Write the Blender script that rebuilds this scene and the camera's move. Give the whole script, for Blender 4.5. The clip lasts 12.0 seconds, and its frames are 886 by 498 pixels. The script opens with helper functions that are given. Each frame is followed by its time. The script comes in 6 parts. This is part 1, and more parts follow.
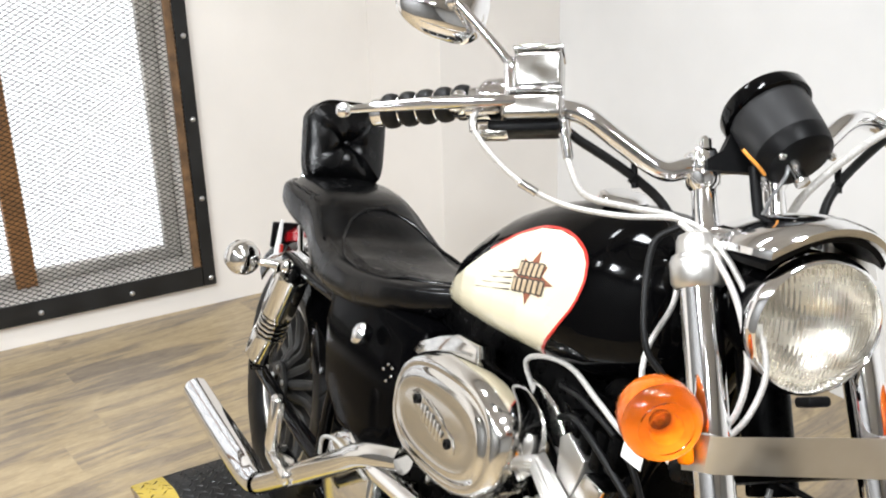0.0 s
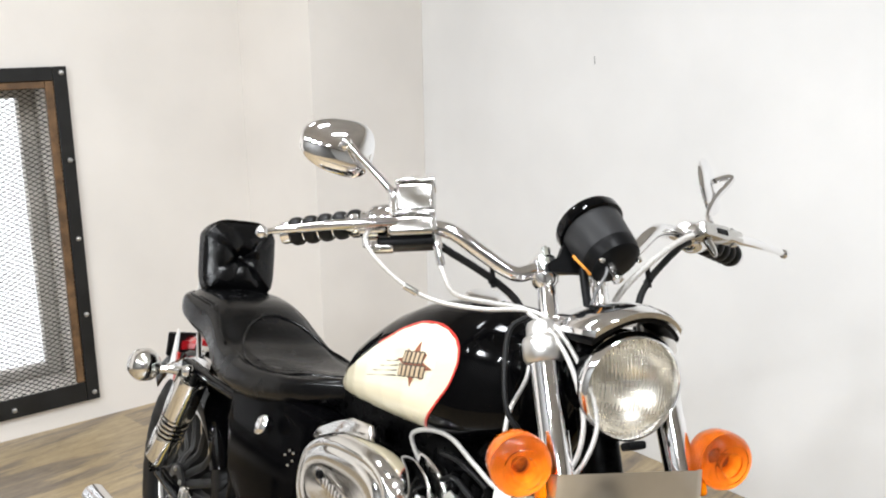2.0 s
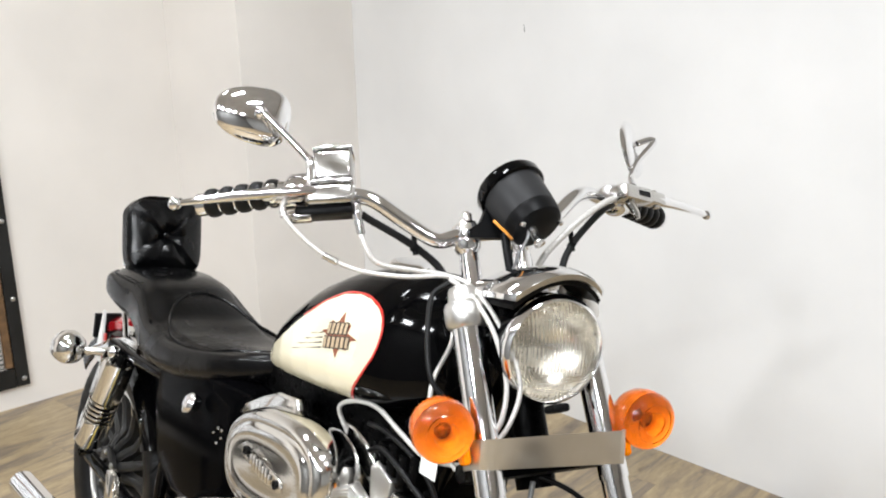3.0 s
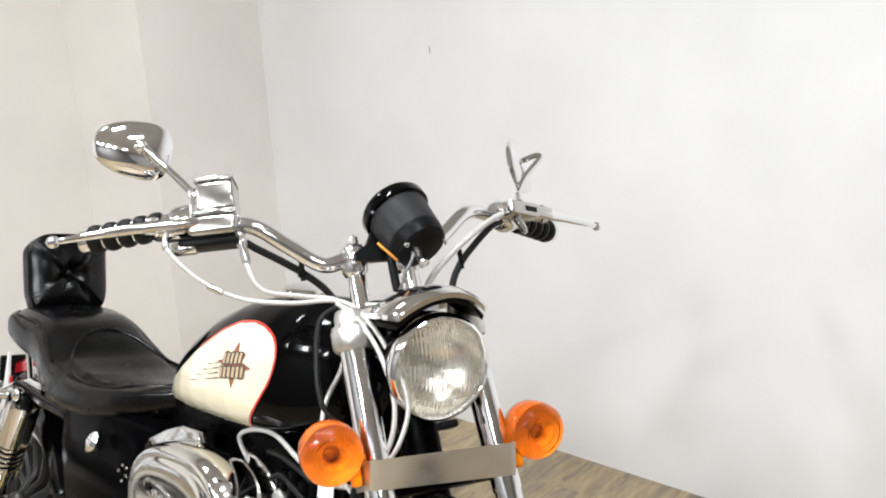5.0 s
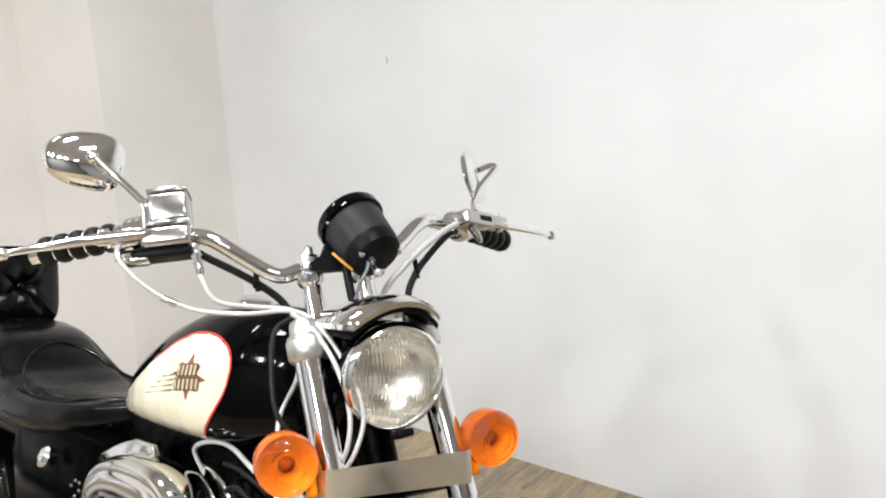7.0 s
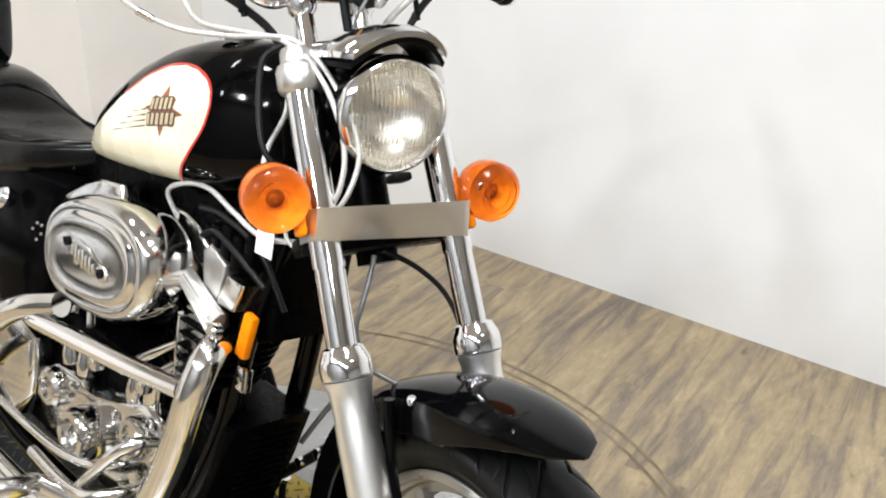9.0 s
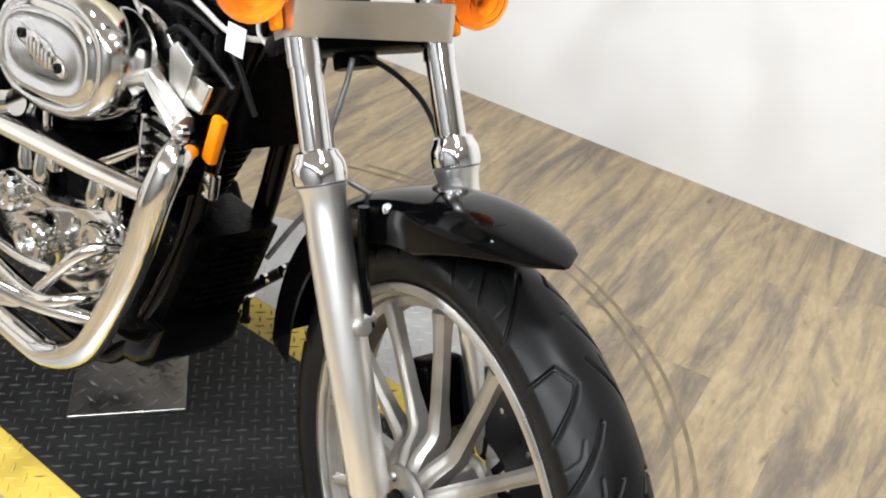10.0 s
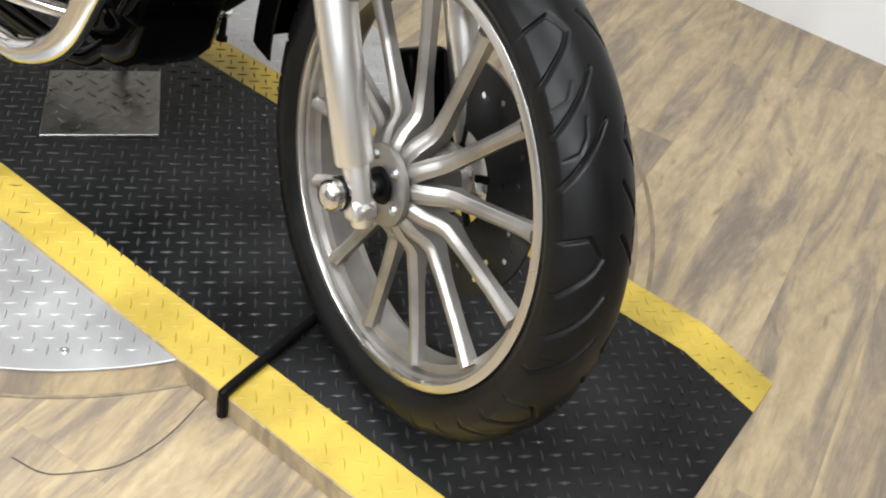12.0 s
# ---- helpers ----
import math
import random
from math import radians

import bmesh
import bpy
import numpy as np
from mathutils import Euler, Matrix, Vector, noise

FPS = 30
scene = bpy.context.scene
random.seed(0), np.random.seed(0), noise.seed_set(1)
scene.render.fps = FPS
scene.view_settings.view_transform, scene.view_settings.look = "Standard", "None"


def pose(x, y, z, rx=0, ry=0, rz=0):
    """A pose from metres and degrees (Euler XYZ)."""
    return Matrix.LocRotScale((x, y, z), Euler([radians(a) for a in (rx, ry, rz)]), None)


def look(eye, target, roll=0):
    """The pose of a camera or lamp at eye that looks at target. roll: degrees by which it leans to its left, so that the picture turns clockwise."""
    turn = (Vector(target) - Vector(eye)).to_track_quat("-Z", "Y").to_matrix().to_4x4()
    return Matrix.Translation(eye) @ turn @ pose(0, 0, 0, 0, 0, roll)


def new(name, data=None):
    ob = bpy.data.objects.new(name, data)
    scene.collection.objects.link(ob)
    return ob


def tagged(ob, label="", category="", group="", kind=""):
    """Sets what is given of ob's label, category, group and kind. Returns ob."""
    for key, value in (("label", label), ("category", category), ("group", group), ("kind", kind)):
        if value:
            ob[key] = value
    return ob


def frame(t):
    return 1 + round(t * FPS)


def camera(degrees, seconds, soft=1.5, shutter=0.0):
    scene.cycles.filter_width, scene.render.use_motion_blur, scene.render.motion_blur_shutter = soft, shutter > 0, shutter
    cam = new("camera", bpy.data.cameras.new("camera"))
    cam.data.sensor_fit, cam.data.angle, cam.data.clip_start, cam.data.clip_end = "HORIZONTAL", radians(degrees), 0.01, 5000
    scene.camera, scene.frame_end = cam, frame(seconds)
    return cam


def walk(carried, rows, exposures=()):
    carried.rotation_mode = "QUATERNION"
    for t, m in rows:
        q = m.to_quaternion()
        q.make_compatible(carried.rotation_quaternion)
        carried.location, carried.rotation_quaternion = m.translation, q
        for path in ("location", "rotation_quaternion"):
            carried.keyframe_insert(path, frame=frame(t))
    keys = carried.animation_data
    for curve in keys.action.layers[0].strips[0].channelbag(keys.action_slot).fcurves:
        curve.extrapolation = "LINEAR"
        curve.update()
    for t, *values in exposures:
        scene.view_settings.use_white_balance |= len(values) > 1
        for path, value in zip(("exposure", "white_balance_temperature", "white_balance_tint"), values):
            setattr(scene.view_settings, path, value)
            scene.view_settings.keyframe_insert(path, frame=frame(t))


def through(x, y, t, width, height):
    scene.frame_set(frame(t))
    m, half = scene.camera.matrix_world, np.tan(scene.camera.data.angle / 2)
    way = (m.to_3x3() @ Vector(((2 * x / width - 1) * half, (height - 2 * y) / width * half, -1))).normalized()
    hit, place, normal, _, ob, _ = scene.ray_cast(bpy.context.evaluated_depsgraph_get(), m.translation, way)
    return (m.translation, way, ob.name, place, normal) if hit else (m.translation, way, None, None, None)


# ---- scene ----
cam = camera(49.8, 12.0, soft=2.0)
PATH = [
    (0, (0.347, -0.594, 1.567), (-1.284, 0.354, 0.901), -1.6),
    (0.5, (0.474, -0.726, 1.598), (-1.096, 0.389, 1.057), -3.0),
    (1, (0.559, -0.855, 1.637), (-0.996, 0.319, 1.186), -1.8),
    (1.5, (0.57, -0.82, 1.648), (-0.977, 0.371, 1.211), -1.2),
    (2, (0.572, -0.782, 1.638), (-0.953, 0.432, 1.188), -1.0),
    (2.5, (0.579, -0.764, 1.624), (-0.904, 0.489, 1.143), -0.8),
    (3, (0.583, -0.745, 1.62), (-0.857, 0.549, 1.118), -1.7),
    (5, (0.653, -0.701, 1.626), (-0.701, 0.694, 1.156), -3.7),
    (5.5, (0.668, -0.705, 1.63), (-0.679, 0.702, 1.176), -3.4),
    (6, (0.676, -0.71, 1.632), (-0.66, 0.712, 1.191), -3.8),
    (6.5, (0.674, -0.706, 1.633), (-0.636, 0.739, 1.191), -3.7),
    (6.7, (0.673, -0.702, 1.63), (-0.629, 0.75, 1.187), -3.6),
    (8.3, (0.599, -0.699, 1.592), (-0.631, 0.754, 0.979), -2.5),
    (8.5, (0.594, -0.696, 1.561), (-0.622, 0.748, 0.9), -1.4),
    (9, (0.564, -0.69, 1.502), (-0.585, 0.722, 0.673), 0.9),
    (9.5, (0.549, -0.695, 1.468), (-0.514, 0.692, 0.496), 3.2),
    (10, (0.538, -0.694, 1.429), (-0.442, 0.665, 0.337), 5.3),
    (10.5, (0.542, -0.709, 1.366), (-0.368, 0.61, 0.169), 7.1),
    (11, (0.563, -0.756, 1.328), (-0.265, 0.542, 0.052), 8.3),
    (11.5, (0.601, -0.819, 1.281), (-0.173, 0.48, -0.028), 9.7),
    (12, (0.62, -0.846, 1.26), (-0.14, 0.446, -0.063), 10.9),
]
walk(cam, [(t, look(eye, target, roll)) for t, eye, target, roll in PATH], [(0, 0.2), (1, 0.14), (2, 0.1), (3.2, 0.07), (5, 0.02), (6.7, 0.0), (8.4, 0.05), (9.5, 0.16), (10.5, 0.2), (11.2, 0.12), (12, 0.0)])

# ---- world and lights ----
world = bpy.data.worlds.new("room_world")
scene.world = world
world.use_nodes = True
world.node_tree.nodes["Background"].inputs[0].default_value = (1.0, 0.97, 0.92, 1)
world.node_tree.nodes["Background"].inputs[1].default_value = 0.05


def area_lamp(name, x, y, z, sx, sy, watts, colour=(0.932, 0.97, 1.01)):
    """A rectangular ceiling luminaire that shines down."""
    data = bpy.data.lights.new(name, "AREA")
    data.shape, data.size, data.size_y, data.energy, data.color = "RECTANGLE", sx, sy, watts, colour
    ob = new(name, data)
    ob.matrix_world = pose(x, y, z)
    return ob


LAMPS = [(-2.0, -2.6, 24), (-0.78, -2.6, 78), (0.38, -2.6, 88), (1.3, -2.6, 74), (2.5, -2.2, 24), (-2.1, -0.1, 17), (-0.8, -0.1, 36), (0.5, -0.1, 38), (1.8, -0.1, 15)]
for lx, ly, watts in LAMPS:
    area_lamp("ceiling_lamp", lx, ly, 3.12, 0.18, 0.5, watts)

# ---- helpers of the build ----
BODY = Matrix(((0.99534, 0.09411, 0.02111, 0.0133), (-0.09644, 0.9712, 0.21789, -0.0106), (0.0, -0.21891, 0.97574, 0.095), (0, 0, 0, 1)))
FRONT = Matrix(((0.84502, 0.33048, -0.42038, 0.0191), (-0.24873, 0.93885, 0.23809, 0.0489), (0.47336, -0.09663, 0.87555, 0.4204), (0, 0, 0, 1)))
IDENT = Matrix.Identity(4)
WORLD_OF = {}


def thing(name, label, category, m=IDENT, group="", kind=""):
    """An Empty that carries the parts of one thing."""
    ob = new(name)
    ob.matrix_basis = m
    WORLD_OF[ob.name] = m
    return tagged(ob, label, category, group, kind)


def to_mesh(name, bm, material, sharp=38):
    me = bpy.data.meshes.new(name)
    bmesh.ops.recalc_face_normals(bm, faces=bm.faces)
    bm.to_mesh(me)
    bm.free()
    for m in (material if isinstance(material, (list, tuple)) else [material]):
        me.materials.append(m)
    if sharp:
        me.shade_smooth()
        me.set_sharp_from_angle(angle=radians(sharp))
    return me


def part(name, bm, material, parent, label="", m=None, sharp=38):
    """Links a bmesh, or a finished mesh, as one object under a thing or a part; m is the frame its points are given in."""
    me = bm if isinstance(bm, bpy.types.Mesh) else to_mesh(name, bm, material, sharp)
    ob = new(name, me)
    up = WORLD_OF[parent.name]
    m = up if m is None else m
    ob.parent = parent
    ob.matrix_basis = up.inverted() @ m
    WORLD_OF[ob.name] = m
    return tagged(ob, label)


def solo(name, bm, material, label, category, kind="", group="", sharp=38, m=IDENT):
    ob = new(name, to_mesh(name, bm, material, sharp))
    ob.matrix_basis = m
    WORLD_OF[ob.name] = m
    return tagged(ob, label, category, group, kind)


def box(bm, lo, hi, bevel=0.0, m=None, segs=2, mat=0):
    r = bmesh.ops.create_cube(bm, size=1.0)
    vs = r["verts"]
    c = [(a + b) / 2 for a, b in zip(lo, hi)]
    s = [abs(b - a) for a, b in zip(lo, hi)]
    for v in vs:
        v.co = Vector((c[0] + v.co.x * s[0], c[1] + v.co.y * s[1], c[2] + v.co.z * s[2]))
    if bevel:
        es = list({e for v in vs for e in v.link_edges})
        out = bmesh.ops.bevel(bm, geom=es, offset=bevel, segments=segs, profile=0.5, affect="EDGES")
        vs = list({v for f in out["faces"] for v in f.verts} | {v for v in vs if v.is_valid})
    if m is not None:
        bmesh.ops.transform(bm, matrix=m, verts=vs)
    return vs


def smooth_path(points, steps=8):
    """Catmull-Rom through the given points."""
    pts = [Vector(p) for p in points]
    if len(pts) < 3:
        return pts
    ext = [2 * pts[0] - pts[1]] + pts + [2 * pts[-1] - pts[-2]]
    out = []
    for i in range(1, len(ext) - 2):
        a, b, c, d = ext[i - 1:i + 3]
        for k in range(steps):
            t = k / steps
            out.append(0.5 * ((2 * b) + (c - a) * t + (2 * a - 5 * b + 4 * c - d) * t * t + (3 * b - a - 3 * c + d) * t ** 3))
    out.append(pts[-1])
    return out


def tube(bm, points, radius, segs=14, steps=8, caps=True, curved=True):
    """A round tube along a path; radius is a number or a list over the given points."""
    path = smooth_path(points, steps) if curved else [Vector(p) for p in points]
    n = len(path)
    if isinstance(radius, (list, tuple)):
        radii = [float(np.interp(i / (n - 1) * (len(radius) - 1), range(len(radius)), radius)) for i in range(n)]
    else:
        radii = [radius] * n
    side = None
    rings = []
    for i, p in enumerate(path):
        d = (path[min(i + 1, n - 1)] - path[max(i - 1, 0)]).normalized()
        if side is None:
            side = d.orthogonal().normalized()
        side = (side - d * side.dot(d)).normalized()
        other = d.cross(side)
        rings.append([bm.verts.new(p + radii[i] * (math.cos(a) * side + math.sin(a) * other)) for a in (2 * math.pi * k / segs for k in range(segs))])
    for a, b in zip(rings, rings[1:]):
        for k in range(segs):
            bm.faces.new((a[k], a[(k + 1) % segs], b[(k + 1) % segs], b[k]))
    if caps:
        bm.faces.new(list(reversed(rings[0])))
        bm.faces.new(rings[-1])
    return rings


def turned(bm, profile, origin, axis, segs=32, close=False):
    """A body of revolution: profile rows of (distance along the axis, radius)."""
    o, d = Vector(origin), Vector(axis).normalized()
    s = d.orthogonal().normalized()
    u = d.cross(s)
    rings = []
    for h, r in profile:
        if r < 1e-6:
            rings.append([bm.verts.new(o + d * h)])
        else:
            rings.append([bm.verts.new(o + d * h + r * (math.cos(a) * s + math.sin(a) * u)) for a in (2 * math.pi * k / segs for k in range(segs))])
    pairs = list(zip(rings, rings[1:]))
    if close:
        pairs.append((rings[-1], rings[0]))
    for a, b in pairs:
        for k in range(segs):
            q = (k + 1) % segs
            if len(a) == 1 and len(b) == 1:
                continue
            if len(a) == 1:
                bm.faces.new((a[0], b[k], b[q]))
            elif len(b) == 1:
                bm.faces.new((a[k], b[0], a[q]))
            else:
                bm.faces.new((a[k], b[k], b[q], a[q]))
    return rings


def skin(bm, rings, closed=True, caps=True):
    """Faces between rows of vertices."""
    rows = [[bm.verts.new(p) for p in ring] for ring in rings]
    for a, b in zip(rows, rows[1:]):
        for k in range(len(a) if closed else len(a) - 1):
            q = (k + 1) % len(a)
            bm.faces.new((a[k], a[q], b[q], b[k]))
    if caps and closed:
        bm.faces.new(list(reversed(rows[0])))
        bm.faces.new(rows[-1])
    return rows


def ball(bm, c, r, segs=20, scale=(1, 1, 1)):
    out = bmesh.ops.create_uvsphere(bm, u_segments=segs, v_segments=segs // 2, radius=r)
    for v in out["verts"]:
        v.co = Vector((v.co.x * scale[0], v.co.y * scale[1], v.co.z * scale[2])) + Vector(c)
    return out["verts"]


def prism(bm, outline, y0, y1, bevel=0.0):
    """A plate from an outline in x and z, between two values of y."""
    a = [bm.verts.new((x, y0, z)) for x, z in outline]
    b = [bm.verts.new((x, y1, z)) for x, z in outline]
    bm.faces.new(a)
    bm.faces.new(list(reversed(b)))
    n = len(a)
    for k in range(n):
        bm.faces.new((a[k], b[k], b[(k + 1) % n], a[(k + 1) % n]))
    if bevel:
        vs = set(a) | set(b)
        es = [e for e in bm.edges if e.verts[0] in vs and e.verts[1] in vs and (e.verts[0] in a) == (e.verts[1] in a)]
        bmesh.ops.bevel(bm, geom=es, offset=bevel, segments=3, profile=0.5, affect="EDGES")


def rounded(w, h, r, n=6, p=None):
    """Outline of a rounded rectangle, w by h, about the origin."""
    out = []
    for cx, cy, a0 in ((w / 2 - r, h / 2 - r, 0), (-w / 2 + r, h / 2 - r, 90), (-w / 2 + r, -h / 2 + r, 180), (w / 2 - r, -h / 2 + r, 270)):
        for k in range(n + 1):
            a = radians(a0 + 90 * k / n)
            out.append((cx + r * math.cos(a), cy + r * math.sin(a)))
    return out


# ---- materials ----
def material(name, base, rough=0.5, metal=0.0, coat=0.0, noise_scale=0.0, noise_amount=0.0, bump=0.0, bump_scale=200.0, rough_var=0.0, spec=0.5, second=None):
    mat = bpy.data.materials.new(name)
    mat.use_nodes = True
    nt = mat.node_tree
    b = nt.nodes["Principled BSDF"]
    b.inputs["Base Color"].default_value = (*base, 1)
    b.inputs["Roughness"].default_value = rough
    b.inputs["Metallic"].default_value = metal
    b.inputs["Coat Weight"].default_value = coat
    b.inputs["Coat Roughness"].default_value = 0.04
    b.inputs["Specular IOR Level"].default_value = spec
    tc = nt.nodes.new("ShaderNodeTexCoord")
    if noise_amount or rough_var:
        n1 = nt.nodes.new("ShaderNodeTexNoise")
        n1.inputs["Scale"].default_value = noise_scale
        n1.inputs["Detail"].default_value = 6
        nt.links.new(tc.outputs["Object"], n1.inputs["Vector"])
        if noise_amount:
            mix = nt.nodes.new("ShaderNodeMix")
            mix.data_type = "RGBA"
            dark = second or tuple(c * (1 - noise_amount) for c in base)
            mix.inputs["A"].default_value = (*dark, 1)
            mix.inputs["B"].default_value = (*base, 1)
            ramp = nt.nodes.new("ShaderNodeMapRange")
            ramp.inputs[1].default_value, ramp.inputs[2].default_value = 0.35, 0.65
            nt.links.new(n1.outputs[0], ramp.inputs[0])
            nt.links.new(ramp.outputs[0], mix.inputs["Factor"])
            nt.links.new(mix.outputs["Result"], b.inputs["Base Color"])
        if rough_var:
            mr = nt.nodes.new("ShaderNodeMapRange")
            mr.inputs[1].default_value, mr.inputs[2].default_value = 0.3, 0.7
            mr.inputs[3].default_value, mr.inputs[4].default_value = max(rough - rough_var, 0.01), rough + rough_var
            nt.links.new(n1.outputs[0], mr.inputs[0])
            nt.links.new(mr.outputs[0], b.inputs["Roughness"])
    if bump:
        n2 = nt.nodes.new("ShaderNodeTexNoise")
        n2.inputs["Scale"].default_value = bump_scale
        n2.inputs["Detail"].default_value = 4
        nt.links.new(tc.outputs["Object"], n2.inputs["Vector"])
        bp = nt.nodes.new("ShaderNodeBump")
        bp.inputs["Strength"].default_value = bump
        bp.inputs["Distance"].default_value = 0.002
        nt.links.new(n2.outputs[0], bp.inputs["Height"])
        nt.links.new(bp.outputs[0], b.inputs["Normal"])
    return mat


CHROME = material("chrome", (0.86, 0.86, 0.87), 0.06, 1.0, rough_var=0.03, noise_scale=30)
CHROME_ENGINE = material("engine_chrome", (0.75, 0.74, 0.72), 0.10, 1.0, rough_var=0.04, noise_scale=9, noise_amount=0.08)
CHROME_SOFT = material("worn_chrome", (0.74, 0.73, 0.71), 0.16, 1.0, rough_var=0.06, noise_scale=25, noise_amount=0.12)
SATIN_BAR = material("satin_chrome", (0.72, 0.705, 0.68), 0.36, 1.0, noise_scale=30, noise_amount=0.06, rough_var=0.05)
RESERVOIR = material("polished_reservoir_metal", (0.56, 0.55, 0.53), 0.2, 1.0, noise_scale=30, noise_amount=0.08, rough_var=0.05)
CAST = material("cast_aluminium", (0.41, 0.39, 0.365), 0.40, 0.85, noise_scale=14, noise_amount=0.28, rough_var=0.06, bump=0.02, bump_scale=500)
POLISHED = material("polished_aluminium", (0.93, 0.92, 0.90), 0.35, 1.0, noise_scale=7, noise_amount=0.04, rough_var=0.03)
# Dark copy of CAST for the rear wheel: its shade is put into the colour.
CAST_SHADED = material("shaded_cast_metal", (0.035, 0.034, 0.033), 0.4, 0.3, noise_scale=14, noise_amount=0.4, rough_var=0.06)
RIM_LIP = material("machined_rim_lip", (0.62, 0.60, 0.57), 0.3, 0.95, noise_scale=9, noise_amount=0.1, rough_var=0.05)
BLACK = material("black_gloss_paint", (0.0012, 0.0012, 0.0014), 0.07, 0.0, coat=0.02, noise_scale=6, rough_var=0.03, spec=0.11)
SIDE_BLACK = material("black_oil_tank_paint", (0.0012, 0.0012, 0.0014), 0.12, 0.0, noise_scale=9, rough_var=0.05, spec=0.012)
ENGINE_BLACK = material("black_engine_enamel", (0.0015, 0.0015, 0.0016), 0.30, 0.0, noise_scale=60, noise_amount=0.3, rough_var=0.08, bump=0.1, bump_scale=400, spec=0.025)
SATIN = material("satin_black_plastic", (0.004, 0.004, 0.0043), 0.4, 0.0, noise_scale=50, rough_var=0.06, bump=0.05, bump_scale=600, spec=0.09)
GREY_CASE = material("dark_grey_gauge_case", (0.021, 0.021, 0.0217), 0.42, 0.0, noise_scale=50, rough_var=0.05, spec=0.16)
CREAM = material("cream_gloss_paint", (0.83, 0.76, 0.56), 0.2, 0.0, coat=1.0, noise_scale=5, noise_amount=0.03)
RED = material("red_pinstripe", (0.55, 0.03, 0.02), 0.3, 0.0, coat=0.6, noise_scale=20, noise_amount=0.08)
RED_LENS = material("red_lens", (0.4, 0.01, 0.015), 0.15, 0.0, coat=0.5)
STAR = material("bronze_emblem", (0.32, 0.11, 0.06), 0.4, 0.2, noise_scale=90, noise_amount=0.25)
STAR_PALE = material("pale_emblem_bars", (0.55, 0.42, 0.27), 0.4, 0.2, noise_scale=90, noise_amount=0.2)
STREAK = material("dark_streak", (0.06, 0.05, 0.04), 0.4, 0.0)
LEATHER = material("black_leather", (0.0022, 0.0022, 0.0025), 0.24, 0.0, noise_scale=14, noise_amount=0.35, rough_var=0.08, bump=0.28, bump_scale=70, spec=0.26)
RUBBER = material("tyre_rubber", (0.0055, 0.0055, 0.0057), 0.40, 0.0, noise_scale=18, noise_amount=0.35, rough_var=0.1, bump=0.05, bump_scale=350, spec=0.2)
GRIP = material("grip_rubber", (0.005, 0.005, 0.005), 0.45, 0.0, noise_scale=60, noise_amount=0.2, spec=0.18)
BRAID = material("white_braided_hose", (0.6, 0.58, 0.55), 0.32, 0.25, noise_scale=300, noise_amount=0.25, bump=0.3, bump_scale=900)
CABLE = material("black_cable", (0.006, 0.006, 0.0063), 0.4, 0.0, noise_scale=100, noise_amount=0.2, spec=0.2)
GREY_CABLE = material("grey_cable", (0.16, 0.16, 0.16), 0.35, 0.3, noise_scale=120, noise_amount=0.2)
WIRE = material("orange_wire", (0.75, 0.3, 0.04), 0.45, 0.0, noise_scale=120, noise_amount=0.15)
TAG = material("white_tag", (0.8, 0.8, 0.78), 0.5, 0.0, noise_scale=60, noise_amount=0.05)
PAINT_CREAM = material("cream_white_wall_paint", (0.83, 0.79, 0.745), 0.55, 0.0, noise_scale=2.0, noise_amount=0.07, bump=0.12, bump_scale=60)
PAINT = material("white_wall_paint", (0.83, 0.822, 0.812), 0.55, 0.0, noise_scale=2.0, noise_amount=0.07, bump=0.12, bump_scale=60)


# Greys of the unseen walls are set by what chrome and black paint should reflect.
GREY_WALL = material("dark_grey_tone", (0.13, 0.128, 0.125), 0.6, 0.0, noise_scale=1.3, noise_amount=0.08, bump=0.12, bump_scale=60)
PALE_GREY_WALL = material("pale_grey_tone", (0.32, 0.317, 0.31), 0.6, 0.0, noise_scale=1.3, noise_amount=0.08, bump=0.12, bump_scale=60)
# Tone of the unseen ceiling, set to brighten the chrome.
CEIL = material("pale_ceiling_tone", (0.55, 0.55, 0.55), 0.7, 0.0, noise_scale=2, noise_amount=0.1)
FRAME_STEEL = material("black_steel_frame", (0.018, 0.018, 0.018), 0.5, 0.3, noise_scale=12, noise_amount=0.35, rough_var=0.1, bump=0.1, bump_scale=120)
MESH_STEEL = material("black_expanded_steel", (0.02, 0.02, 0.02), 0.5, 0.4, noise_scale=80, noise_amount=0.3)
TIMBER = material("brown_timber", (0.2, 0.11, 0.05), 0.6, 0.0, noise_scale=22, noise_amount=0.55, bump=0.2, bump_scale=90)
MULLION = material("orange_brown_timber", (0.42, 0.2, 0.07), 0.55, 0.0, noise_scale=15, noise_amount=0.3, bump=0.15, bump_scale=90)
SILL = material("pale_dusty_sill", (0.62, 0.59, 0.54), 0.65, 0.0, noise_scale=7, noise_amount=0.25)
SCREW = material("zinc_screw", (0.62, 0.62, 0.62), 0.35, 1.0, noise_scale=200, noise_amount=0.2)
YELLOW = material("yellow_safety_paint", (0.56, 0.405, 0.06), 0.5, 0.0, noise_scale=9, noise_amount=0.3, rough_var=0.1, bump=0.08, bump_scale=150)
TRACK_BLACK = material("worn_black_tread_plate", (0.020, 0.020, 0.0202), 0.40, 0.0, noise_scale=3.2, noise_amount=0.75, rough_var=0.1, bump=0.08, bump_scale=200, spec=0.15)
ALI_PLATE = material("aluminium_tread_plate", (0.46, 0.457, 0.45), 0.45, 0.55, noise_scale=9, noise_amount=0.18, rough_var=0.1, bump=0.05, bump_scale=200)
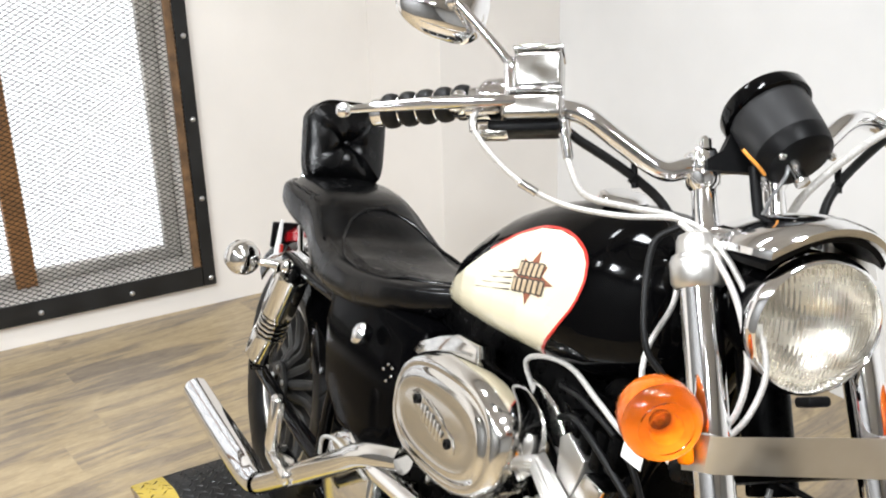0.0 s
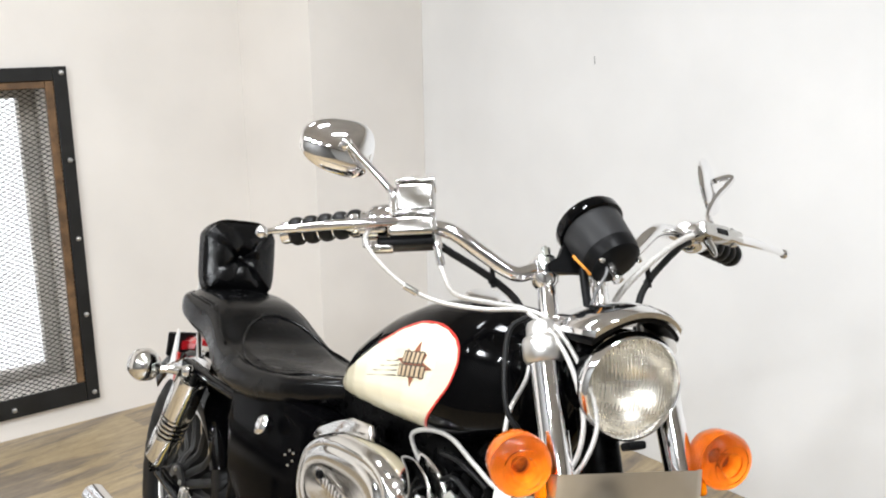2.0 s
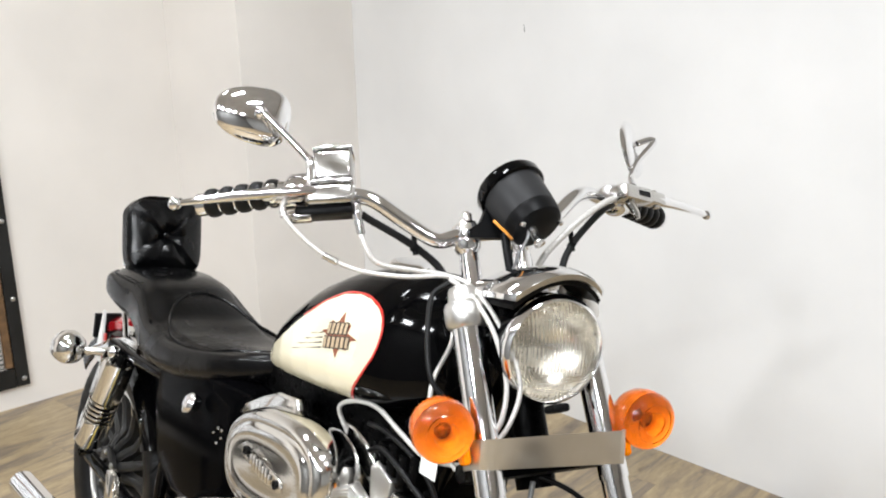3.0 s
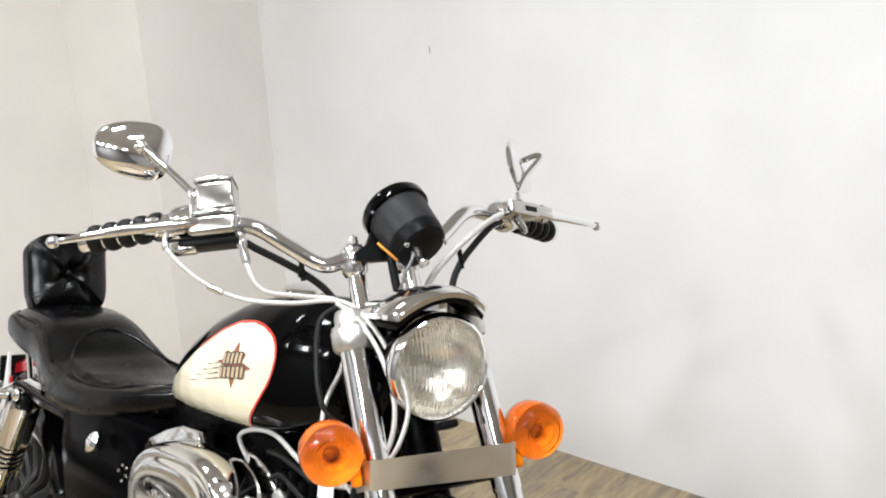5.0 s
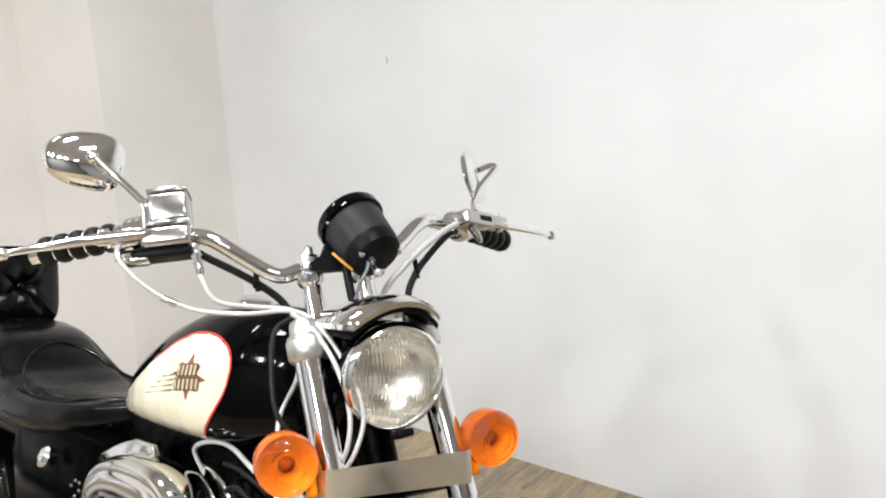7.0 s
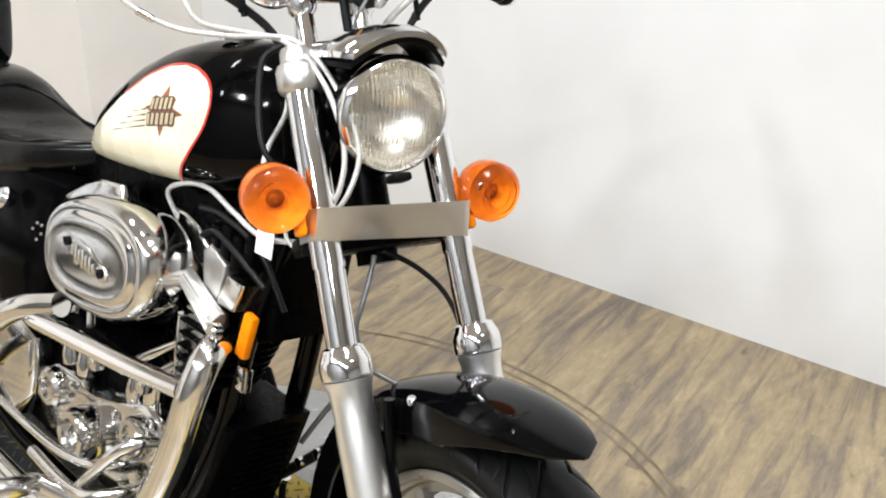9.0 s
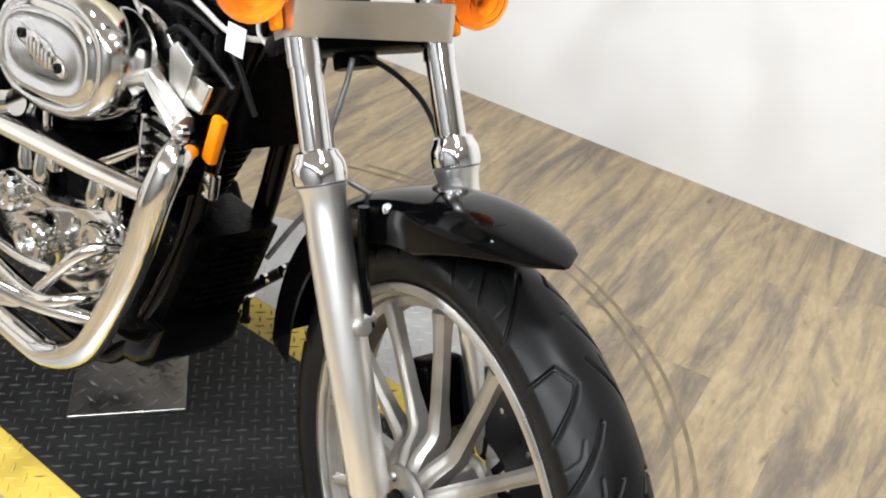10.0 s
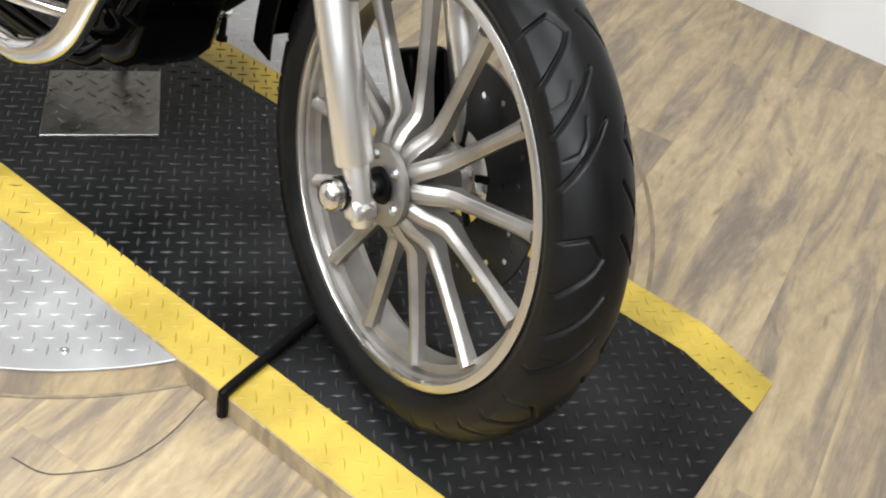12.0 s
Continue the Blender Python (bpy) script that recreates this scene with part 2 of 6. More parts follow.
# Darker plate for the pad: the bike's shadow is put into its colour.
SHADED_PLATE = material("shaded_tread_plate", (0.22, 0.213, 0.20), 0.30, 0.9, noise_scale=14, noise_amount=0.3, rough_var=0.1, bump=0.05, bump_scale=200)
SCUFF = material("scuffed_vinyl", (0.26, 0.2, 0.125), 0.6, 0.0, noise_scale=14, noise_amount=0.35)
SCRATCH = material("dark_scratch", (0.09, 0.075, 0.055), 0.7, 0.0, noise_scale=30, noise_amount=0.4)
TREAD_BAR = material("worn_tread_bars", (0.05, 0.05, 0.051), 0.34, 0.4, noise_scale=6, noise_amount=0.6, rough_var=0.12)
SEAM = material("floor_seam", (0.26, 0.205, 0.135), 0.8, 0.0, noise_scale=40, noise_amount=0.3)


def orange_lens(name, base, through):
    mat = material(name, base, 0.16, 0.0, coat=0.0, noise_scale=60, noise_amount=0.1, spec=0.12)
    b = mat.node_tree.nodes["Principled BSDF"]
    b.inputs["Subsurface Weight"].default_value = 0.25
    b.inputs["Subsurface Radius"].default_value = (0.03, 0.010, 0.001)
    b.inputs["Transmission Weight"].default_value = through
    return mat


AMBER_PALE = orange_lens("amber_reflector", (0.95, 0.27, 0.004), 0.1)
AMBER_DARK = material("amber_bulb", (0.22, 0.16, 0.11), 0.25, 0.0, noise_scale=150, noise_amount=0.4, spec=0.3)


def glass(name, tint=(1, 1, 1), rough=0.0):
    mat = bpy.data.materials.new(name)
    mat.use_nodes = True
    b = mat.node_tree.nodes["Principled BSDF"]
    b.inputs["Base Color"].default_value = (*tint, 1)
    b.inputs["Roughness"].default_value = rough
    b.inputs["Transmission Weight"].default_value = 1.0
    b.inputs["IOR"].default_value = 1.45
    return mat


GLASS = glass("headlamp_glass", (0.99, 0.99, 0.96), 0.05)


def fluted(mat, pitch, strength):
    """Moulded flutes that run up and down a lens."""
    nt = mat.node_tree
    tc, sep = nt.nodes.new("ShaderNodeTexCoord"), nt.nodes.new("ShaderNodeSeparateXYZ")
    mul, sine, bp = nt.nodes.new("ShaderNodeMath"), nt.nodes.new("ShaderNodeMath"), nt.nodes.new("ShaderNodeBump")
    mul.operation, sine.operation = "MULTIPLY", "SINE"
    mul.inputs[1].default_value = 2 * math.pi / pitch
    bp.inputs["Strength"].default_value, bp.inputs["Distance"].default_value = strength, 0.001
    nt.links.new(tc.outputs["Object"], sep.inputs[0])
    nt.links.new(sep.outputs["Y"], mul.inputs[0])
    nt.links.new(mul.outputs[0], sine.inputs[0])
    nt.links.new(sine.outputs[0], bp.inputs["Height"])
    nt.links.new(bp.outputs[0], nt.nodes["Principled BSDF"].inputs["Normal"])


fluted(GLASS, 0.0058, 0.45)
AMBER_GLASS = glass("amber_lens_glass", (0.98, 0.082, 0.0004), 0.08)
AMBER_GLASS.node_tree.nodes["Principled BSDF"].inputs["Specular IOR Level"].default_value = 0.25
LAMP_DISH = material("lamp_dish", (0.62, 0.58, 0.48), 0.42, 0.1, noise_scale=60, noise_amount=0.2, bump=0.4, bump_scale=120)
LAMP_SLEEVE = material("lamp_sleeve", (0.42, 0.37, 0.30), 0.5, 0.0, noise_scale=60, noise_amount=0.2)
MIRROR = material("mirror_glass", (0.9, 0.9, 0.9), 0.01, 1.0)
REFLECTOR = material("headlamp_reflector", (0.96, 0.915, 0.83), 0.26, 1.0, noise_scale=40, noise_amount=0.12, rough_var=0.06, bump=0.4, bump_scale=38)


def vinyl():
    """Wood-look vinyl planks: each plank has its own tone and its own stretch of grain."""
    mat = bpy.data.materials.new("wood_vinyl_plank")
    mat.use_nodes = True
    nt = mat.node_tree
    b = nt.nodes["Principled BSDF"]
    tc, info = nt.nodes.new("ShaderNodeTexCoord"), nt.nodes.new("ShaderNodeObjectInfo")
    mul = nt.nodes.new("ShaderNodeVectorMath")
    mul.operation = "MULTIPLY_ADD"
    mul.inputs[1].default_value = (1.0, 1.0, 1.0)
    comb = nt.nodes.new("ShaderNodeCombineXYZ")
    for k, f in enumerate((37.0, 91.0, 53.0)):
        m = nt.nodes.new("ShaderNodeMath")
        m.operation = "MULTIPLY"
        m.inputs[1].default_value = f
        nt.links.new(info.outputs["Random"], m.inputs[0])
        nt.links.new(m.outputs[0], comb.inputs[k])
    nt.links.new(tc.outputs["Object"], mul.inputs[0])
    nt.links.new(comb.outputs[0], mul.inputs[2])

    def noise_at(scale, sx, sy, detail=6, rough=0.6, distort=0.0):
        mp = nt.nodes.new("ShaderNodeMapping")
        mp.inputs["Scale"].default_value = (sx, sy, 1)
        n = nt.nodes.new("ShaderNodeTexNoise")
        n.inputs["Scale"].default_value, n.inputs["Detail"].default_value = scale, detail
        n.inputs["Roughness"].default_value, n.inputs["Distortion"].default_value = rough, distort
        nt.links.new(mul.outputs[0], mp.inputs[0])
        nt.links.new(mp.outputs[0], n.inputs["Vector"])
        return n.outputs[0]

    def ramp(source, rows):
        r = nt.nodes.new("ShaderNodeValToRGB")
        while len(r.color_ramp.elements) < len(rows):
            r.color_ramp.elements.new(0.5)
        for e, (p, c) in zip(r.color_ramp.elements, rows):
            e.position, e.color = p, (*c, 1)
        nt.links.new(source, r.inputs[0])
        return r.outputs[0]

    def mixed(kind, fac, a, c):
        m = nt.nodes.new("ShaderNodeMix")
        m.data_type, m.blend_type = "RGBA", kind
        if isinstance(fac, float):
            m.inputs["Factor"].default_value = fac
        else:
            nt.links.new(fac, m.inputs["Factor"])
        nt.links.new(a, m.inputs["A"])
        nt.links.new(c, m.inputs["B"])
        return m.outputs["Result"]

    broad = noise_at(3.0, 4.3, 0.62, 8, 0.63, 0.8)
    base = ramp(broad, [(0.33, (0.178, 0.142, 0.108)), (0.44, (0.262, 0.206, 0.143)), (0.54, (0.39, 0.298, 0.175)), (0.70, (0.465, 0.363, 0.22))])
    grain = ramp(noise_at(20, 2.6, 0.8, 8, 0.72, 0.6), [(0.34, (0.55, 0.54, 0.54)), (0.6, (1.0, 1.0, 1.0))])
    tone = nt.nodes.new("ShaderNodeMapRange")
    tone.inputs[3].default_value, tone.inputs[4].default_value = 0.96, 1.04
    nt.links.new(info.outputs["Random"], tone.inputs[0])
    toned = nt.nodes.new("ShaderNodeVectorMath")
    toned.operation = "SCALE"
    nt.links.new(mixed("MULTIPLY", 0.55, base, grain), toned.inputs[0])
    nt.links.new(tone.outputs[0], toned.inputs["Scale"])
    knots = ramp(noise_at(9, 1.5, 0.7, 3, 0.5, 0.8), [(0.22, (0.3, 0.27, 0.25)), (0.32, (1.0, 1.0, 1.0))])
    nt.links.new(mixed("MULTIPLY", 0.75, toned.outputs[0], knots), b.inputs["Base Color"])
    b.inputs["Roughness"].default_value = 0.38
    bp = nt.nodes.new("ShaderNodeBump")
    bp.inputs["Strength"].default_value, bp.inputs["Distance"].default_value = 0.15, 0.002
    nt.links.new(noise_at(26, 6.0, 0.4, 8, 0.7, 0.2), bp.inputs["Height"])
    nt.links.new(bp.outputs[0], b.inputs["Normal"])
    return mat


VINYL = vinyl()


def glow(name, colour, strength):
    mat = bpy.data.materials.new(name)
    mat.use_nodes = True
    nt = mat.node_tree
    nt.nodes.remove(nt.nodes["Principled BSDF"])
    e = nt.nodes.new("ShaderNodeEmission")
    e.inputs[0].default_value, e.inputs[1].default_value = (*colour, 1), strength
    nt.links.new(e.outputs[0], nt.nodes["Material Output"].inputs[0])
    return mat


DAYLIGHT = glow("overcast_daylight", (0.97, 0.98, 1.0), 1.5)

# ---- the room ----
X0, X1, Y0, Y1, ZC = -3.453, 4.6, -3.6, 1.972, 3.2
WIN = (-1.576, 0.478, 0.098, 1.517)  # opening with its frame: y from, y to, z from, z to


def slab(name, lo, hi, mat, label, category):
    bm = bmesh.new()
    box(bm, lo, hi)
    return solo(name, bm, mat, label, category, "structure", sharp=0)


slab("floor", (X0 - 0.2, Y0 - 0.2, -0.14), (X1 + 0.2, Y1 + 0.2, -0.006), SEAM, "subfloor under wood-look vinyl planks", "floor")
slab("ceiling", (X0 - 0.2, Y0 - 0.2, ZC), (X1 + 0.2, Y1 + 0.2, ZC + 0.1), CEIL, "unseen ceiling added to close the room, pale to brighten reflections", "ceiling")
slab("wall_north", (X0 - 0.2, Y1, -0.006), (X1 + 0.2, Y1 + 0.15, ZC), PAINT, "plain white painted wall behind the turntable", "wall")
# Unseen walls, added to close the room and keep reflections dark.
slab("wall_east", (X1, Y0, -0.006), (X1 + 0.15, Y1, ZC), PALE_GREY_WALL, "unseen wall added to close the room, pale grey to tone reflections", "wall")
slab("wall_south", (X0 - 0.2, Y0 - 0.15, -0.006), (X1 + 0.2, Y0, ZC), GREY_WALL, "unseen wall added to close the room, dark grey to darken reflections", "wall")
bm = bmesh.new()
wy0, wy1, wz0, wz1 = WIN[0] + 0.06, WIN[1] - 0.06, WIN[2] + 0.06, WIN[3] - 0.06
box(bm, (X0 - 0.28, Y0, -0.006), (X0, wy0, ZC))
box(bm, (X0 - 0.28, wy1, -0.006), (X0, Y1, ZC))
box(bm, (X0 - 0.28, wy0, -0.006), (X0, wy1, wz0))
box(bm, (X0 - 0.28, wy0, wz1), (X0, wy1, ZC))
solo("wall_west", bm, PAINT_CREAM, "cream-white painted wall round a caged window", "wall", "structure", sharp=0)
bm = bmesh.new()
plan = [(-3.013, Y1 - 0.001), (-3.013, 1.37), (X0 + 0.001, 1.267), (X0 + 0.001, Y1 - 0.001)]
skin(bm, [[(x, y, -0.004) for x, y in plan], [(x, y, ZC - 0.002) for x, y in plan]])
solo("corner_column", bm, PAINT_CREAM, "cream-white painted boxed-in column in the room's corner", "column", "structure", sharp=0)

bm = bmesh.new()
skin(bm, [[(-1.942 + dx, Y1 - dy, 1.50 + 0.004 * dx / 0.001) for dx, dy in ((-0.0012, 0.0004), (0.0012, 0.0004), (0.0012, 0.0012), (-0.0012, 0.0012))], [(-1.946 + dx, Y1 - dy, 1.528) for dx, dy in ((-0.0008, 0.0004), (0.0008, 0.0004), (0.0008, 0.0012), (-0.0008, 0.0012))]])
solo("wall_scratch", bm, GREY_WALL, "short grey scratch in the white wall paint", "wall mark", "structure", sharp=0)

# window: lining, mullion, glass and daylight behind the cage
win = thing("window_1", "bright window behind a black steel mesh cage, with timber mullion", "window", kind="structure")
bm = bmesh.new()
for lo, hi in (((-3.728, wy1 - 0.012, wz0), (-3.458, wy1, wz1)), ((-3.728, wy0, wz0), (-3.458, wy0 + 0.012, wz1)), ((-3.728, wy0, wz1 - 0.012), (-3.458, wy1, wz1)), ((-3.728, wy0, wz0), (-3.458, wy1, wz0 + 0.014))):
    box(bm, lo, hi)
part("window_lining", bm, SILL, win, "pale dusty painted lining", sharp=0)
for y in (-0.236, -1.008):
    bm = bmesh.new()
    box(bm, (-3.723, y - 0.04, wz0 + 0.015), (-3.623, y + 0.04, wz1 - 0.014), 0.006)
    part("mullion", bm, MULLION, win, "orange-brown timber mullion")
bm = bmesh.new()
for lo, hi in (((-3.723, wy1 - 0.075, wz0 + 0.015), (-3.663, wy1 - 0.013, wz1 - 0.014)), ((-3.723, wy0 + 0.013, wz0 + 0.015), (-3.663, wy1 - 0.076, wz0 + 0.06)), ((-3.723, wy0 + 0.013, wz1 - 0.07), (-3.663, wy1 - 0.076, wz1 - 0.014))):
    box(bm, lo, hi, 0.004)
part("window_frame", bm, SILL, win, "pale sash frame")
bm = bmesh.new()
box(bm, (-3.701, wy0 + 0.013, wz0 + 0.06), (-3.697, wy1 - 0.076, wz1 - 0.07))
pane = part("pane", bm, glass("window_glass"), win, "clear glass pane", sharp=0)
pane.visible_shadow = False
bm = bmesh.new()
vs = [bm.verts.new(p) for p in ((-4.323, -3.2, -0.8), (-4.323, 2.0, -0.8), (-4.323, 2.0, 2.6), (-4.323, -3.2, 2.6))]
bm.faces.new(vs)
solo("backdrop", bm, DAYLIGHT, "overcast daylight outside the window", "backdrop", "structure", sharp=0)

cage = thing("window_cage", "black steel frame with timber backing and expanded metal mesh", "window guard")
fy0, fy1, fz0, fz1 = WIN
bw = 0.054
for lo, hi in (((fy1 - bw, fz0), (fy1, fz1)), ((fy0, fz0), (fy0 + bw, fz1)), ((fy0 + bw + 0.001, fz0), (fy1 - bw - 0.001, fz0 + 0.085)), ((fy0 + bw + 0.001, fz1 - bw), (fy1 - bw - 0.001, fz1))):
    bm = bmesh.new()
    box(bm, (X0 + 0.02, lo[0], lo[1]), (X0 + 0.028, hi[0], hi[1]), 0.002, segs=1)
    part("flat_bar", bm, FRAME_STEEL, cage)
for lo, hi in (((fy1 - bw - 0.034, fz0 + 0.086), (fy1 - bw - 0.001, fz1 - bw - 0.001)), ((fy0 + bw + 0.001, fz0 + 0.086), (fy0 + bw + 0.034, fz1 - bw - 0.001)), ((fy0 + bw + 0.035, fz1 - bw - 0.03), (fy1 - bw - 0.035, fz1 - bw - 0.001))):
    bm = bmesh.new()
    box(bm, (X0 + 0.004, lo[0], lo[1]), (X0 + 0.024, hi[0], hi[1]), 0.003, segs=1)
    part("timber_batten", bm, TIMBER, cage, "rough brown timber batten")
bm = bmesh.new()
box(bm, (X0 + 0.001, fy0 + 0.01, fz0 + 0.004), (X0 + 0.0195, fy1 - 0.004, fz0 + 0.06))
box(bm, (X0 + 0.001, fy1 - 0.045, fz0 + 0.061), (X0 + 0.0195, fy1 - 0.004, fz1 - 0.004))
part("spacer", bm, TIMBER, cage, "brown timber spacer behind the steel", sharp=0)
SCREWS = [(fy1 - 0.022, z) for z in (0.13, 0.479, 0.809, 1.139, 1.493)] + [(y, 0.132) for y in (0.127, -0.224, -0.575, -0.925, -1.276)] + [(y, 1.493) for y in (0.127, -0.224, -0.575, -0.925, -1.276)]
screw_bm = bmesh.new()
turned(screw_bm, [(0, 0.011), (0.003, 0.010), (0.006, 0.006), (0.007, 0)], (0, 0, 0), (1, 0, 0), 12)
screw_mesh = to_mesh("screw", screw_bm, SCREW)
for y, z in SCREWS:
    part("screw", screw_mesh, None, cage, "zinc screw head" if (y, z) == SCREWS[0] else "", m=pose(X0 + 0.028, y, z))
# expanded metal: zigzag strands
bm = bmesh.new()
cw, ch = 0.034, 0.0195
rows = int((fz1 - fz0 - 0.13) / ch) + 1
cols = int((fy1 - fy0 - 0.09) / cw) + 1
for r in range(rows):
    z = fz0 + 0.07 + r * ch
    for c in range(cols):
        y = fy0 + 0.05 + c * cw
        for (ya, za), (yb, zb) in (((y, z), (y + cw / 2, z + ch / 2)), ((y + cw / 2, z + ch / 2), (y + cw, z)), ((y, z), (y + cw / 2, z - ch / 2)), ((y + cw / 2, z - ch / 2), (y + cw, z))):
            up = 0.0017
            q = [bm.verts.new((X0 + 0.012 + dx, yy, zz + dz)) for yy, zz in ((ya, za), (yb, zb)) for dx, dz in ((-0.002, 0), (0.002, up), (0.002, -up))]
            bm.faces.new((q[0], q[1], q[4], q[3]))
            bm.faces.new((q[1], q[2], q[5], q[4]))
            bm.faces.new((q[2], q[0], q[3], q[5]))
ob = part("expanded_mesh", bm, MESH_STEEL, cage, "black expanded metal mesh", sharp=0)
tagged(ob, kind="stuff")

# ---- the turntable, its track and what lies on it ----
CX, CY, DISC_R, TZ = -0.837, 0.179, 0.719, 0.045
TY0, TY1, TX0, TX1, BEND = -0.187, 0.538, -2.212, 0.550, 0.397


def tread_bars(bm, inside, z_of, x0, x1, y0, y1, pitch=0.026, length=0.0275, width=0.0066, height=0.0018, turn=math.pi / 4):
    """Raised lozenges of tread plate, in turn at right angles."""
    ca, sa = math.cos(turn), math.sin(turn)
    cx, cy = (x0 + x1) / 2, (y0 + y1) / 2
    n = int(max(x1 - x0, y1 - y0) / pitch * 0.75) + 2
    for i in range(-n, n + 1):
        for j in range(-n, n + 1):
            u, v = i * pitch, j * pitch
            x, y = cx + u * ca - v * sa, cy + u * sa + v * ca
            if not inside(x, y):
                continue
            a = turn + (math.pi / 2 if (i + j) % 2 else 0.0)
            dx, dy = math.cos(a), math.sin(a)
            z = z_of(x, y)
            zf, zb = z_of(x + dx * length / 2, y + dy * length / 2), z_of(x - dx * length / 2, y - dy * length / 2)
            tip_a = bm.verts.new((x + dx * length / 2, y + dy * length / 2, zf))
            tip_b = bm.verts.new((x - dx * length / 2, y - dy * length / 2, zb))
            s1 = bm.verts.new((x - dy * width / 2, y + dx * width / 2, z))
            s2 = bm.verts.new((x + dy * width / 2, y - dx * width / 2, z))
            t1 = bm.verts.new((x + dx * length * 0.3, y + dy * length * 0.3, z + height))
            t2 = bm.verts.new((x - dx * length * 0.3, y - dy * length * 0.3, z + height))
            bm.faces.new((tip_a, s1, t1))
            bm.faces.new((s1, tip_b, t2))
            bm.faces.new((s1, t2, t1))
            bm.faces.new((tip_b, s2, t2))
            bm.faces.new((s2, tip_a, t1))
            bm.faces.new((s2, t1, t2))


def in_disc(x, y):
    return (x - CX) ** 2 + (y - CY) ** 2 < (DISC_R - 0.03) ** 2 and not TY0 - 0.02 < y < TY1 + 0.02


def track_z(x, y):
    if x > BEND:
        return TZ - (x - BEND) / (TX1 - BEND) * (TZ - 0.004)
    if x < TX0 + 0.15:
        return TZ - (TX0 + 0.15 - x) / 0.15 * (TZ - 0.004)
    return TZ


table = thing("turntable", "round aluminium tread-plate display turntable on the floor", "turntable")
bm = bmesh.new()
turned(bm, [(0, DISC_R + 0.022), (0.036, DISC_R - 0.004), (0.036, 0)], (CX, CY, 0), (0, 0, 1), 96)
part("drum", bm, VINYL, table, "drum edge wrapped in wood-look vinyl")
bm = bmesh.new()
turned(bm, [(0.0365, 0), (0.0365, DISC_R), (0.0395, DISC_R), (0.0405, DISC_R - 0.002), (0.0405, 0)], (CX, CY, 0), (0, 0, 1), 96)
tread_bars(bm, in_disc, lambda x, y: 0.0405, CX - 0.7, CX + 0.7, CY - 0.7, CY + 0.7)
part("disc", bm, ALI_PLATE, table, "aluminium tread plate disc", sharp=25)
# Shadow gap at the drum's foot, modelled as a thin ring darker than the vinyl.
bm = bmesh.new()
turned(bm, [(0.0, DISC_R + 0.018), (0.0, DISC_R + 0.0255), (0.003, DISC_R + 0.0245), (0.003, DISC_R + 0.018)], (CX, CY, 0), (0, 0, 1), 96, close=True)
part("foot_shadow_ring", bm, SEAM, table, "ring drawn as the shadow gap round the drum's foot")
for a in range(15, 375, 30):
    x, y = CX + (DISC_R - 0.04) * math.cos(radians(a)), CY + (DISC_R - 0.04) * math.sin(radians(a))
    if not TY0 - 0.02 < y < TY1 + 0.02:
        bm = bmesh.new()
        turned(bm, [(0, 0.008), (0.002, 0.0075), (0.0035, 0.004), (0.002, 0)], (x, y, 0.0405), (0, 0, 1), 12)
        part("rivet", bm, SCREW, table)

track = thing("wheel_track", "black tread-plate wheel track with worn yellow edges", "ramp")


def sheet(bm, y0, y1, lift):
    xs = [TX0, TX0 + 0.15, BEND, TX1]
    rings = [[(x, y0, track_z(x, y0) + lift), (x, y1, track_z(x, y1) + lift), (x, y1, track_z(x, y1) + lift - 0.0035), (x, y0, track_z(x, y0) + lift - 0.0035)] for x in xs]
    skin(bm, rings)


TAPE = 0.0917
TURN = math.pi / 4 + 0.02
bm = bmesh.new()
sheet(bm, TY0 + TAPE, TY1 - TAPE, 0)
plate = part("tread_plate", bm, TRACK_BLACK, track, sharp=25)
bm = bmesh.new()
tread_bars(bm, lambda x, y: TX0 + 0.02 < x < TX1 - 0.01 and TY0 + TAPE < y < TY1 - TAPE, track_z, TX0, TX1, TY0, TY1, turn=TURN)
tagged(part("raised_tread", bm, TREAD_BAR, plate, "worn raised tread bars", sharp=25), kind="stuff")
for y0, y1 in ((TY0, TY0 + TAPE - 0.001), (TY1 - TAPE + 0.001, TY1)):
    bm = bmesh.new()
    sheet(bm, y0, y1, 0.0)
    tread_bars(bm, lambda x, y: TX0 + 0.02 < x < TX1 - 0.01 and y0 + 0.004 < y < y1 - 0.004, track_z, TX0, TX1, TY0, TY1, turn=TURN)
    strip = part("edge_strip", bm, YELLOW, track, "worn yellow painted edge strip", sharp=25)
    bm = bmesh.new()
    worn = 0.16 if y0 > 0 else 0.2
    tread_bars(bm, lambda x, y: TX0 + 0.02 < x < TX1 - 0.01 and y0 + 0.004 < y < y1 - 0.004 and x < (-0.12 if y0 > 0 else -0.66) and noise.noise((x * 2.3, y * 7, 0.4)) + 0.5 * noise.noise((x * 31, y * 31, 2.0)) > worn, track_z, TX0, TX1, TY0, TY1, turn=TURN, width=0.0056, height=0.0022)
    tagged(part("worn_tread", bm, TRACK_BLACK, strip, "tread bars worn through the paint", sharp=25), kind="stuff")
for y0, y1 in ((TY0 - 0.003, TY0), (TY1, TY1 + 0.003)):
    bm = bmesh.new()
    xs = [TX0, TX0 + 0.15, BEND, TX1]
    skin(bm, [[(x, y0, 0.0), (x, y0, track_z(x, y0) - 0.001), (x, y1, track_z(x, y1) - 0.001), (x, y1, 0.0)] for x in xs])
    part("side_skirt", bm, VINYL, track, "wood-look vinyl side of the raised track", sharp=25)
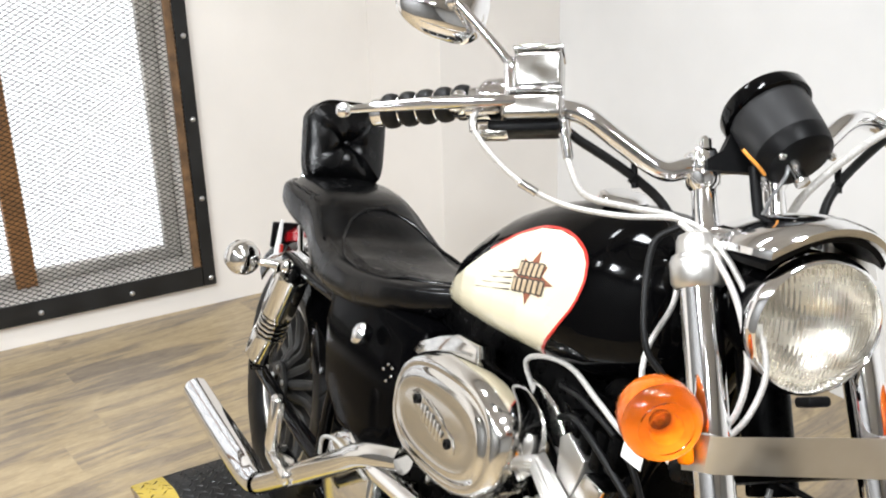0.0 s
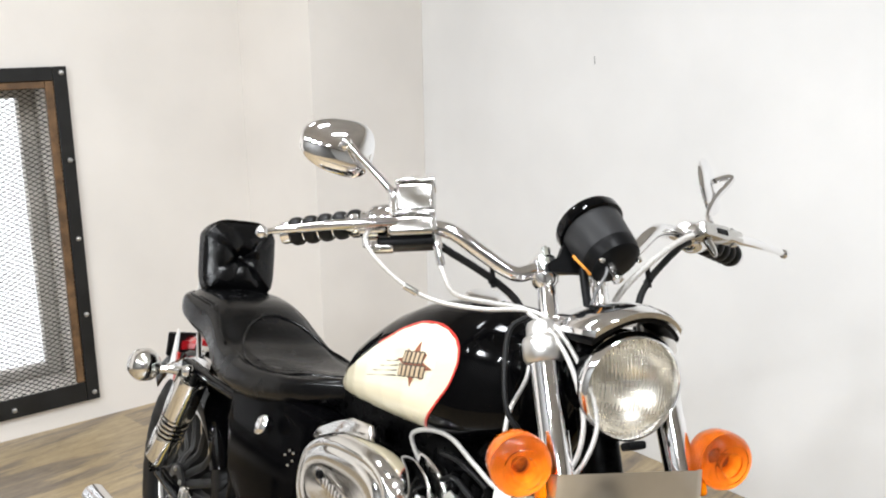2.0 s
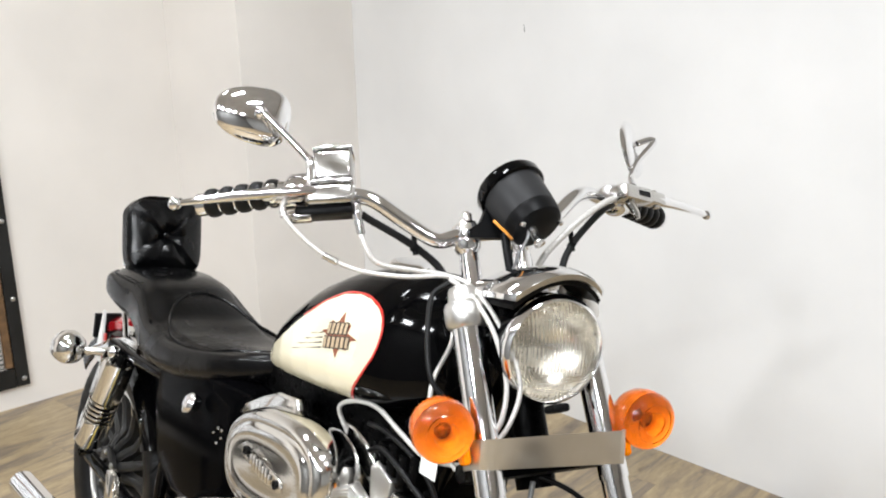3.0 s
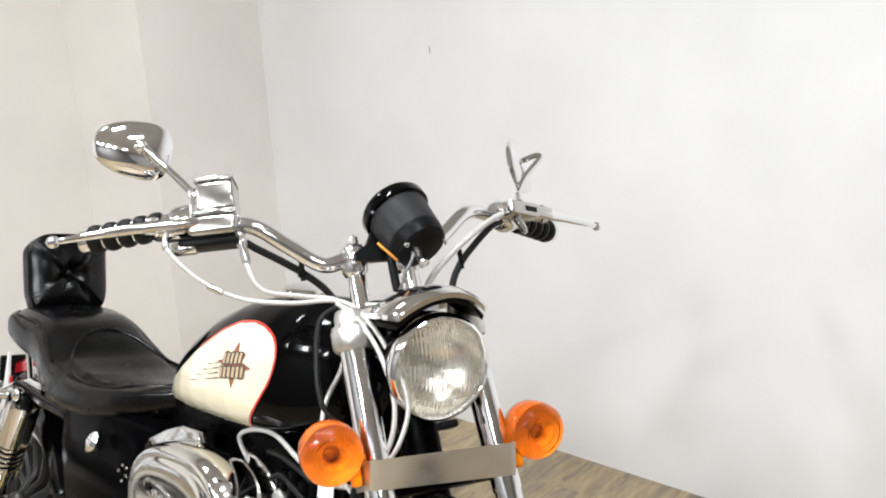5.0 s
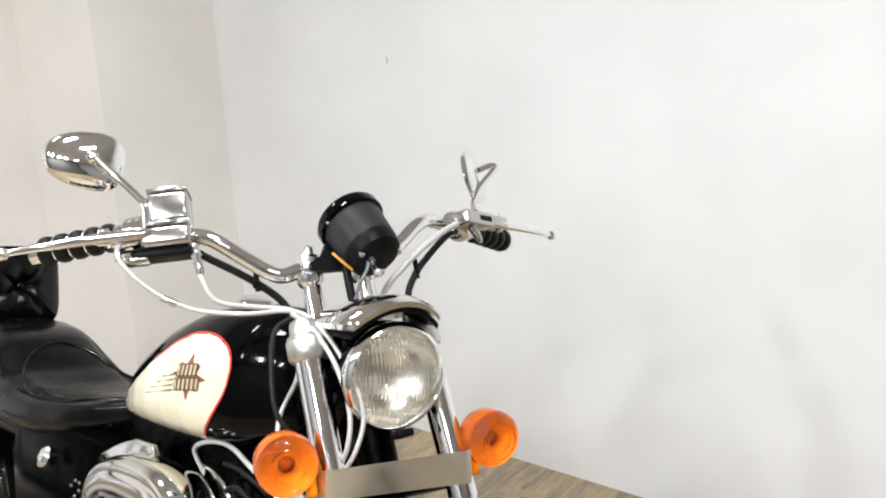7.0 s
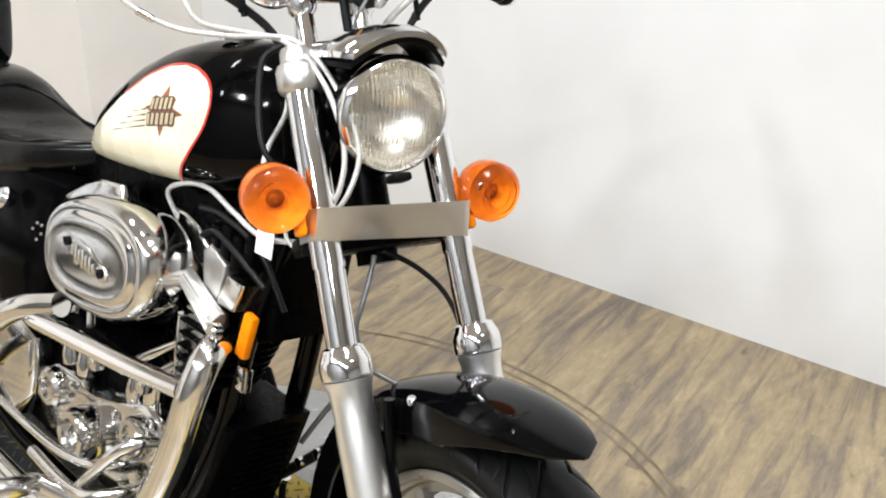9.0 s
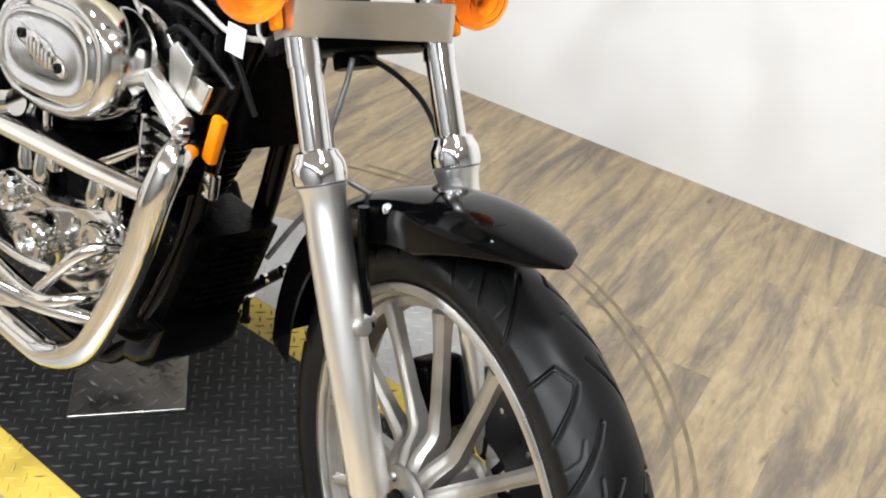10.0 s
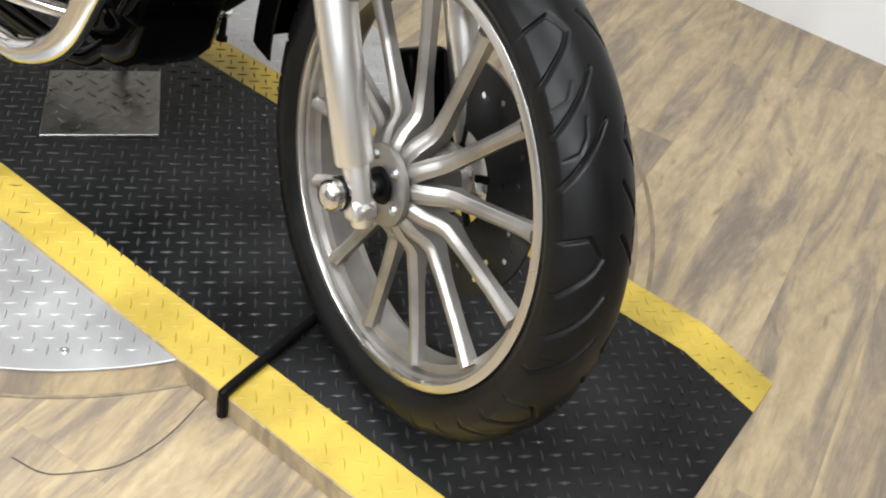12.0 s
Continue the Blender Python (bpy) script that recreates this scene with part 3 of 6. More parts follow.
for y in (TY0 + 0.05, TY1 - 0.05):
    for x0, x1 in ((-1.9, -1.5), (-0.06, 0.4)):
        bm = bmesh.new()
        box(bm, (x0, y - 0.015, 0.0), (x1, y + 0.015, TZ - 0.005))
        part("runner", bm, FRAME_STEEL, track, "black steel runner", sharp=0)

bm = bmesh.new()
c = Vector((-0.869, 0.159, 0))
ang = math.atan2(0.168, 0.145)
box(bm, (-0.105, -0.12, TZ + 0.001), (0.125, 0.12, TZ + 0.009), 0.0015, segs=1)
tread_bars(bm, lambda x, y: abs(x - 0.01) < 0.105 and abs(y) < 0.11, lambda x, y: TZ + 0.009, -0.11, 0.13, -0.12, 0.12, pitch=0.0346, length=0.035, width=0.008, height=0.003)
bmesh.ops.transform(bm, matrix=Matrix.Translation(c) @ Matrix.Rotation(ang, 4, "Z"), verts=bm.verts)
solo("stand_plate", bm, SHADED_PLATE, "square aluminium tread-plate pad lying on the black track", "plate", sharp=25)

bm = bmesh.new()
tube(bm, [(-0.121, 0.054, TZ + 0.011), (-0.113, -0.071, TZ + 0.011), (-0.107, -0.18, TZ + 0.011), (-0.106, -0.194, TZ + 0.004), (-0.105, -0.198, 0.008)], 0.0088, 10, 6)
solo("lock_rod", bm, SATIN, "black painted bent steel rod across the track", "rod")

# ---- the motorcycle ----
bike = thing("motorcycle", "black and cream cruiser motorcycle leaning on its chrome side stand", "motorcycle", BODY)
LEVEL = Vector((0.8973, 0, -0.4414))  # straight ahead, level, in the fork's frame


def fpart(name, bm, mat, label="", parent=None, sharp=38):
    return part(name, bm, mat, parent or bike, label, FRONT, sharp)


def bpart(name, bm, mat, label="", parent=None, sharp=38):
    return part(name, bm, mat, parent or bike, label, BODY, sharp)


def wheel(cx, cz, r, rim_r, half, tyre_half, frame, spokes, name, pitches, rest, segs, metal):
    """A cast wheel in the x-z plane of a frame: tyre with grooves, rim, spokes, hub."""
    w = part(name, wheel_tyre(cx, cz, r, rim_r, tyre_half, pitches, frame, rest, segs), None, bike, "black rubber tyre with curved tread grooves", frame)
    bm = bmesh.new()
    prof = [(-half + 0.010, rim_r - 0.0145), (-half + 0.013, rim_r - 0.020), (-half * 0.5, rim_r - 0.023), (-half * 0.42, rim_r - 0.036), (half * 0.42, rim_r - 0.036), (half * 0.5, rim_r - 0.023), (half - 0.012, rim_r - 0.018), (half, rim_r - 0.012), (half + 0.002, rim_r - 0.006), (half, rim_r), (0, rim_r - 0.004), (-half + 0.006, rim_r - 0.006)]
    turned(bm, prof, (cx, 0, cz), (0, 1, 0), 96, close=True)
    part("rim", bm, metal, w, "satin cast rim", frame)
    bm = bmesh.new()
    turned(bm, [(-half, rim_r), (-half - 0.0025, rim_r - 0.004), (-half - 0.0025, rim_r - 0.0125), (-half + 0.001, rim_r - 0.0145), (-half + 0.0098, rim_r - 0.0146), (-half + 0.0058, rim_r - 0.006)], (cx, 0, cz), (0, 1, 0), 96, close=True)
    part("rim_lip", bm, RIM_LIP, w, "machined bright rim lip", frame)
    hub_r = 0.060
    bm = bmesh.new()
    turned(bm, [(-0.066, 0.026), (-0.0745, 0.028), (-0.0745, hub_r - 0.003), (-0.073, hub_r), (-0.066, hub_r + 0.0005), (-0.064, hub_r - 0.014), (0, hub_r - 0.016), (0.034, hub_r - 0.014), (0.04, hub_r - 0.006), (0.05, hub_r - 0.010), (0.05, 0.02)], (cx, 0, cz), (0, 1, 0), 48)
    hub = part("hub", bm, metal, w, "cast hub flange", frame)
    bm = bmesh.new()
    turned(bm, [(-0.0745, 0.0278), (-0.0762, 0.027), (-0.0762, 0.0235), (-0.070, 0.0225), (-0.066, 0.0)], (cx, 0, cz), (0, 1, 0), 32)
    part("seal", bm, SATIN, hub, "black bearing seal", frame)
    bolt = bmesh.new()
    turned(bolt, [(0, 0.0078), (-0.002, 0.0078), (-0.005, 0.0062), (-0.006, 0.004), (-0.004, 0.0034), (-0.004, 0)], (0, 0, 0), (0, 1, 0), 12)
    bolt_me = to_mesh("hub_bolt", bolt, SCREW)
    for k in range(5):
        a = radians(28 + 72 * k)
        part("hub_bolt", bolt_me, None, w, m=frame @ Matrix.Translation((cx + 0.045 * math.cos(a), -0.0744, cz + 0.045 * math.sin(a))))
    # one spoke with a raised spine, then the rest of them
    bm = bmesh.new()
    rings = []
    for s, hw, yf, yb in ((0.030, 0.0145, -0.046, -0.01), (0.058, 0.0138, -0.044, 0.0), (0.078, 0.0132, -0.033, 0.006), (0.094, 0.0126, -0.018, 0.016), (0.106, 0.0118, -0.012, 0.016), (0.15, 0.0108, -0.011, 0.010), (0.22, 0.0102, -0.012, 0.008), (rim_r - 0.05, 0.0108, -0.0145, 0.008), (rim_r - 0.03, 0.013, -0.017, 0.008)):
        rings.append([(s, yf + 0.0075, -hw), (s, yf + 0.0055, -hw * 0.66), (s, yf + 0.0006, -hw * 0.46), (s, yf, -hw * 0.3), (s, yf, hw * 0.3), (s, yf + 0.0006, hw * 0.46), (s, yf + 0.0055, hw * 0.66), (s, yf + 0.0075, hw), (s, yb, hw * 0.9), (s, yb, -hw * 0.9)])
    skin(bm, rings)
    spoke_me = to_mesh("spoke", bm, metal, 50)
    for k in range(spokes):
        a = 2 * math.pi * (k + 0.76) / spokes
        part("spoke", spoke_me, None, w, "satin cast spoke" if k == 0 else "", m=frame @ Matrix.Translation((cx, -0.02, cz)) @ Matrix.Rotation(-a, 4, "Y"))
    return w


# tread grooves over one pitch: rows of (share of the pitch along the tyre, share of the half width from the middle)
GROOVES = [[(0.0, 1.03), (0.07, 0.8), (0.19, 0.4), (0.28, 0.1)], [(0.24, 1.03), (0.31, 0.8), (0.43, 0.4), (0.51, 0.16)], [(0.48, 1.03), (0.55, 0.8), (0.63, 0.5), (0.69, 0.34), (0.785, 0.58), (0.755, 1.03)]]
THIN_GROOVES = [[(0.13, 0.92), (0.15, 0.7), (0.22, 0.55), (0.3, 0.5)], [(0.36, 0.96), (0.39, 0.72), (0.46, 0.6)]]


def wheel_tyre(cx, cz, r, rim_r, th, pitches, frame, rest, segs):
    prof = [(-th * 0.66, rim_r - 0.003), (-th * 0.80, rim_r + 0.005), (-th * 0.93, rim_r + 0.016), (-th * 1.0, (r - 0.031 + rim_r) / 2 - 0.002), (-th * 1.02, r - 0.044)]
    n = 72
    crown = [(-th + 2 * th * i / n, r - 0.031 * abs(-1 + 2 * i / n) ** 2.6) for i in range(n + 1)]
    prof = np.array(prof + crown + [(-y, q) for y, q in reversed(prof)])
    y, q = prof[:, 0][:, None], prof[:, 1][:, None]
    a = np.arange(segs)[None, :] * (2 * math.pi / segs)
    pitch = 2 * math.pi * r / pitches
    depth = np.zeros((len(prof), segs))
    along = (a / (2 * math.pi) * pitches + np.where(y < 0, 0.85, 0.35)) % 1.0
    across = np.abs(y) / th + 0 * a
    for lines, half_w, deep in ((GROOVES, 0.0019, 0.0065), (THIN_GROOVES, 0.0011, 0.0014)):
        for line in lines:
            for (a0, w0), (a1, w1) in zip(line, line[1:]):
                for off in (-1.0, 0.0, 1.0):
                    px, py = (along - a0 - off) * pitch, (across - w0) * th
                    ex, ey = (a1 - a0) * pitch, (w1 - w0) * th
                    t = np.clip((px * ex + py * ey) / (ex * ex + ey * ey), 0, 1)
                    d = np.hypot(px - t * ex, py - t * ey)
                    depth = np.maximum(depth, deep * np.clip((half_w + 0.001 - d) / 0.0016, 0, 1))
    depth *= (q > r - 0.034)
    rr = q - depth
    pts = np.stack([cx + rr * np.cos(a), y + 0 * a, cz + rr * np.sin(a)], axis=-1).reshape(-1, 3)
    m = np.array(frame)
    world = pts @ m[:3, :3].T + m[:3, 3]
    # the tyre is pressed flat where it stands on the plate
    world[:, 2] = np.maximum(world[:, 2], rest)
    back = np.array(frame.inverted())
    pts = world @ back[:3, :3].T + back[:3, 3]
    i, k = np.meshgrid(np.arange(len(prof) - 1), np.arange(segs), indexing="ij")
    k2 = (k + 1) % segs
    faces = np.stack([i * segs + k, i * segs + k2, (i + 1) * segs + k2, (i + 1) * segs + k], axis=-1).reshape(-1, 4)
    me = bpy.data.meshes.new("tyre")
    me.from_pydata(pts.tolist(), [], faces.tolist())
    me.materials.append(RUBBER)
    me.shade_smooth()
    return me


FWX, FWZ = 0.002, 0.007
SHIFT = FRONT @ Matrix.Translation((-0.012, 0.031, -0.007)) @ Matrix.Rotation(radians(0.86), 4, "Z") @ Matrix.Rotation(radians(-2.8), 4, "X")
front_wheel = wheel(FWX, FWZ, 0.385, 0.307, 0.046, 0.058, SHIFT, 13, "front_wheel", 9, TZ + 0.0022, 1500, CAST)
bm = bmesh.new()
turned(bm, [(0.058, 0.075), (0.058, 0.182), (0.063, 0.182), (0.063, 0.075)], (FWX, 0, FWZ), (0, 1, 0), 64, close=True)
brake_disc = part("brake_disc", bm, material("dark_brake_disc", (0.006, 0.006, 0.0065), 0.35, 0.0, noise_scale=40, rough_var=0.1), front_wheel, "dark steel brake disc", SHIFT)
carrier = bmesh.new()
box(carrier, (0.045, 0.0572, -0.006), (0.08, 0.0638, 0.006), 0.001, segs=1)
carrier_me = to_mesh("disc_arm", carrier, SATIN)
for k in range(10):
    part("disc_arm", carrier_me, None, brake_disc, m=SHIFT @ Matrix.Translation((FWX, 0, FWZ)) @ Matrix.Rotation(2 * math.pi * k / 10, 4, "Y"))
hole = bmesh.new()
turned(hole, [(0, 0), (0, 0.0045), (0.0062, 0.0045), (0.0062, 0)], (0, 0.0575, 0), (0, 1, 0), 8)
hole_me = to_mesh("disc_slot", hole, CHROME_SOFT)
for k in range(24):
    a = 2 * math.pi * k / 24
    part("disc_slot", hole_me, None, brake_disc, m=SHIFT @ Matrix.Translation((FWX + (0.140 + 0.018 * (k % 2)) * math.cos(a), 0, FWZ + (0.140 + 0.018 * (k % 2)) * math.sin(a))))
bm = bmesh.new()
box(bm, (-0.095, 0.036, 0.08), (-0.035, 0.112, 0.185), 0.014, segs=3)
caliper = fpart("brake_caliper", bm, ENGINE_BLACK, "black brake caliper")
for f in (0.105, 0.16):
    bm = bmesh.new()
    tube(bm, [(-0.06, 0.03, f), (-0.06, 0.02, f)], 0.014, 14, curved=False)
    fpart("piston_cap", bm, CHROME_SOFT, "", caliper)
bm = bmesh.new()
tube(bm, [(FWX, -0.106, FWZ), (FWX, 0.135, FWZ)], 0.0115, 16, curved=False)
fpart("axle", bm, CHROME_SOFT, "steel wheel axle")
bm = bmesh.new()
turned(bm, [(-0.008, 0.019), (-0.010, 0.0225), (-0.022, 0.0225), (-0.029, 0.0205), (-0.034, 0.015), (-0.037, 0.007), (-0.0375, 0)], (FWX - 0.014, -0.100, FWZ - 0.004), (0, 1, 0), 24)
axle_cap = fpart("axle_cap", bm, CHROME_SOFT, "chrome axle nut cover")
bm = bmesh.new()
turned(bm, [(0.004, 0.0), (0.004, 0.0225), (0.0, 0.0245), (-0.010, 0.0245), (-0.012, 0.0)], (FWX - 0.014, -0.100, FWZ - 0.004), (0, 1, 0), 24)
fpart("washer", bm, SATIN, "thick black washer", axle_cap)
bm = bmesh.new()
turned(bm, [(0, 0.016), (-0.010, 0.016), (-0.010, 0.0)], (FWX, -0.052, FWZ), (0, 1, 0), 24)
turned(bm, [(0, 0.026), (-0.004, 0.026), (-0.004, 0.0)], (FWX, -0.0505, FWZ), (0, 1, 0), 24)
fpart("axle_spacer", bm, SATIN, "dark axle spacer and seal")

# forks
for y, side in ((-0.103, -1), (0.103, 1)):
    bm = bmesh.new()
    prof = [(0.040, 0), (0.040, 0.021), (0.042, 0.0255), (0.047, 0.0275), (0.2, 0.0288), (0.36, 0.0293), (0.385, 0.0290), (0.402, 0.0282), (0.425, 0.0282), (0.440, 0.0298), (0.449, 0.0325), (0.452, 0.033), (0.452, 0)]
    lean = Vector((0, -0.034, 1)).normalized()
    tube_axis = Vector((0, -0.048 if side > 0 else 0.0, 1)).normalized()
    turned(bm, prof, (0.0, y + 0.017, 0), lean, 32)
    slider = fpart("fork_slider", bm, POLISHED, "polished aluminium fork slider")
    bm = bmesh.new()
    turned(bm, [(0.4525, 0.030), (0.455, 0.0345), (0.463, 0.0355), (0.476, 0.035), (0.481, 0.0335), (0.488, 0.030), (0.494, 0.0275), (0.497, 0.0205)], (0.0, y + 0.017, 0), lean, 32)
    fpart("dust_cover", bm, CHROME, "chrome dust cover", slider)
    bm = bmesh.new()
    turned(bm, [(0.48, 0.0), (0.48, 0.0205), (0.60, 0.0205), (0.60, 0.0225), (0.845, 0.0225), (0.845, 0.0)], (0.0, y + (0.023 if side > 0 else 0.0), 0), tube_axis, 32)
    fpart("fork_tube", bm, CHROME, "chrome fork tube")
    bm = bmesh.new()
    turned(bm, [(0.836, 0.0), (0.836, 0.027), (0.842, 0.031), (0.866, 0.031), (0.873, 0.028), (0.876, 0.023), (0.89, 0.022), (0.896, 0.019), (0.899, 0.012), (0.9, 0)], (0.0, y + (0.023 if side > 0 else 0.0), 0), tube_axis, 32)
    fpart("fork_cap", bm, SATIN_BAR, "chrome top clamp and fork cap")
    bm = bmesh.new()
    turned(bm, [(-0.046, 0), (-0.046, 0.013), (-0.042, 0.0165), (-0.02, 0.0185), (0.041, 0.0195), (0.041, 0)], (0.004, y + 0.017, 0), (0, -0.034, 1), 28)
    box(bm, (-0.012, y - 0.004, -0.036), (0.022, y + 0.036, -0.006), 0.008, segs=3)
    fpart("axle_clamp", bm, POLISHED, "", slider)
    bm = bmesh.new()
    turned(bm, [(0, 0.0105), (0.008, 0.0105), (0.012, 0.008), (0.012, 0)], (0.020, y + 0.020, -0.022), (1, -0.35, -0.15), 18)
    fpart("pinch_bolt", bm, CAST, "", slider)
    bm = bmesh.new()
    turned(bm, [(0, 0.012), (0.018, 0.0115), (0.02, 0.008), (0.02, 0.0)], (0.02, y + 0.008 - side * 0.008, 0.268), (1, -side * 0.15, 0), 18)
    tube(bm, [(0.012, y - side * 0.01, 0.268), (0.012, y - side * 0.045, 0.276)], 0.011, 12, curved=False)
    fpart("fender_boss", bm, CAST, "", slider)
    bm = bmesh.new()
    tube(bm, [(0.014, y - side * 0.038, 0.262), (0.018, y - side * 0.036, 0.33), (0.035, y - side * 0.034, 0.385), (0.045, y - side * 0.034, 0.42)], 0.0075, 10)
    fpart("fender_strut", bm, BLACK, "black fender strut")

# front mudguard: a curved shell
bm = bmesh.new()
outer, inner = [], []
n = 40
for i in range(n + 1):
    a = radians(46.3 + (152 - 46.3) * i / n)
    flare = 0.034 * max(0.0, 1 - i / 16) ** 1.6
    taper = 1.0 if i >= 10 else 0.05 + 0.95 * math.sqrt(1 - (1 - i / 10) ** 2)
    skirt = 0.001 + 0.041 * min(1, i / 9) ** 1.2 + 0.02 * max(0.0, (i - 22) / 18)
    ring = []
    for k in range(19):
        u = -1 + 2 * k / 18
        v = abs(u)
        half = 0.074 * taper
        y = math.copysign(half * min(1.0, (v / 0.7)) ** 0.85, u) if v < 0.7 else math.copysign(half, u)
        drop = 0.02 * taper ** 2 * (min(v, 0.7) / 0.7) ** 2.4 + (skirt * (v - 0.7) / 0.3 if v > 0.7 else 0)
        rr = 0.430 + flare - drop
        ring.append(Vector((FWX + rr * math.cos(a), y + 0.018, FWZ + rr * math.sin(a))))
    outer.append(ring)
    inner.append([p - (p - Vector((FWX, 0.018, FWZ))).normalized() * 0.0025 - Vector((0, math.copysign(0.002, p.y - 0.018), 0)) for p in ring])
skin(bm, [o + list(reversed(q)) for o, q in zip(outer, inner)])
fender = fpart("front_fender", bm, BLACK, "gloss black front mudguard")
bm = bmesh.new()
turned(bm, [(0, 0.008), (0.006, 0.007), (0.009, 0.004), (0.009, 0)], (FWX + 0.07, -0.05, FWZ + 0.405), (0.15, -0.3, 1), 12)
fpart("fender_bolt", bm, CHROME, "", fender)
bm = bmesh.new()
turned(bm, [(0, 0.008), (0.006, 0.007), (0.009, 0.004), (0.009, 0)], (FWX + 0.03, 0.05, FWZ + 0.408), (0.05, 0.3, 1), 12)
fpart("fender_bolt", bm, CHROME, "", fender)

# lower clamp, light bar, steering stem
bm = bmesh.new()
box(bm, (-0.085, -0.122, 0.618), (0.0, 0.122, 0.650), 0.012)
tube(bm, [(-0.06, 0, 0.6), (-0.06, 0, 0.88)], 0.03, 20, curved=False)
fpart("lower_clamp", bm, ENGINE_BLACK, "black lower fork clamp and steering stem")
bm = bmesh.new()
rows = []
for y, f0, f1, n0, k in ((-0.129, 0.637, 0.678, -0.020, 0.0), (-0.129, 0.637, 0.677, 0.020, 0.008), (-0.127, 0.636, 0.675, 0.045, 0.020), (-0.117, 0.634, 0.6735, 0.054, 0.025), (0.089, 0.619, 0.664, 0.054, 0.025), (0.103, 0.618, 0.665, 0.045, 0.020), (0.112, 0.618, 0.667, 0.020, 0.008), (0.114, 0.618, 0.667, -0.020, 0.0)):
    rows.append([(n0 - k, y, f0), (n0 - k / 2 + 0.0005, y, (f0 + f1) / 2), (n0, y, f1), (n0 - 0.004, y, f1), (n0 - 0.004 - k, y, f0)])
skin(bm, rows)
fpart("light_bar", bm, SATIN_BAR, "flat chrome light bar across the forks")
for y, f in ((-0.138, 0.668), (0.120, 0.652)):
    bm = bmesh.new()
    box(bm, (-0.004, y - 0.007, f - 0.024), (0.018, y + 0.007, f + 0.022), 0.006, segs=3)
    fpart("side_reflector", bm, AMBER_PALE, "amber reflector")

# indicators
for c, yaw in ((Vector((0.028, -0.176, 0.697)), -0.12), (Vector((0.022, 0.150, 0.680)), 0.05)):
    ax = (LEVEL + Vector((0, yaw, 0))).normalized()
    bm = bmesh.new()
    turned(bm, [(-0.036, 0), (-0.036, 0.016), (-0.032, 0.029), (-0.0285, 0.033), (-0.0285, 0.0)], c, ax, 36)
    ind = fpart("indicator", bm, CHROME, "round indicator with amber lens")
    bm = bmesh.new()
    turned(bm, [(-0.03, 0.034), (-0.018, 0.0405), (0, 0.0435), (0.012, 0.0435), (0.020, 0.0425), (0.027, 0.0385), (0.030, 0.034), (0.0302, 0.030), (0.0292, 0.029), (0.0302, 0.028), (0.0305, 0.0185), (0.027, 0.0178), (0.016, 0.0150), (0.015, 0.0)], c, ax, 40)
    lens = fpart("lens", bm, AMBER_GLASS, "translucent amber lens", ind)
    lens.visible_shadow = False
    bm = bmesh.new()
    turned(bm, [(0.012, 0.0412), (0.007, 0.037), (0.0, 0.026), (-0.002, 0.012), (-0.002, 0)], c, ax, 36)
    fpart("dish", bm, LAMP_DISH, "silvered dish", ind)
    bm = bmesh.new()
    turned(bm, [(-0.028, 0.0322), (-0.017, 0.0382), (0.0, 0.0416), (0.0125, 0.0418)], c, ax, 36)
    fpart("sleeve", bm, LAMP_SLEEVE, "darker barrel inside the lens", ind)
    bm = bmesh.new()
    turned(bm, [(-0.003, 0.0125), (0.002, 0.0125), (0.004, 0.008), (0.009, 0.0065), (0.012, 0.004), (0.0125, 0)], c, ax, 24)
    fpart("bulb", bm, AMBER_DARK, "darker bulb", ind)
    bm = bmesh.new()
    y_in = math.copysign(0.118, c.y)
    tube(bm, [c - ax * 0.015, Vector((0.0, y_in, c.z - 0.003))], 0.009, 12, curved=False)
    fpart("stem", bm, SATIN, "black stem", ind)

# headlamp
HC = Vector((0.048, -0.003, 0.792))
bm = bmesh.new()
turned(bm, [(-0.115, 0), (-0.112, 0.03), (-0.095, 0.055), (-0.06, 0.071), (-0.02, 0.0765), (0.006, 0.077)], HC, LEVEL, 48)
lamp = fpart("headlamp", bm, BLACK, "round chrome headlamp")
bm = bmesh.new()
turned(bm, [(0.0, 0.0775), (0.004, 0.0805), (0.013, 0.0808), (0.020, 0.0785), (0.023, 0.0745), (0.020, 0.0722), (0.0, 0.0722)], HC, LEVEL, 64, close=True)
fpart("bezel", bm, CHROME, "chrome bezel", lamp)
bm = bmesh.new()
turned(bm, [(-0.05, 0), (-0.047, 0.02), (-0.034, 0.045), (-0.012, 0.064), (0.004, 0.0718)], HC, LEVEL, 48)
fpart("reflector", bm, REFLECTOR, "silvered reflector bowl", lamp)
bm = bmesh.new()
turned(bm, [(-0.045, 0.0), (-0.045, 0.007), (-0.022, 0.007), (-0.016, 0.005), (-0.015, 0)], HC, LEVEL, 16)
fpart("bulb", bm, CHROME_SOFT, "shielded bulb", lamp)
# ribbed glass
bm = bmesh.new()
d = LEVEL.normalized()
side = Vector((0, 1, 0))
upv = side.cross(d) * -1
rings = [[bm.verts.new(HC + d * 0.028)]]
for i in range(1, 13):
    r = 0.0720 * i / 12
    ring = []
    for k in range(120):
        a = 2 * math.pi * k / 120
        u, w = r * math.cos(a), r * math.sin(a)
        dome = 0.028 - 0.016 * (r / 0.072) ** 2
        ring.append(bm.verts.new(HC + d * dome + side * u + upv * w))
    rings.append(ring)
for k in range(120):
    bm.faces.new((rings[0][0], rings[1][k], rings[1][(k + 1) % 120]))
for p, q in zip(rings[1:], rings[2:]):
    for k in range(120):
        bm.faces.new((p[k], p[(k + 1) % 120], q[(k + 1) % 120], q[k]))
lens = fpart("glass_lens", bm, GLASS, "ribbed clear glass lens", lamp, sharp=0)
lens.visible_shadow = False
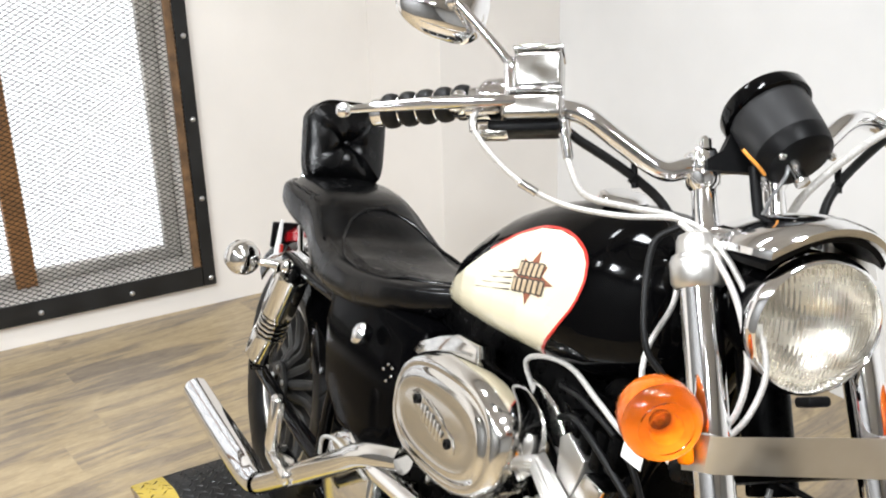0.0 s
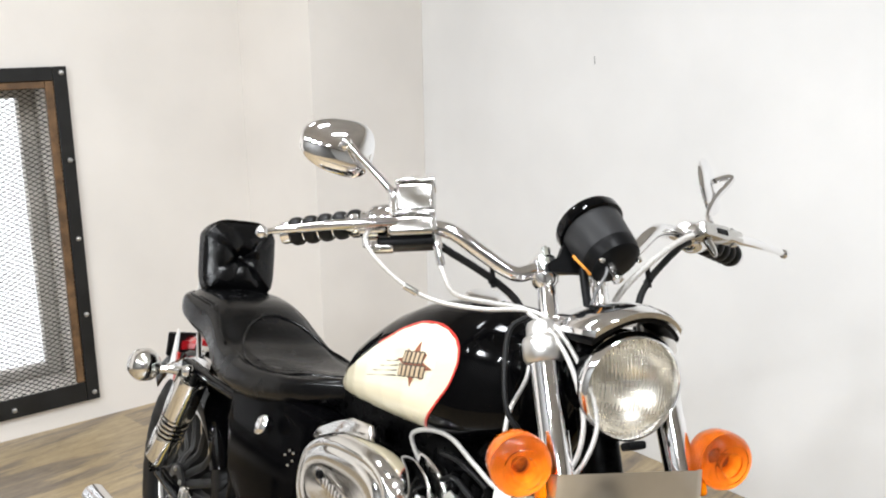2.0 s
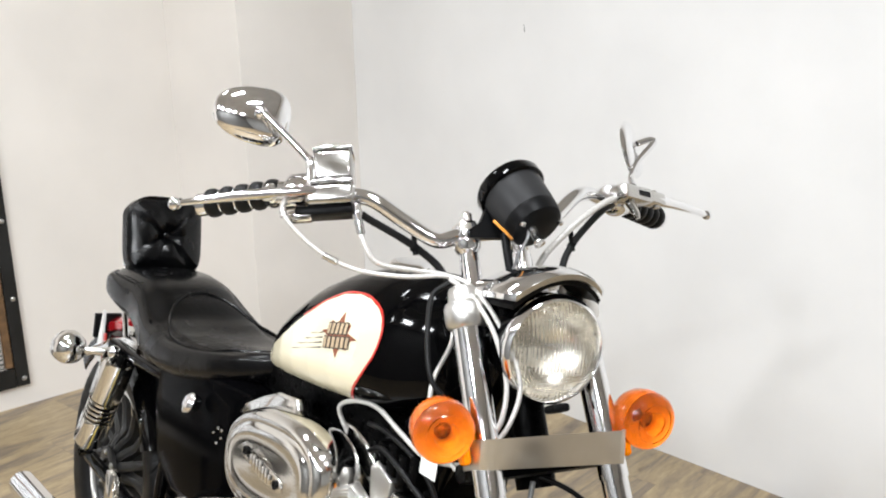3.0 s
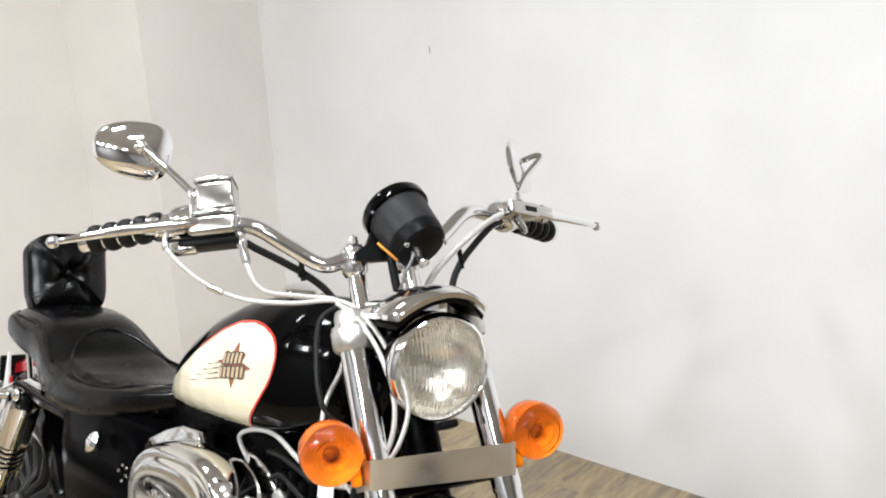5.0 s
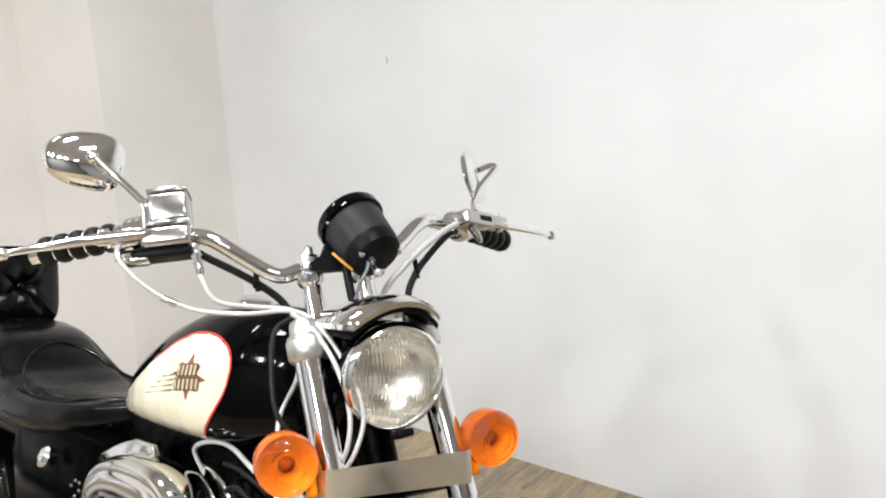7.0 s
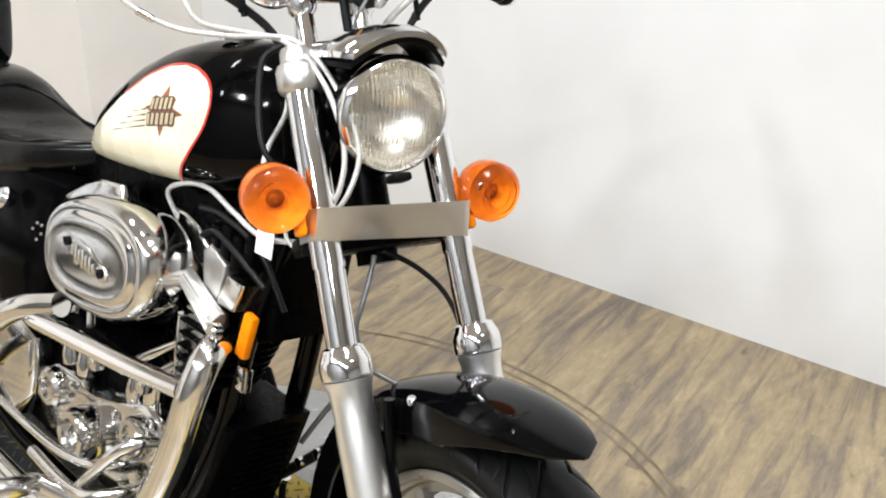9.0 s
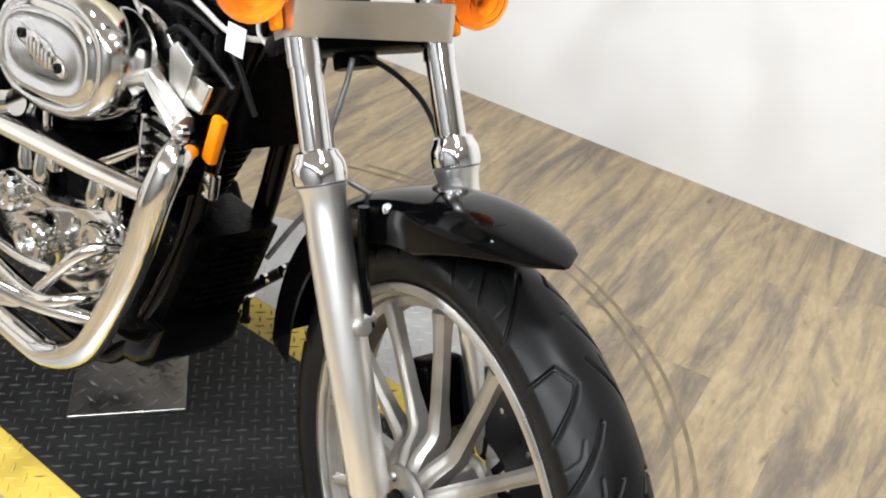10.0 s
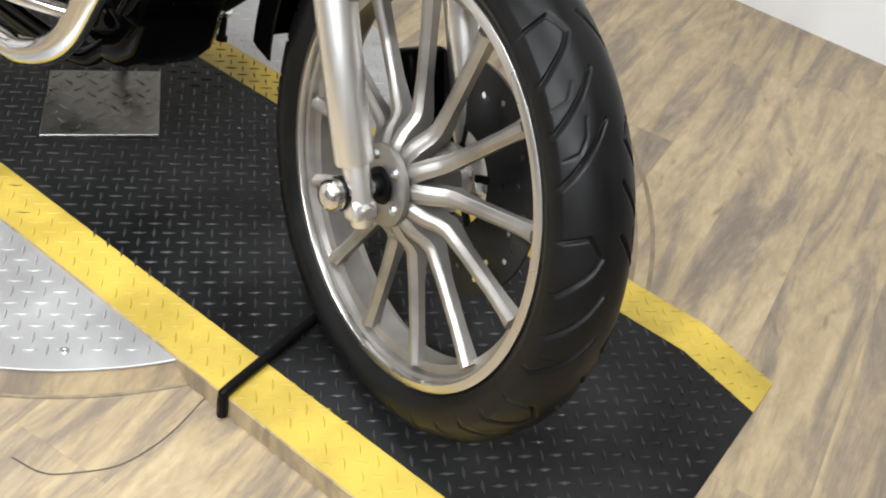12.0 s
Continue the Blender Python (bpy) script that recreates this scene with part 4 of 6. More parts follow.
bm = bmesh.new()
box(bm, (0.02, -0.012, 0.700), (0.05, 0.016, 0.712), 0.004)
fpart("clip", bm, SATIN, "", lamp)

# chrome brow over the headlamp, reaching back to the top clamp
bm = bmesh.new()
top, under = [], []
for x, half, z, bow in ((-0.10, 0.074, 0.915, 0.014), (-0.05, 0.080, 0.925, 0.018), (0.0, 0.084, 0.922, 0.022), (0.04, 0.086, 0.915, 0.026), (0.08, 0.086, 0.905, 0.027), (0.105, 0.083, 0.896, 0.026), (0.122, 0.077, 0.886, 0.023), (0.130, 0.069, 0.879, 0.020)):
    ring, low = [], []
    for k in range(17):
        u = -1 + 2 * k / 16
        p = Vector((x - 0.03 * abs(u) ** 2.5, half * u, z - bow * abs(u) ** 2.0))
        ring.append(p)
        low.append(p + Vector((-0.004, 0, -0.007)))
    top.append(ring)
    under.append(low)
skin(bm, [t + list(reversed(q)) for t, q in zip(top, under)])
brow = fpart("headlamp_visor", bm, CHROME, "chrome headlamp brow")
bm = bmesh.new()
rows = []
for x, half, z, bow in ((0.035, 0.078, 0.906, 0.026), (0.06, 0.080, 0.900, 0.028), (0.095, 0.079, 0.888, 0.029), (0.118, 0.071, 0.874, 0.025)):
    rows.append([(x - 0.03 * abs(u) ** 2.5, half * u, z - bow * abs(u) ** 2) for u in (-1 + 2 * k / 12 for k in range(13))])
rows2 = [[(p[0] - 0.004, p[1] * 0.97, p[2] - 0.006) for p in r] for r in rows]
skin(bm, [a + list(reversed(q)) for a, q in zip(rows, rows2)])
fpart("visor_lining", bm, SATIN, "black lining", brow)

# top clamp
bm = bmesh.new()
box(bm, (-0.105, -0.098, 0.860), (-0.012, 0.098, 0.882), 0.01)
fpart("top_clamp", bm, CHROME_SOFT, "chrome top fork clamp")

# handlebar, symmetric
HALF = [(-0.075, 0.0, 1.0), (-0.075, 0.06, 0.999), (-0.076, 0.10, 1.004), (-0.082, 0.145, 1.035), (-0.089, 0.19, 1.07), (-0.102, 0.225, 1.082), (-0.128, 0.27, 1.084), (-0.17, 0.34, 1.082), (-0.215, 0.415, 1.080)]
FULL = [(x, -y, z - (0.018 if 0.08 < y < 0.24 else 0.006)) for x, y, z in reversed(HALF[1:])] + [(x, y - (0.02 if 0.05 < y < 0.3 else 0.0), z) for x, y, z in HALF]
FULL = [(x, y, z - 0.045 * y) for x, y, z in FULL]
bm = bmesh.new()
tube(bm, FULL, 0.0127, 18, 7)
bars = fpart("handlebar", bm, CHROME, "chrome pull-back handlebar")
for y in (-0.05, 0.042):
    bm = bmesh.new()
    turned(bm, [(0.88, 0.0), (0.88, 0.0185), (0.89, 0.0165), (0.965, 0.0155), (0.972, 0.021), (0.985, 0.0225), (0.99, 0.019), (0.99, 0)], (-0.072, y, 0), (0, 0, 1), 24)
    riser = fpart("riser", bm, CHROME, "chrome handlebar riser")
    bm = bmesh.new()
    box(bm, (-0.097, y - 0.016, 0.984), (-0.052, y + 0.016, 1.018), 0.009, segs=3)
    turned(bm, [(0, 0.0075), (0.012, 0.0075), (0.016, 0.004), (0.016, 0)], (-0.058, y, 1.014), (0, 0, 1), 14)
    fpart("bar_clamp", bm, CHROME, "", riser)

GA = (Vector((-0.205, 0.405, 1.080)) - Vector((-0.128, 0.27, 1.084))).normalized()
for s in (-1, 1):
    axis = Vector((GA.x, GA.y * s, GA.z - 0.045 * GA.y * s)).normalized()
    start = Vector((-0.150, 0.308 * s, 1.083 - 0.045 * 0.308 * s))
    bm = bmesh.new()
    turned(bm, [(0, 0.013), (0, 0.0175), (0.012, 0.018), (0.13, 0.018), (0.142, 0.0185), (0.146, 0.0165), (0.147, 0.0)], start, axis, 24)
    grip = fpart("grip", bm, CHROME, "chrome grip with black rubber bands", bars)
    for k in range(5):
        bm = bmesh.new()
        h = 0.022 + 0.0245 * k
        turned(bm, [(h - 0.0112, 0.0182), (h - 0.0085, 0.0212), (h - 0.004, 0.0228), (h + 0.002, 0.0232), (h + 0.007, 0.0220), (h + 0.0112, 0.0182)], start, axis, 28)
        fpart("rubber_band", bm, GRIP, "", grip)
    # lever with ball end
    tip = Vector((-0.105, -0.487, 1.064)) if s < 0 else Vector((-0.186, 0.519, 1.056))
    piv = Vector((-0.085, 0.262 * s, (1.064 if s < 0 else 1.078) - 0.045 * 0.262 * s))
    bm = bmesh.new()
    rows = []
    for t, hw, ht in ((0, 0.010, 0.008), (0.12, 0.009, 0.009), (0.3, 0.0075, 0.009), (0.55, 0.007, 0.008), (0.8, 0.0065, 0.0065), (0.94, 0.005, 0.005), (1.0, 0.0042, 0.0042)):
        p = piv.lerp(tip, t) + Vector((0.012 * math.sin(math.pi * t), 0, 0))
        if s > 0:
            hw, ht = hw * 1.25, ht * 1.2
        rows.append([p + Vector((hw * math.cos(a), 0, ht * math.sin(a))) for a in (2 * math.pi * k / 12 for k in range(12))])
    skin(bm, rows)
    ball(bm, tip, 0.0095, 16)
    fpart("lever", bm, CHROME, "polished hand lever with a ball end", bars)
    # switch housing
    bm = bmesh.new()
    turned(bm, [(-0.062, 0.0), (-0.062, 0.02), (-0.056, 0.0245), (-0.012, 0.0255), (-0.004, 0.022), (-0.002, 0.0)], start, axis, 28)
    ball(bm, start - axis * 0.036 + Vector((0.004, 0, -0.012)), 0.022, 18, (1.1, 1.1, 0.9))
    fpart("switch_housing", bm, CHROME, "chrome switch housing", bars)

# right-hand brake reservoir
bm = bmesh.new()
TILT_R = Matrix.Translation((-0.094, -0.249, 1.099)) @ Matrix.Rotation(radians(-22), 4, "Z") @ Matrix.Rotation(radians(-4), 4, "X")
box(bm, (-0.030, -0.027, -0.012), (0.030, 0.032, 0.036), 0.007, m=TILT_R, segs=3)
res = fpart("brake_reservoir", bm, RESERVOIR, "chrome brake fluid reservoir")
bm = bmesh.new()
box(bm, (-0.0315, -0.0285, 0.0365), (0.0315, 0.0335, 0.0425), 0.0025, m=TILT_R)
lid = fpart("lid", bm, CHROME, "", res)
for sx, sy in ((0.02, -0.02), (0.02, 0.026), (-0.02, -0.02), (-0.02, 0.026)):
    bm = bmesh.new()
    turned(bm, [(0, 0.0042), (0.002, 0.004), (0.003, 0.002), (0.003, 0)], TILT_R @ Vector((sx, sy, 0.0425)), TILT_R.to_3x3() @ Vector((0, 0, 1)), 10)
    fpart("lid_screw", bm, CHROME_SOFT, "", lid)
bm = bmesh.new()
box(bm, (-0.031, -0.034, -0.017), (0.033, 0.033, -0.010), 0.003, m=TILT_R)
fpart("flange", bm, CHROME, "", res)
bm = bmesh.new()
box(bm, (-0.030, -0.042, -0.048), (0.031, 0.033, -0.017), 0.008, m=TILT_R, segs=3)
fpart("master_cylinder", bm, RESERVOIR, "polished master cylinder", res)
bm = bmesh.new()
box(bm, (-0.024, -0.088, -0.042), (0.026, -0.042, -0.015), 0.007, m=TILT_R, segs=3)
box(bm, (-0.016, -0.108, -0.036), (0.024, -0.086, -0.014), 0.006, m=TILT_R, segs=3)
turned(bm, [(0, 0.008), (0.006, 0.008), (0.009, 0.005), (0.009, 0)], TILT_R @ Vector((0.006, -0.096, -0.015)), TILT_R.to_3x3() @ Vector((0, 0, 1)), 14)
fpart("lever_bracket", bm, CHROME, "", res)
bm = bmesh.new()
box(bm, (-0.025, -0.06, -0.062), (0.018, 0.03, -0.046), 0.006, m=TILT_R)
fpart("switch_block", bm, SATIN, "black underside switch block", res)
bm = bmesh.new()
box(bm, (-0.016, -0.070, -0.066), (0.016, -0.034, -0.052), 0.004, m=TILT_R, segs=2)
fpart("lower_switch", bm, CHROME_SOFT, "", res)
# left-hand clutch bracket, along the root of its lever
CL0, CL1 = Vector((-0.085, 0.262, 1.066)), Vector((-0.186, 0.519, 1.056))
cd = (CL1 - CL0).normalized()
cn = Vector((cd.y, -cd.x, 0)).normalized()
CM = Matrix.Translation(CL0) @ Matrix((cn, cd, cn.cross(cd))).transposed().to_4x4()
bm = bmesh.new()
box(bm, (-0.018, -0.012, -0.012), (0.020, 0.070, 0.015), 0.006, m=CM, segs=3)
box(bm, (-0.012, 0.066, -0.009), (0.018, 0.112, 0.013), 0.005, m=CM, segs=3)
clutch = fpart("clutch_bracket", bm, RESERVOIR, "polished clutch lever bracket")
bm = bmesh.new()
box(bm, (0.0195, 0.026, -0.004), (0.0212, 0.058, 0.006), 0.0006, m=CM, segs=1)
fpart("slot", bm, SATIN, "", clutch, sharp=0)
bm = bmesh.new()
turned(bm, [(-0.014, 0), (-0.014, 0.006), (0.016, 0.006), (0.019, 0.004), (0.019, 0)], CM @ Vector((0.006, 0.094, 0)), CM.to_3x3() @ Vector((0, 0, 1)), 14)
fpart("pivot_bolt", bm, CHROME_SOFT, "", clutch)
bm = bmesh.new()
tube(bm, [CM @ Vector((0.0, 0.02, -0.012)), CM @ Vector((0.004, 0.028, -0.03)), CM @ Vector((0.006, 0.03, -0.042))], [0.008, 0.007, 0.004], 12)
fpart("cable_boss", bm, CHROME_SOFT, "", clutch)

# mirrors
def mirror_shell(centre, normal, up, wide, tall, deep, name, label):
    c, nrm = Vector(centre), Vector(normal).normalized()
    right = Vector(up).cross(nrm).normalized()
    u = nrm.cross(right)
    rows = []
    for h in (0.0, 0.3, 0.55, 0.75, 0.9, 0.98):
        k = math.sqrt(1 - h * h)
        row = []
        for i in range(40):
            a = 2 * math.pi * i / 40
            e = 0.78
            px = math.copysign(abs(math.cos(a)) ** e, math.cos(a)) * wide / 2
            py = math.copysign(abs(math.sin(a)) ** e, math.sin(a)) * tall / 2 * (1.0 + 0.22 * math.cos(a))
            row.append(c + right * px * k + u * py * k + nrm * deep * h)
        rows.append(row)
    bm = bmesh.new()
    skin(bm, rows)
    shell = fpart(name, bm, CHROME, label)
    bm = bmesh.new()
    skin(bm, [[p - nrm * 0.0005 for p in [c + (q - c) * 0.95 for q in rows[0]]], [p - nrm * 0.003 for p in [c + (q - c) * 0.95 for q in rows[0]]]])
    fpart("mirror_glass", bm, MIRROR, "mirror glass", shell)
    return shell


shell = mirror_shell((-0.152, -0.352, 1.226), (0.95, -0.1, -0.12), (0.1, 0.25, 1.0), 0.122, 0.092, 0.028, "mirror", "chrome teardrop mirror")
bm = bmesh.new()
tube(bm, [(-0.095, -0.284, 1.080), (-0.095, -0.282, 1.122), (-0.097, -0.288, 1.136), (-0.106, -0.312, 1.172), (-0.116, -0.340, 1.212)], [0.0085, 0.0085, 0.006, 0.0055, 0.006], 12)
ball(bm, (-0.120, -0.345, 1.216), 0.011, 14)
fpart("stem", bm, CHROME, "", shell)
shell = mirror_shell((-0.160, 0.352, 1.176), (0.73, 0.68, 0.0), (0.47, -0.1, 0.875), 0.125, 0.108, 0.016, "mirror", "chrome teardrop mirror turned edge-on")
bm = bmesh.new()
tube(bm, [(-0.10, 0.30, 1.085), (-0.125, 0.318, 1.112), (-0.135, 0.345, 1.145), (-0.14, 0.392, 1.184), (-0.143, 0.388, 1.192), (-0.15, 0.362, 1.186)], 0.006, 12)
fpart("stem", bm, CHROME, "", shell)

# speedometer
GB, GT = Vector((0.0, 0.034, 0.993)), Vector((-0.034, 0.023, 1.053))
gs = 0.9
gax = (GT - GB).normalized()
gl = (GT - GB).length
bm = bmesh.new()
turned(bm, [(h, q * gs) for h, q in [(-0.012, 0), (-0.012, 0.036), (-0.008, 0.045), (0.004, 0.049), (0.012, 0.0512), (gl, 0.0565), (gl + 0.004, 0.053), (gl + 0.004, 0.0)]], GB, gax, 48)
gauge = fpart("speedometer", bm, GREY_CASE, "dark grey speedometer in a black bezel")
bm = bmesh.new()
turned(bm, [(h, q * gs) for h, q in [(gl - 0.004, 0.057), (gl - 0.002, 0.0625), (gl + 0.012, 0.063), (gl + 0.018, 0.059), (gl + 0.018, 0.053), (gl + 0.006, 0.052)]], GB, gax, 48, close=True)
fpart("bezel", bm, BLACK, "black bezel", gauge)
bm = bmesh.new()
turned(bm, [(h, q * gs) for h, q in [(gl + 0.006, 0.0525), (gl + 0.0065, 0.0)]], GB, gax, 40)
fpart("dial", bm, SATIN, "dark dial", gauge)
bm = bmesh.new()
turned(bm, [(h, q * gs) for h, q in [(-0.0140, 0.0), (-0.0140, 0.037), (-0.0095, 0.0465), (0.0015, 0.0498), (0.012, 0.0512), (0.016, 0.0508)]], GB, gax, 48)
fpart("base", bm, SATIN, "black moulded base", gauge)
for dx, dy in ((-0.002, -0.036), (-0.002, 0.034)):
    bm = bmesh.new()
    turned(bm, [(0, 0.005), (0.004, 0.0048), (0.006, 0.003), (0.006, 0)], GB - gax * 0.0135 + Vector((0.012, dy * 0.92, 0.006)), -gax, 12)
    fpart("stud", bm, CHROME_SOFT, "", gauge)
bm = bmesh.new()
turned(bm, [(-0.02, 0.007), (0.0, 0.0075), (0.014, 0.0075), (0.016, 0.009), (0.022, 0.009), (0.024, 0)], GB - gax * 0.012 + Vector((0.006, -0.012, -0.010)), (0.35, 0.1, -0.9), 16)
fpart("reset_knob", bm, CHROME_SOFT, "", gauge)
bm = bmesh.new()
rows = [[(-0.045, -0.018, 1.055), (-0.045, -0.022, 1.03), (-0.045, -0.034, 1.010), (-0.045, -0.056, 0.998), (-0.045, -0.056, 0.985), (-0.045, 0.03, 0.980), (-0.045, 0.04, 1.01), (-0.045, 0.01, 1.07)]]
rows.append([(x - 0.012, y, z) for x, y, z in rows[0]])
skin(bm, rows)
fpart("gauge_bracket", bm, SATIN, "black gauge bracket", gauge)
for y in (-0.004, 0.020):
    bm = bmesh.new()
    tube(bm, [(-0.03, y, 0.985), (-0.03, y * 1.1, 0.955), (-0.03, y, 0.915)], 0.007, 12)
    fpart("bracket_tube", bm, CHROME_SOFT if y > 0.01 else SATIN, "", gauge)
bm = bmesh.new()
tube(bm, [(0.006, -0.038, 0.996), (0.008, -0.031, 0.986), (0.006, -0.020, 0.976), (-0.006, -0.006, 0.970)], 0.0022, 8)
fpart("wire", bm, WIRE, "orange wire")
bm = bmesh.new()
tube(bm, [(0.005, 0.02, 0.985), (0.01, 0.012, 0.965), (0.0, 0.0, 0.945), (-0.02, -0.004, 0.925)], 0.0025, 8)
fpart("wire", bm, GREY_CABLE, "grey wire")

# hoses and cables on the front end
def hose(points, r, mat, label, name="cable", frame=FRONT):
    bm = bmesh.new()
    tube(bm, points, r, 10, 8)
    return part(name, bm, mat, bike, label, frame)


hose([(-0.09, -0.322, 1.075), (-0.085, -0.335, 1.04), (-0.08, -0.295, 0.985), (-0.07, -0.241, 0.948), (-0.035, -0.178, 0.925), (-0.02, -0.105, 0.917), (0.025, -0.085, 0.874), (0.045, -0.066, 0.806), (0.045, -0.056, 0.742), (0.03, -0.072, 0.694), (0.0, -0.09, 0.665)], 0.0036, BRAID, "white braided brake hose", "brake_hose")
hose([(-0.02, -0.11, 0.914), (0.02, -0.10, 0.88), (0.04, -0.082, 0.82), (0.04, -0.074, 0.75), (0.025, -0.082, 0.70), (-0.005, -0.095, 0.67)], 0.0037, BRAID, "white braided cable")
hose([(-0.092, -0.226, 1.072), (-0.085, -0.222, 1.03), (-0.08, -0.217, 0.99), (-0.08, -0.199, 0.958), (-0.075, -0.143, 0.943), (-0.07, -0.09, 0.93), (-0.08, -0.06, 0.9)], 0.0042, BRAID, "thin white throttle cable")
bm = bmesh.new()
turned(bm, [(0, 0.004), (0.004, 0.0065), (0.03, 0.0065), (0.034, 0.0085), (0.05, 0.0085), (0.054, 0.005)], (-0.0815, -0.2185, 1.002), (-0.12, -0.06, 1.0), 14)
fpart("cable_adjuster", bm, CHROME, "chrome cable adjuster")
for p, q in (((-0.0778, -0.283, 0.973), (-0.0745, -0.264, 0.960)), ((-0.0885, -0.334, 1.052), (-0.0858, -0.3345, 1.036))):
    bm = bmesh.new()
    tube(bm, [p, q], 0.0052, 12, curved=False)
    fpart("hose_ferrule", bm, CHROME_SOFT, "crimped metal ferrule")
hose([(-0.10, -0.24, 1.068), (-0.1, -0.202, 1.037), (-0.1, -0.16, 1.01), (-0.1, -0.121, 0.982), (-0.1, -0.09, 0.95), (-0.1, -0.07, 0.9)], 0.0062, CABLE, "black wiring loom")
hose([(-0.12, 0.27, 1.06), (-0.1, 0.228, 1.042), (-0.1, 0.18, 1.005), (-0.1, 0.154, 0.98), (-0.1, 0.132, 0.948), (-0.1, 0.115, 0.89)], 0.006, CABLE, "black wiring loom")
hose([(-0.10, 0.30, 1.075), (-0.085, 0.235, 1.055), (-0.08, 0.185, 1.03), (-0.08, 0.131, 0.994), (-0.08, 0.082, 0.953), (-0.085, 0.05, 0.9)], 0.0055, BRAID, "white braided clutch cable")
hose([(-0.03, -0.105, 0.912), (-0.05, -0.131, 0.895), (-0.05, -0.147, 0.83), (-0.05, -0.149, 0.773), (-0.05, -0.129, 0.738), (-0.06, -0.11, 0.70)], 0.0042, CABLE, "black cable")
hose([(-0.085, -0.085, 0.86), (-0.08, -0.099, 0.824), (-0.08, -0.133, 0.777), (-0.08, -0.144, 0.737), (-0.075, -0.134, 0.705), (-0.06, -0.115, 0.685)], 0.0036, BRAID, "white braided cable")
hose([(-0.05, -0.01, 0.615), (-0.03, 0.0, 0.612), (-0.03, 0.045, 0.585), (-0.03, 0.084, 0.541), (-0.02, 0.095, 0.48), (0.0, 0.075, 0.40)], 0.004, CABLE, "black speedometer cable")
hose([(-0.03, -0.02, 0.61), (-0.03, -0.03, 0.585), (-0.035, -0.045, 0.55), (-0.04, -0.061, 0.51), (-0.04, -0.05, 0.46), (-0.02, -0.02, 0.43)], 0.004, GREY_CABLE, "grey brake line")
for p in ((-0.1, -0.128, 0.985), (-0.1, 0.155, 0.982)):
    bm = bmesh.new()
    tube(bm, [(p[0], p[1], p[2] - 0.011), (p[0] + 0.004, p[1], p[2] + 0.022)], 0.0045, 8, curved=False)
    turned(bm, [(-0.004, 0.0075), (0.004, 0.0075)], p, (0.1, -0.7, 0.6), 10)
    fpart("cable_tie", bm, SATIN, "black cable tie")

# ---- fuel tank ----
TANK = [(-0.485, 0.035, 0.92, 1.03), (-0.5, 0.062, 0.905, 1.065), (-0.53, 0.092, 0.888, 1.093), (-0.58, 0.119, 0.865, 1.112), (-0.64, 0.134, 0.856, 1.108), (-0.71, 0.14, 0.848, 1.098), (-0.78, 0.138, 0.84, 1.079), (-0.85, 0.131, 0.833, 1.047), (-0.91, 0.12, 0.827, 1.008), (-0.96, 0.106, 0.822, 0.972), (-1.0, 0.09, 0.818, 0.93), (-1.03, 0.066, 0.817, 0.896), (-1.045, 0.03, 0.822, 0.874)]
TX = [r[0] for r in reversed(TANK)]


def tank_at(x):
    return [float(np.interp(x, TX, [r[k] for r in reversed(TANK)])) for k in (1, 2, 3)]


def tank_side(x, z):
    """Half width of the tank at a place along it and a height."""
    w, lo, hi = tank_at(x)
    zc, h = lo + (hi - lo) * 0.42, 1.0
    t = (z - zc) / ((hi - zc) if z > zc else (zc - lo))
    t = min(abs(t), 0.999)
    return w * (1 - t ** (2.3 if z > zc else 3.2)) ** (1 / 2.1)


bm = bmesh.new()
rings = []
for i in range(41):
    x = TANK[0][0] + (TANK[-1][0] - TANK[0][0]) * (0.5 - 0.5 * math.cos(math.pi * i / 40))
    w, lo, hi = tank_at(x)
    zc = lo + (hi - lo) * 0.42
    ring = []
    for k in range(48):
        a = 2 * math.pi * k / 48
        s, c2 = math.sin(a), math.cos(a)
        top = s > 0
        e = 2 / (2.3 if top else 3.2)
        z = zc + math.copysign(abs(s) ** e, s) * ((hi - zc) if top else (zc - lo))
        y = math.copysign(abs(c2) ** (2 / 2.1), c2) * w
        ring.append((x, y, z))
    rings.append(ring)
skin(bm, rings)
tank = bpart("fuel_tank", bm, BLACK, "gloss black fuel tank with a cream side panel")

PANEL = [(-1.0, 0.858), (-0.985, 0.877), (-0.95, 0.900), (-0.923, 0.916), (-0.875, 0.949), (-0.831, 0.980), (-0.766, 1.024), (-0.725, 1.045), (-0.682, 1.054), (-0.645, 1.053), (-0.618, 1.044), (-0.603, 1.031), (-0.595, 1.012), (-0.596, 0.990), (-0.602, 0.97), (-0.614, 0.948), (-0.632, 0.92), (-0.655, 0.893), (-0.678, 0.872), (-0.72, 0.866), (-0.80, 0.857), (-0.88, 0.853), (-0.95, 0.849), (-0.985, 0.848)]


def on_tank(x, z, off):
    return Vector((x, -tank_side(x, z) - off, z))


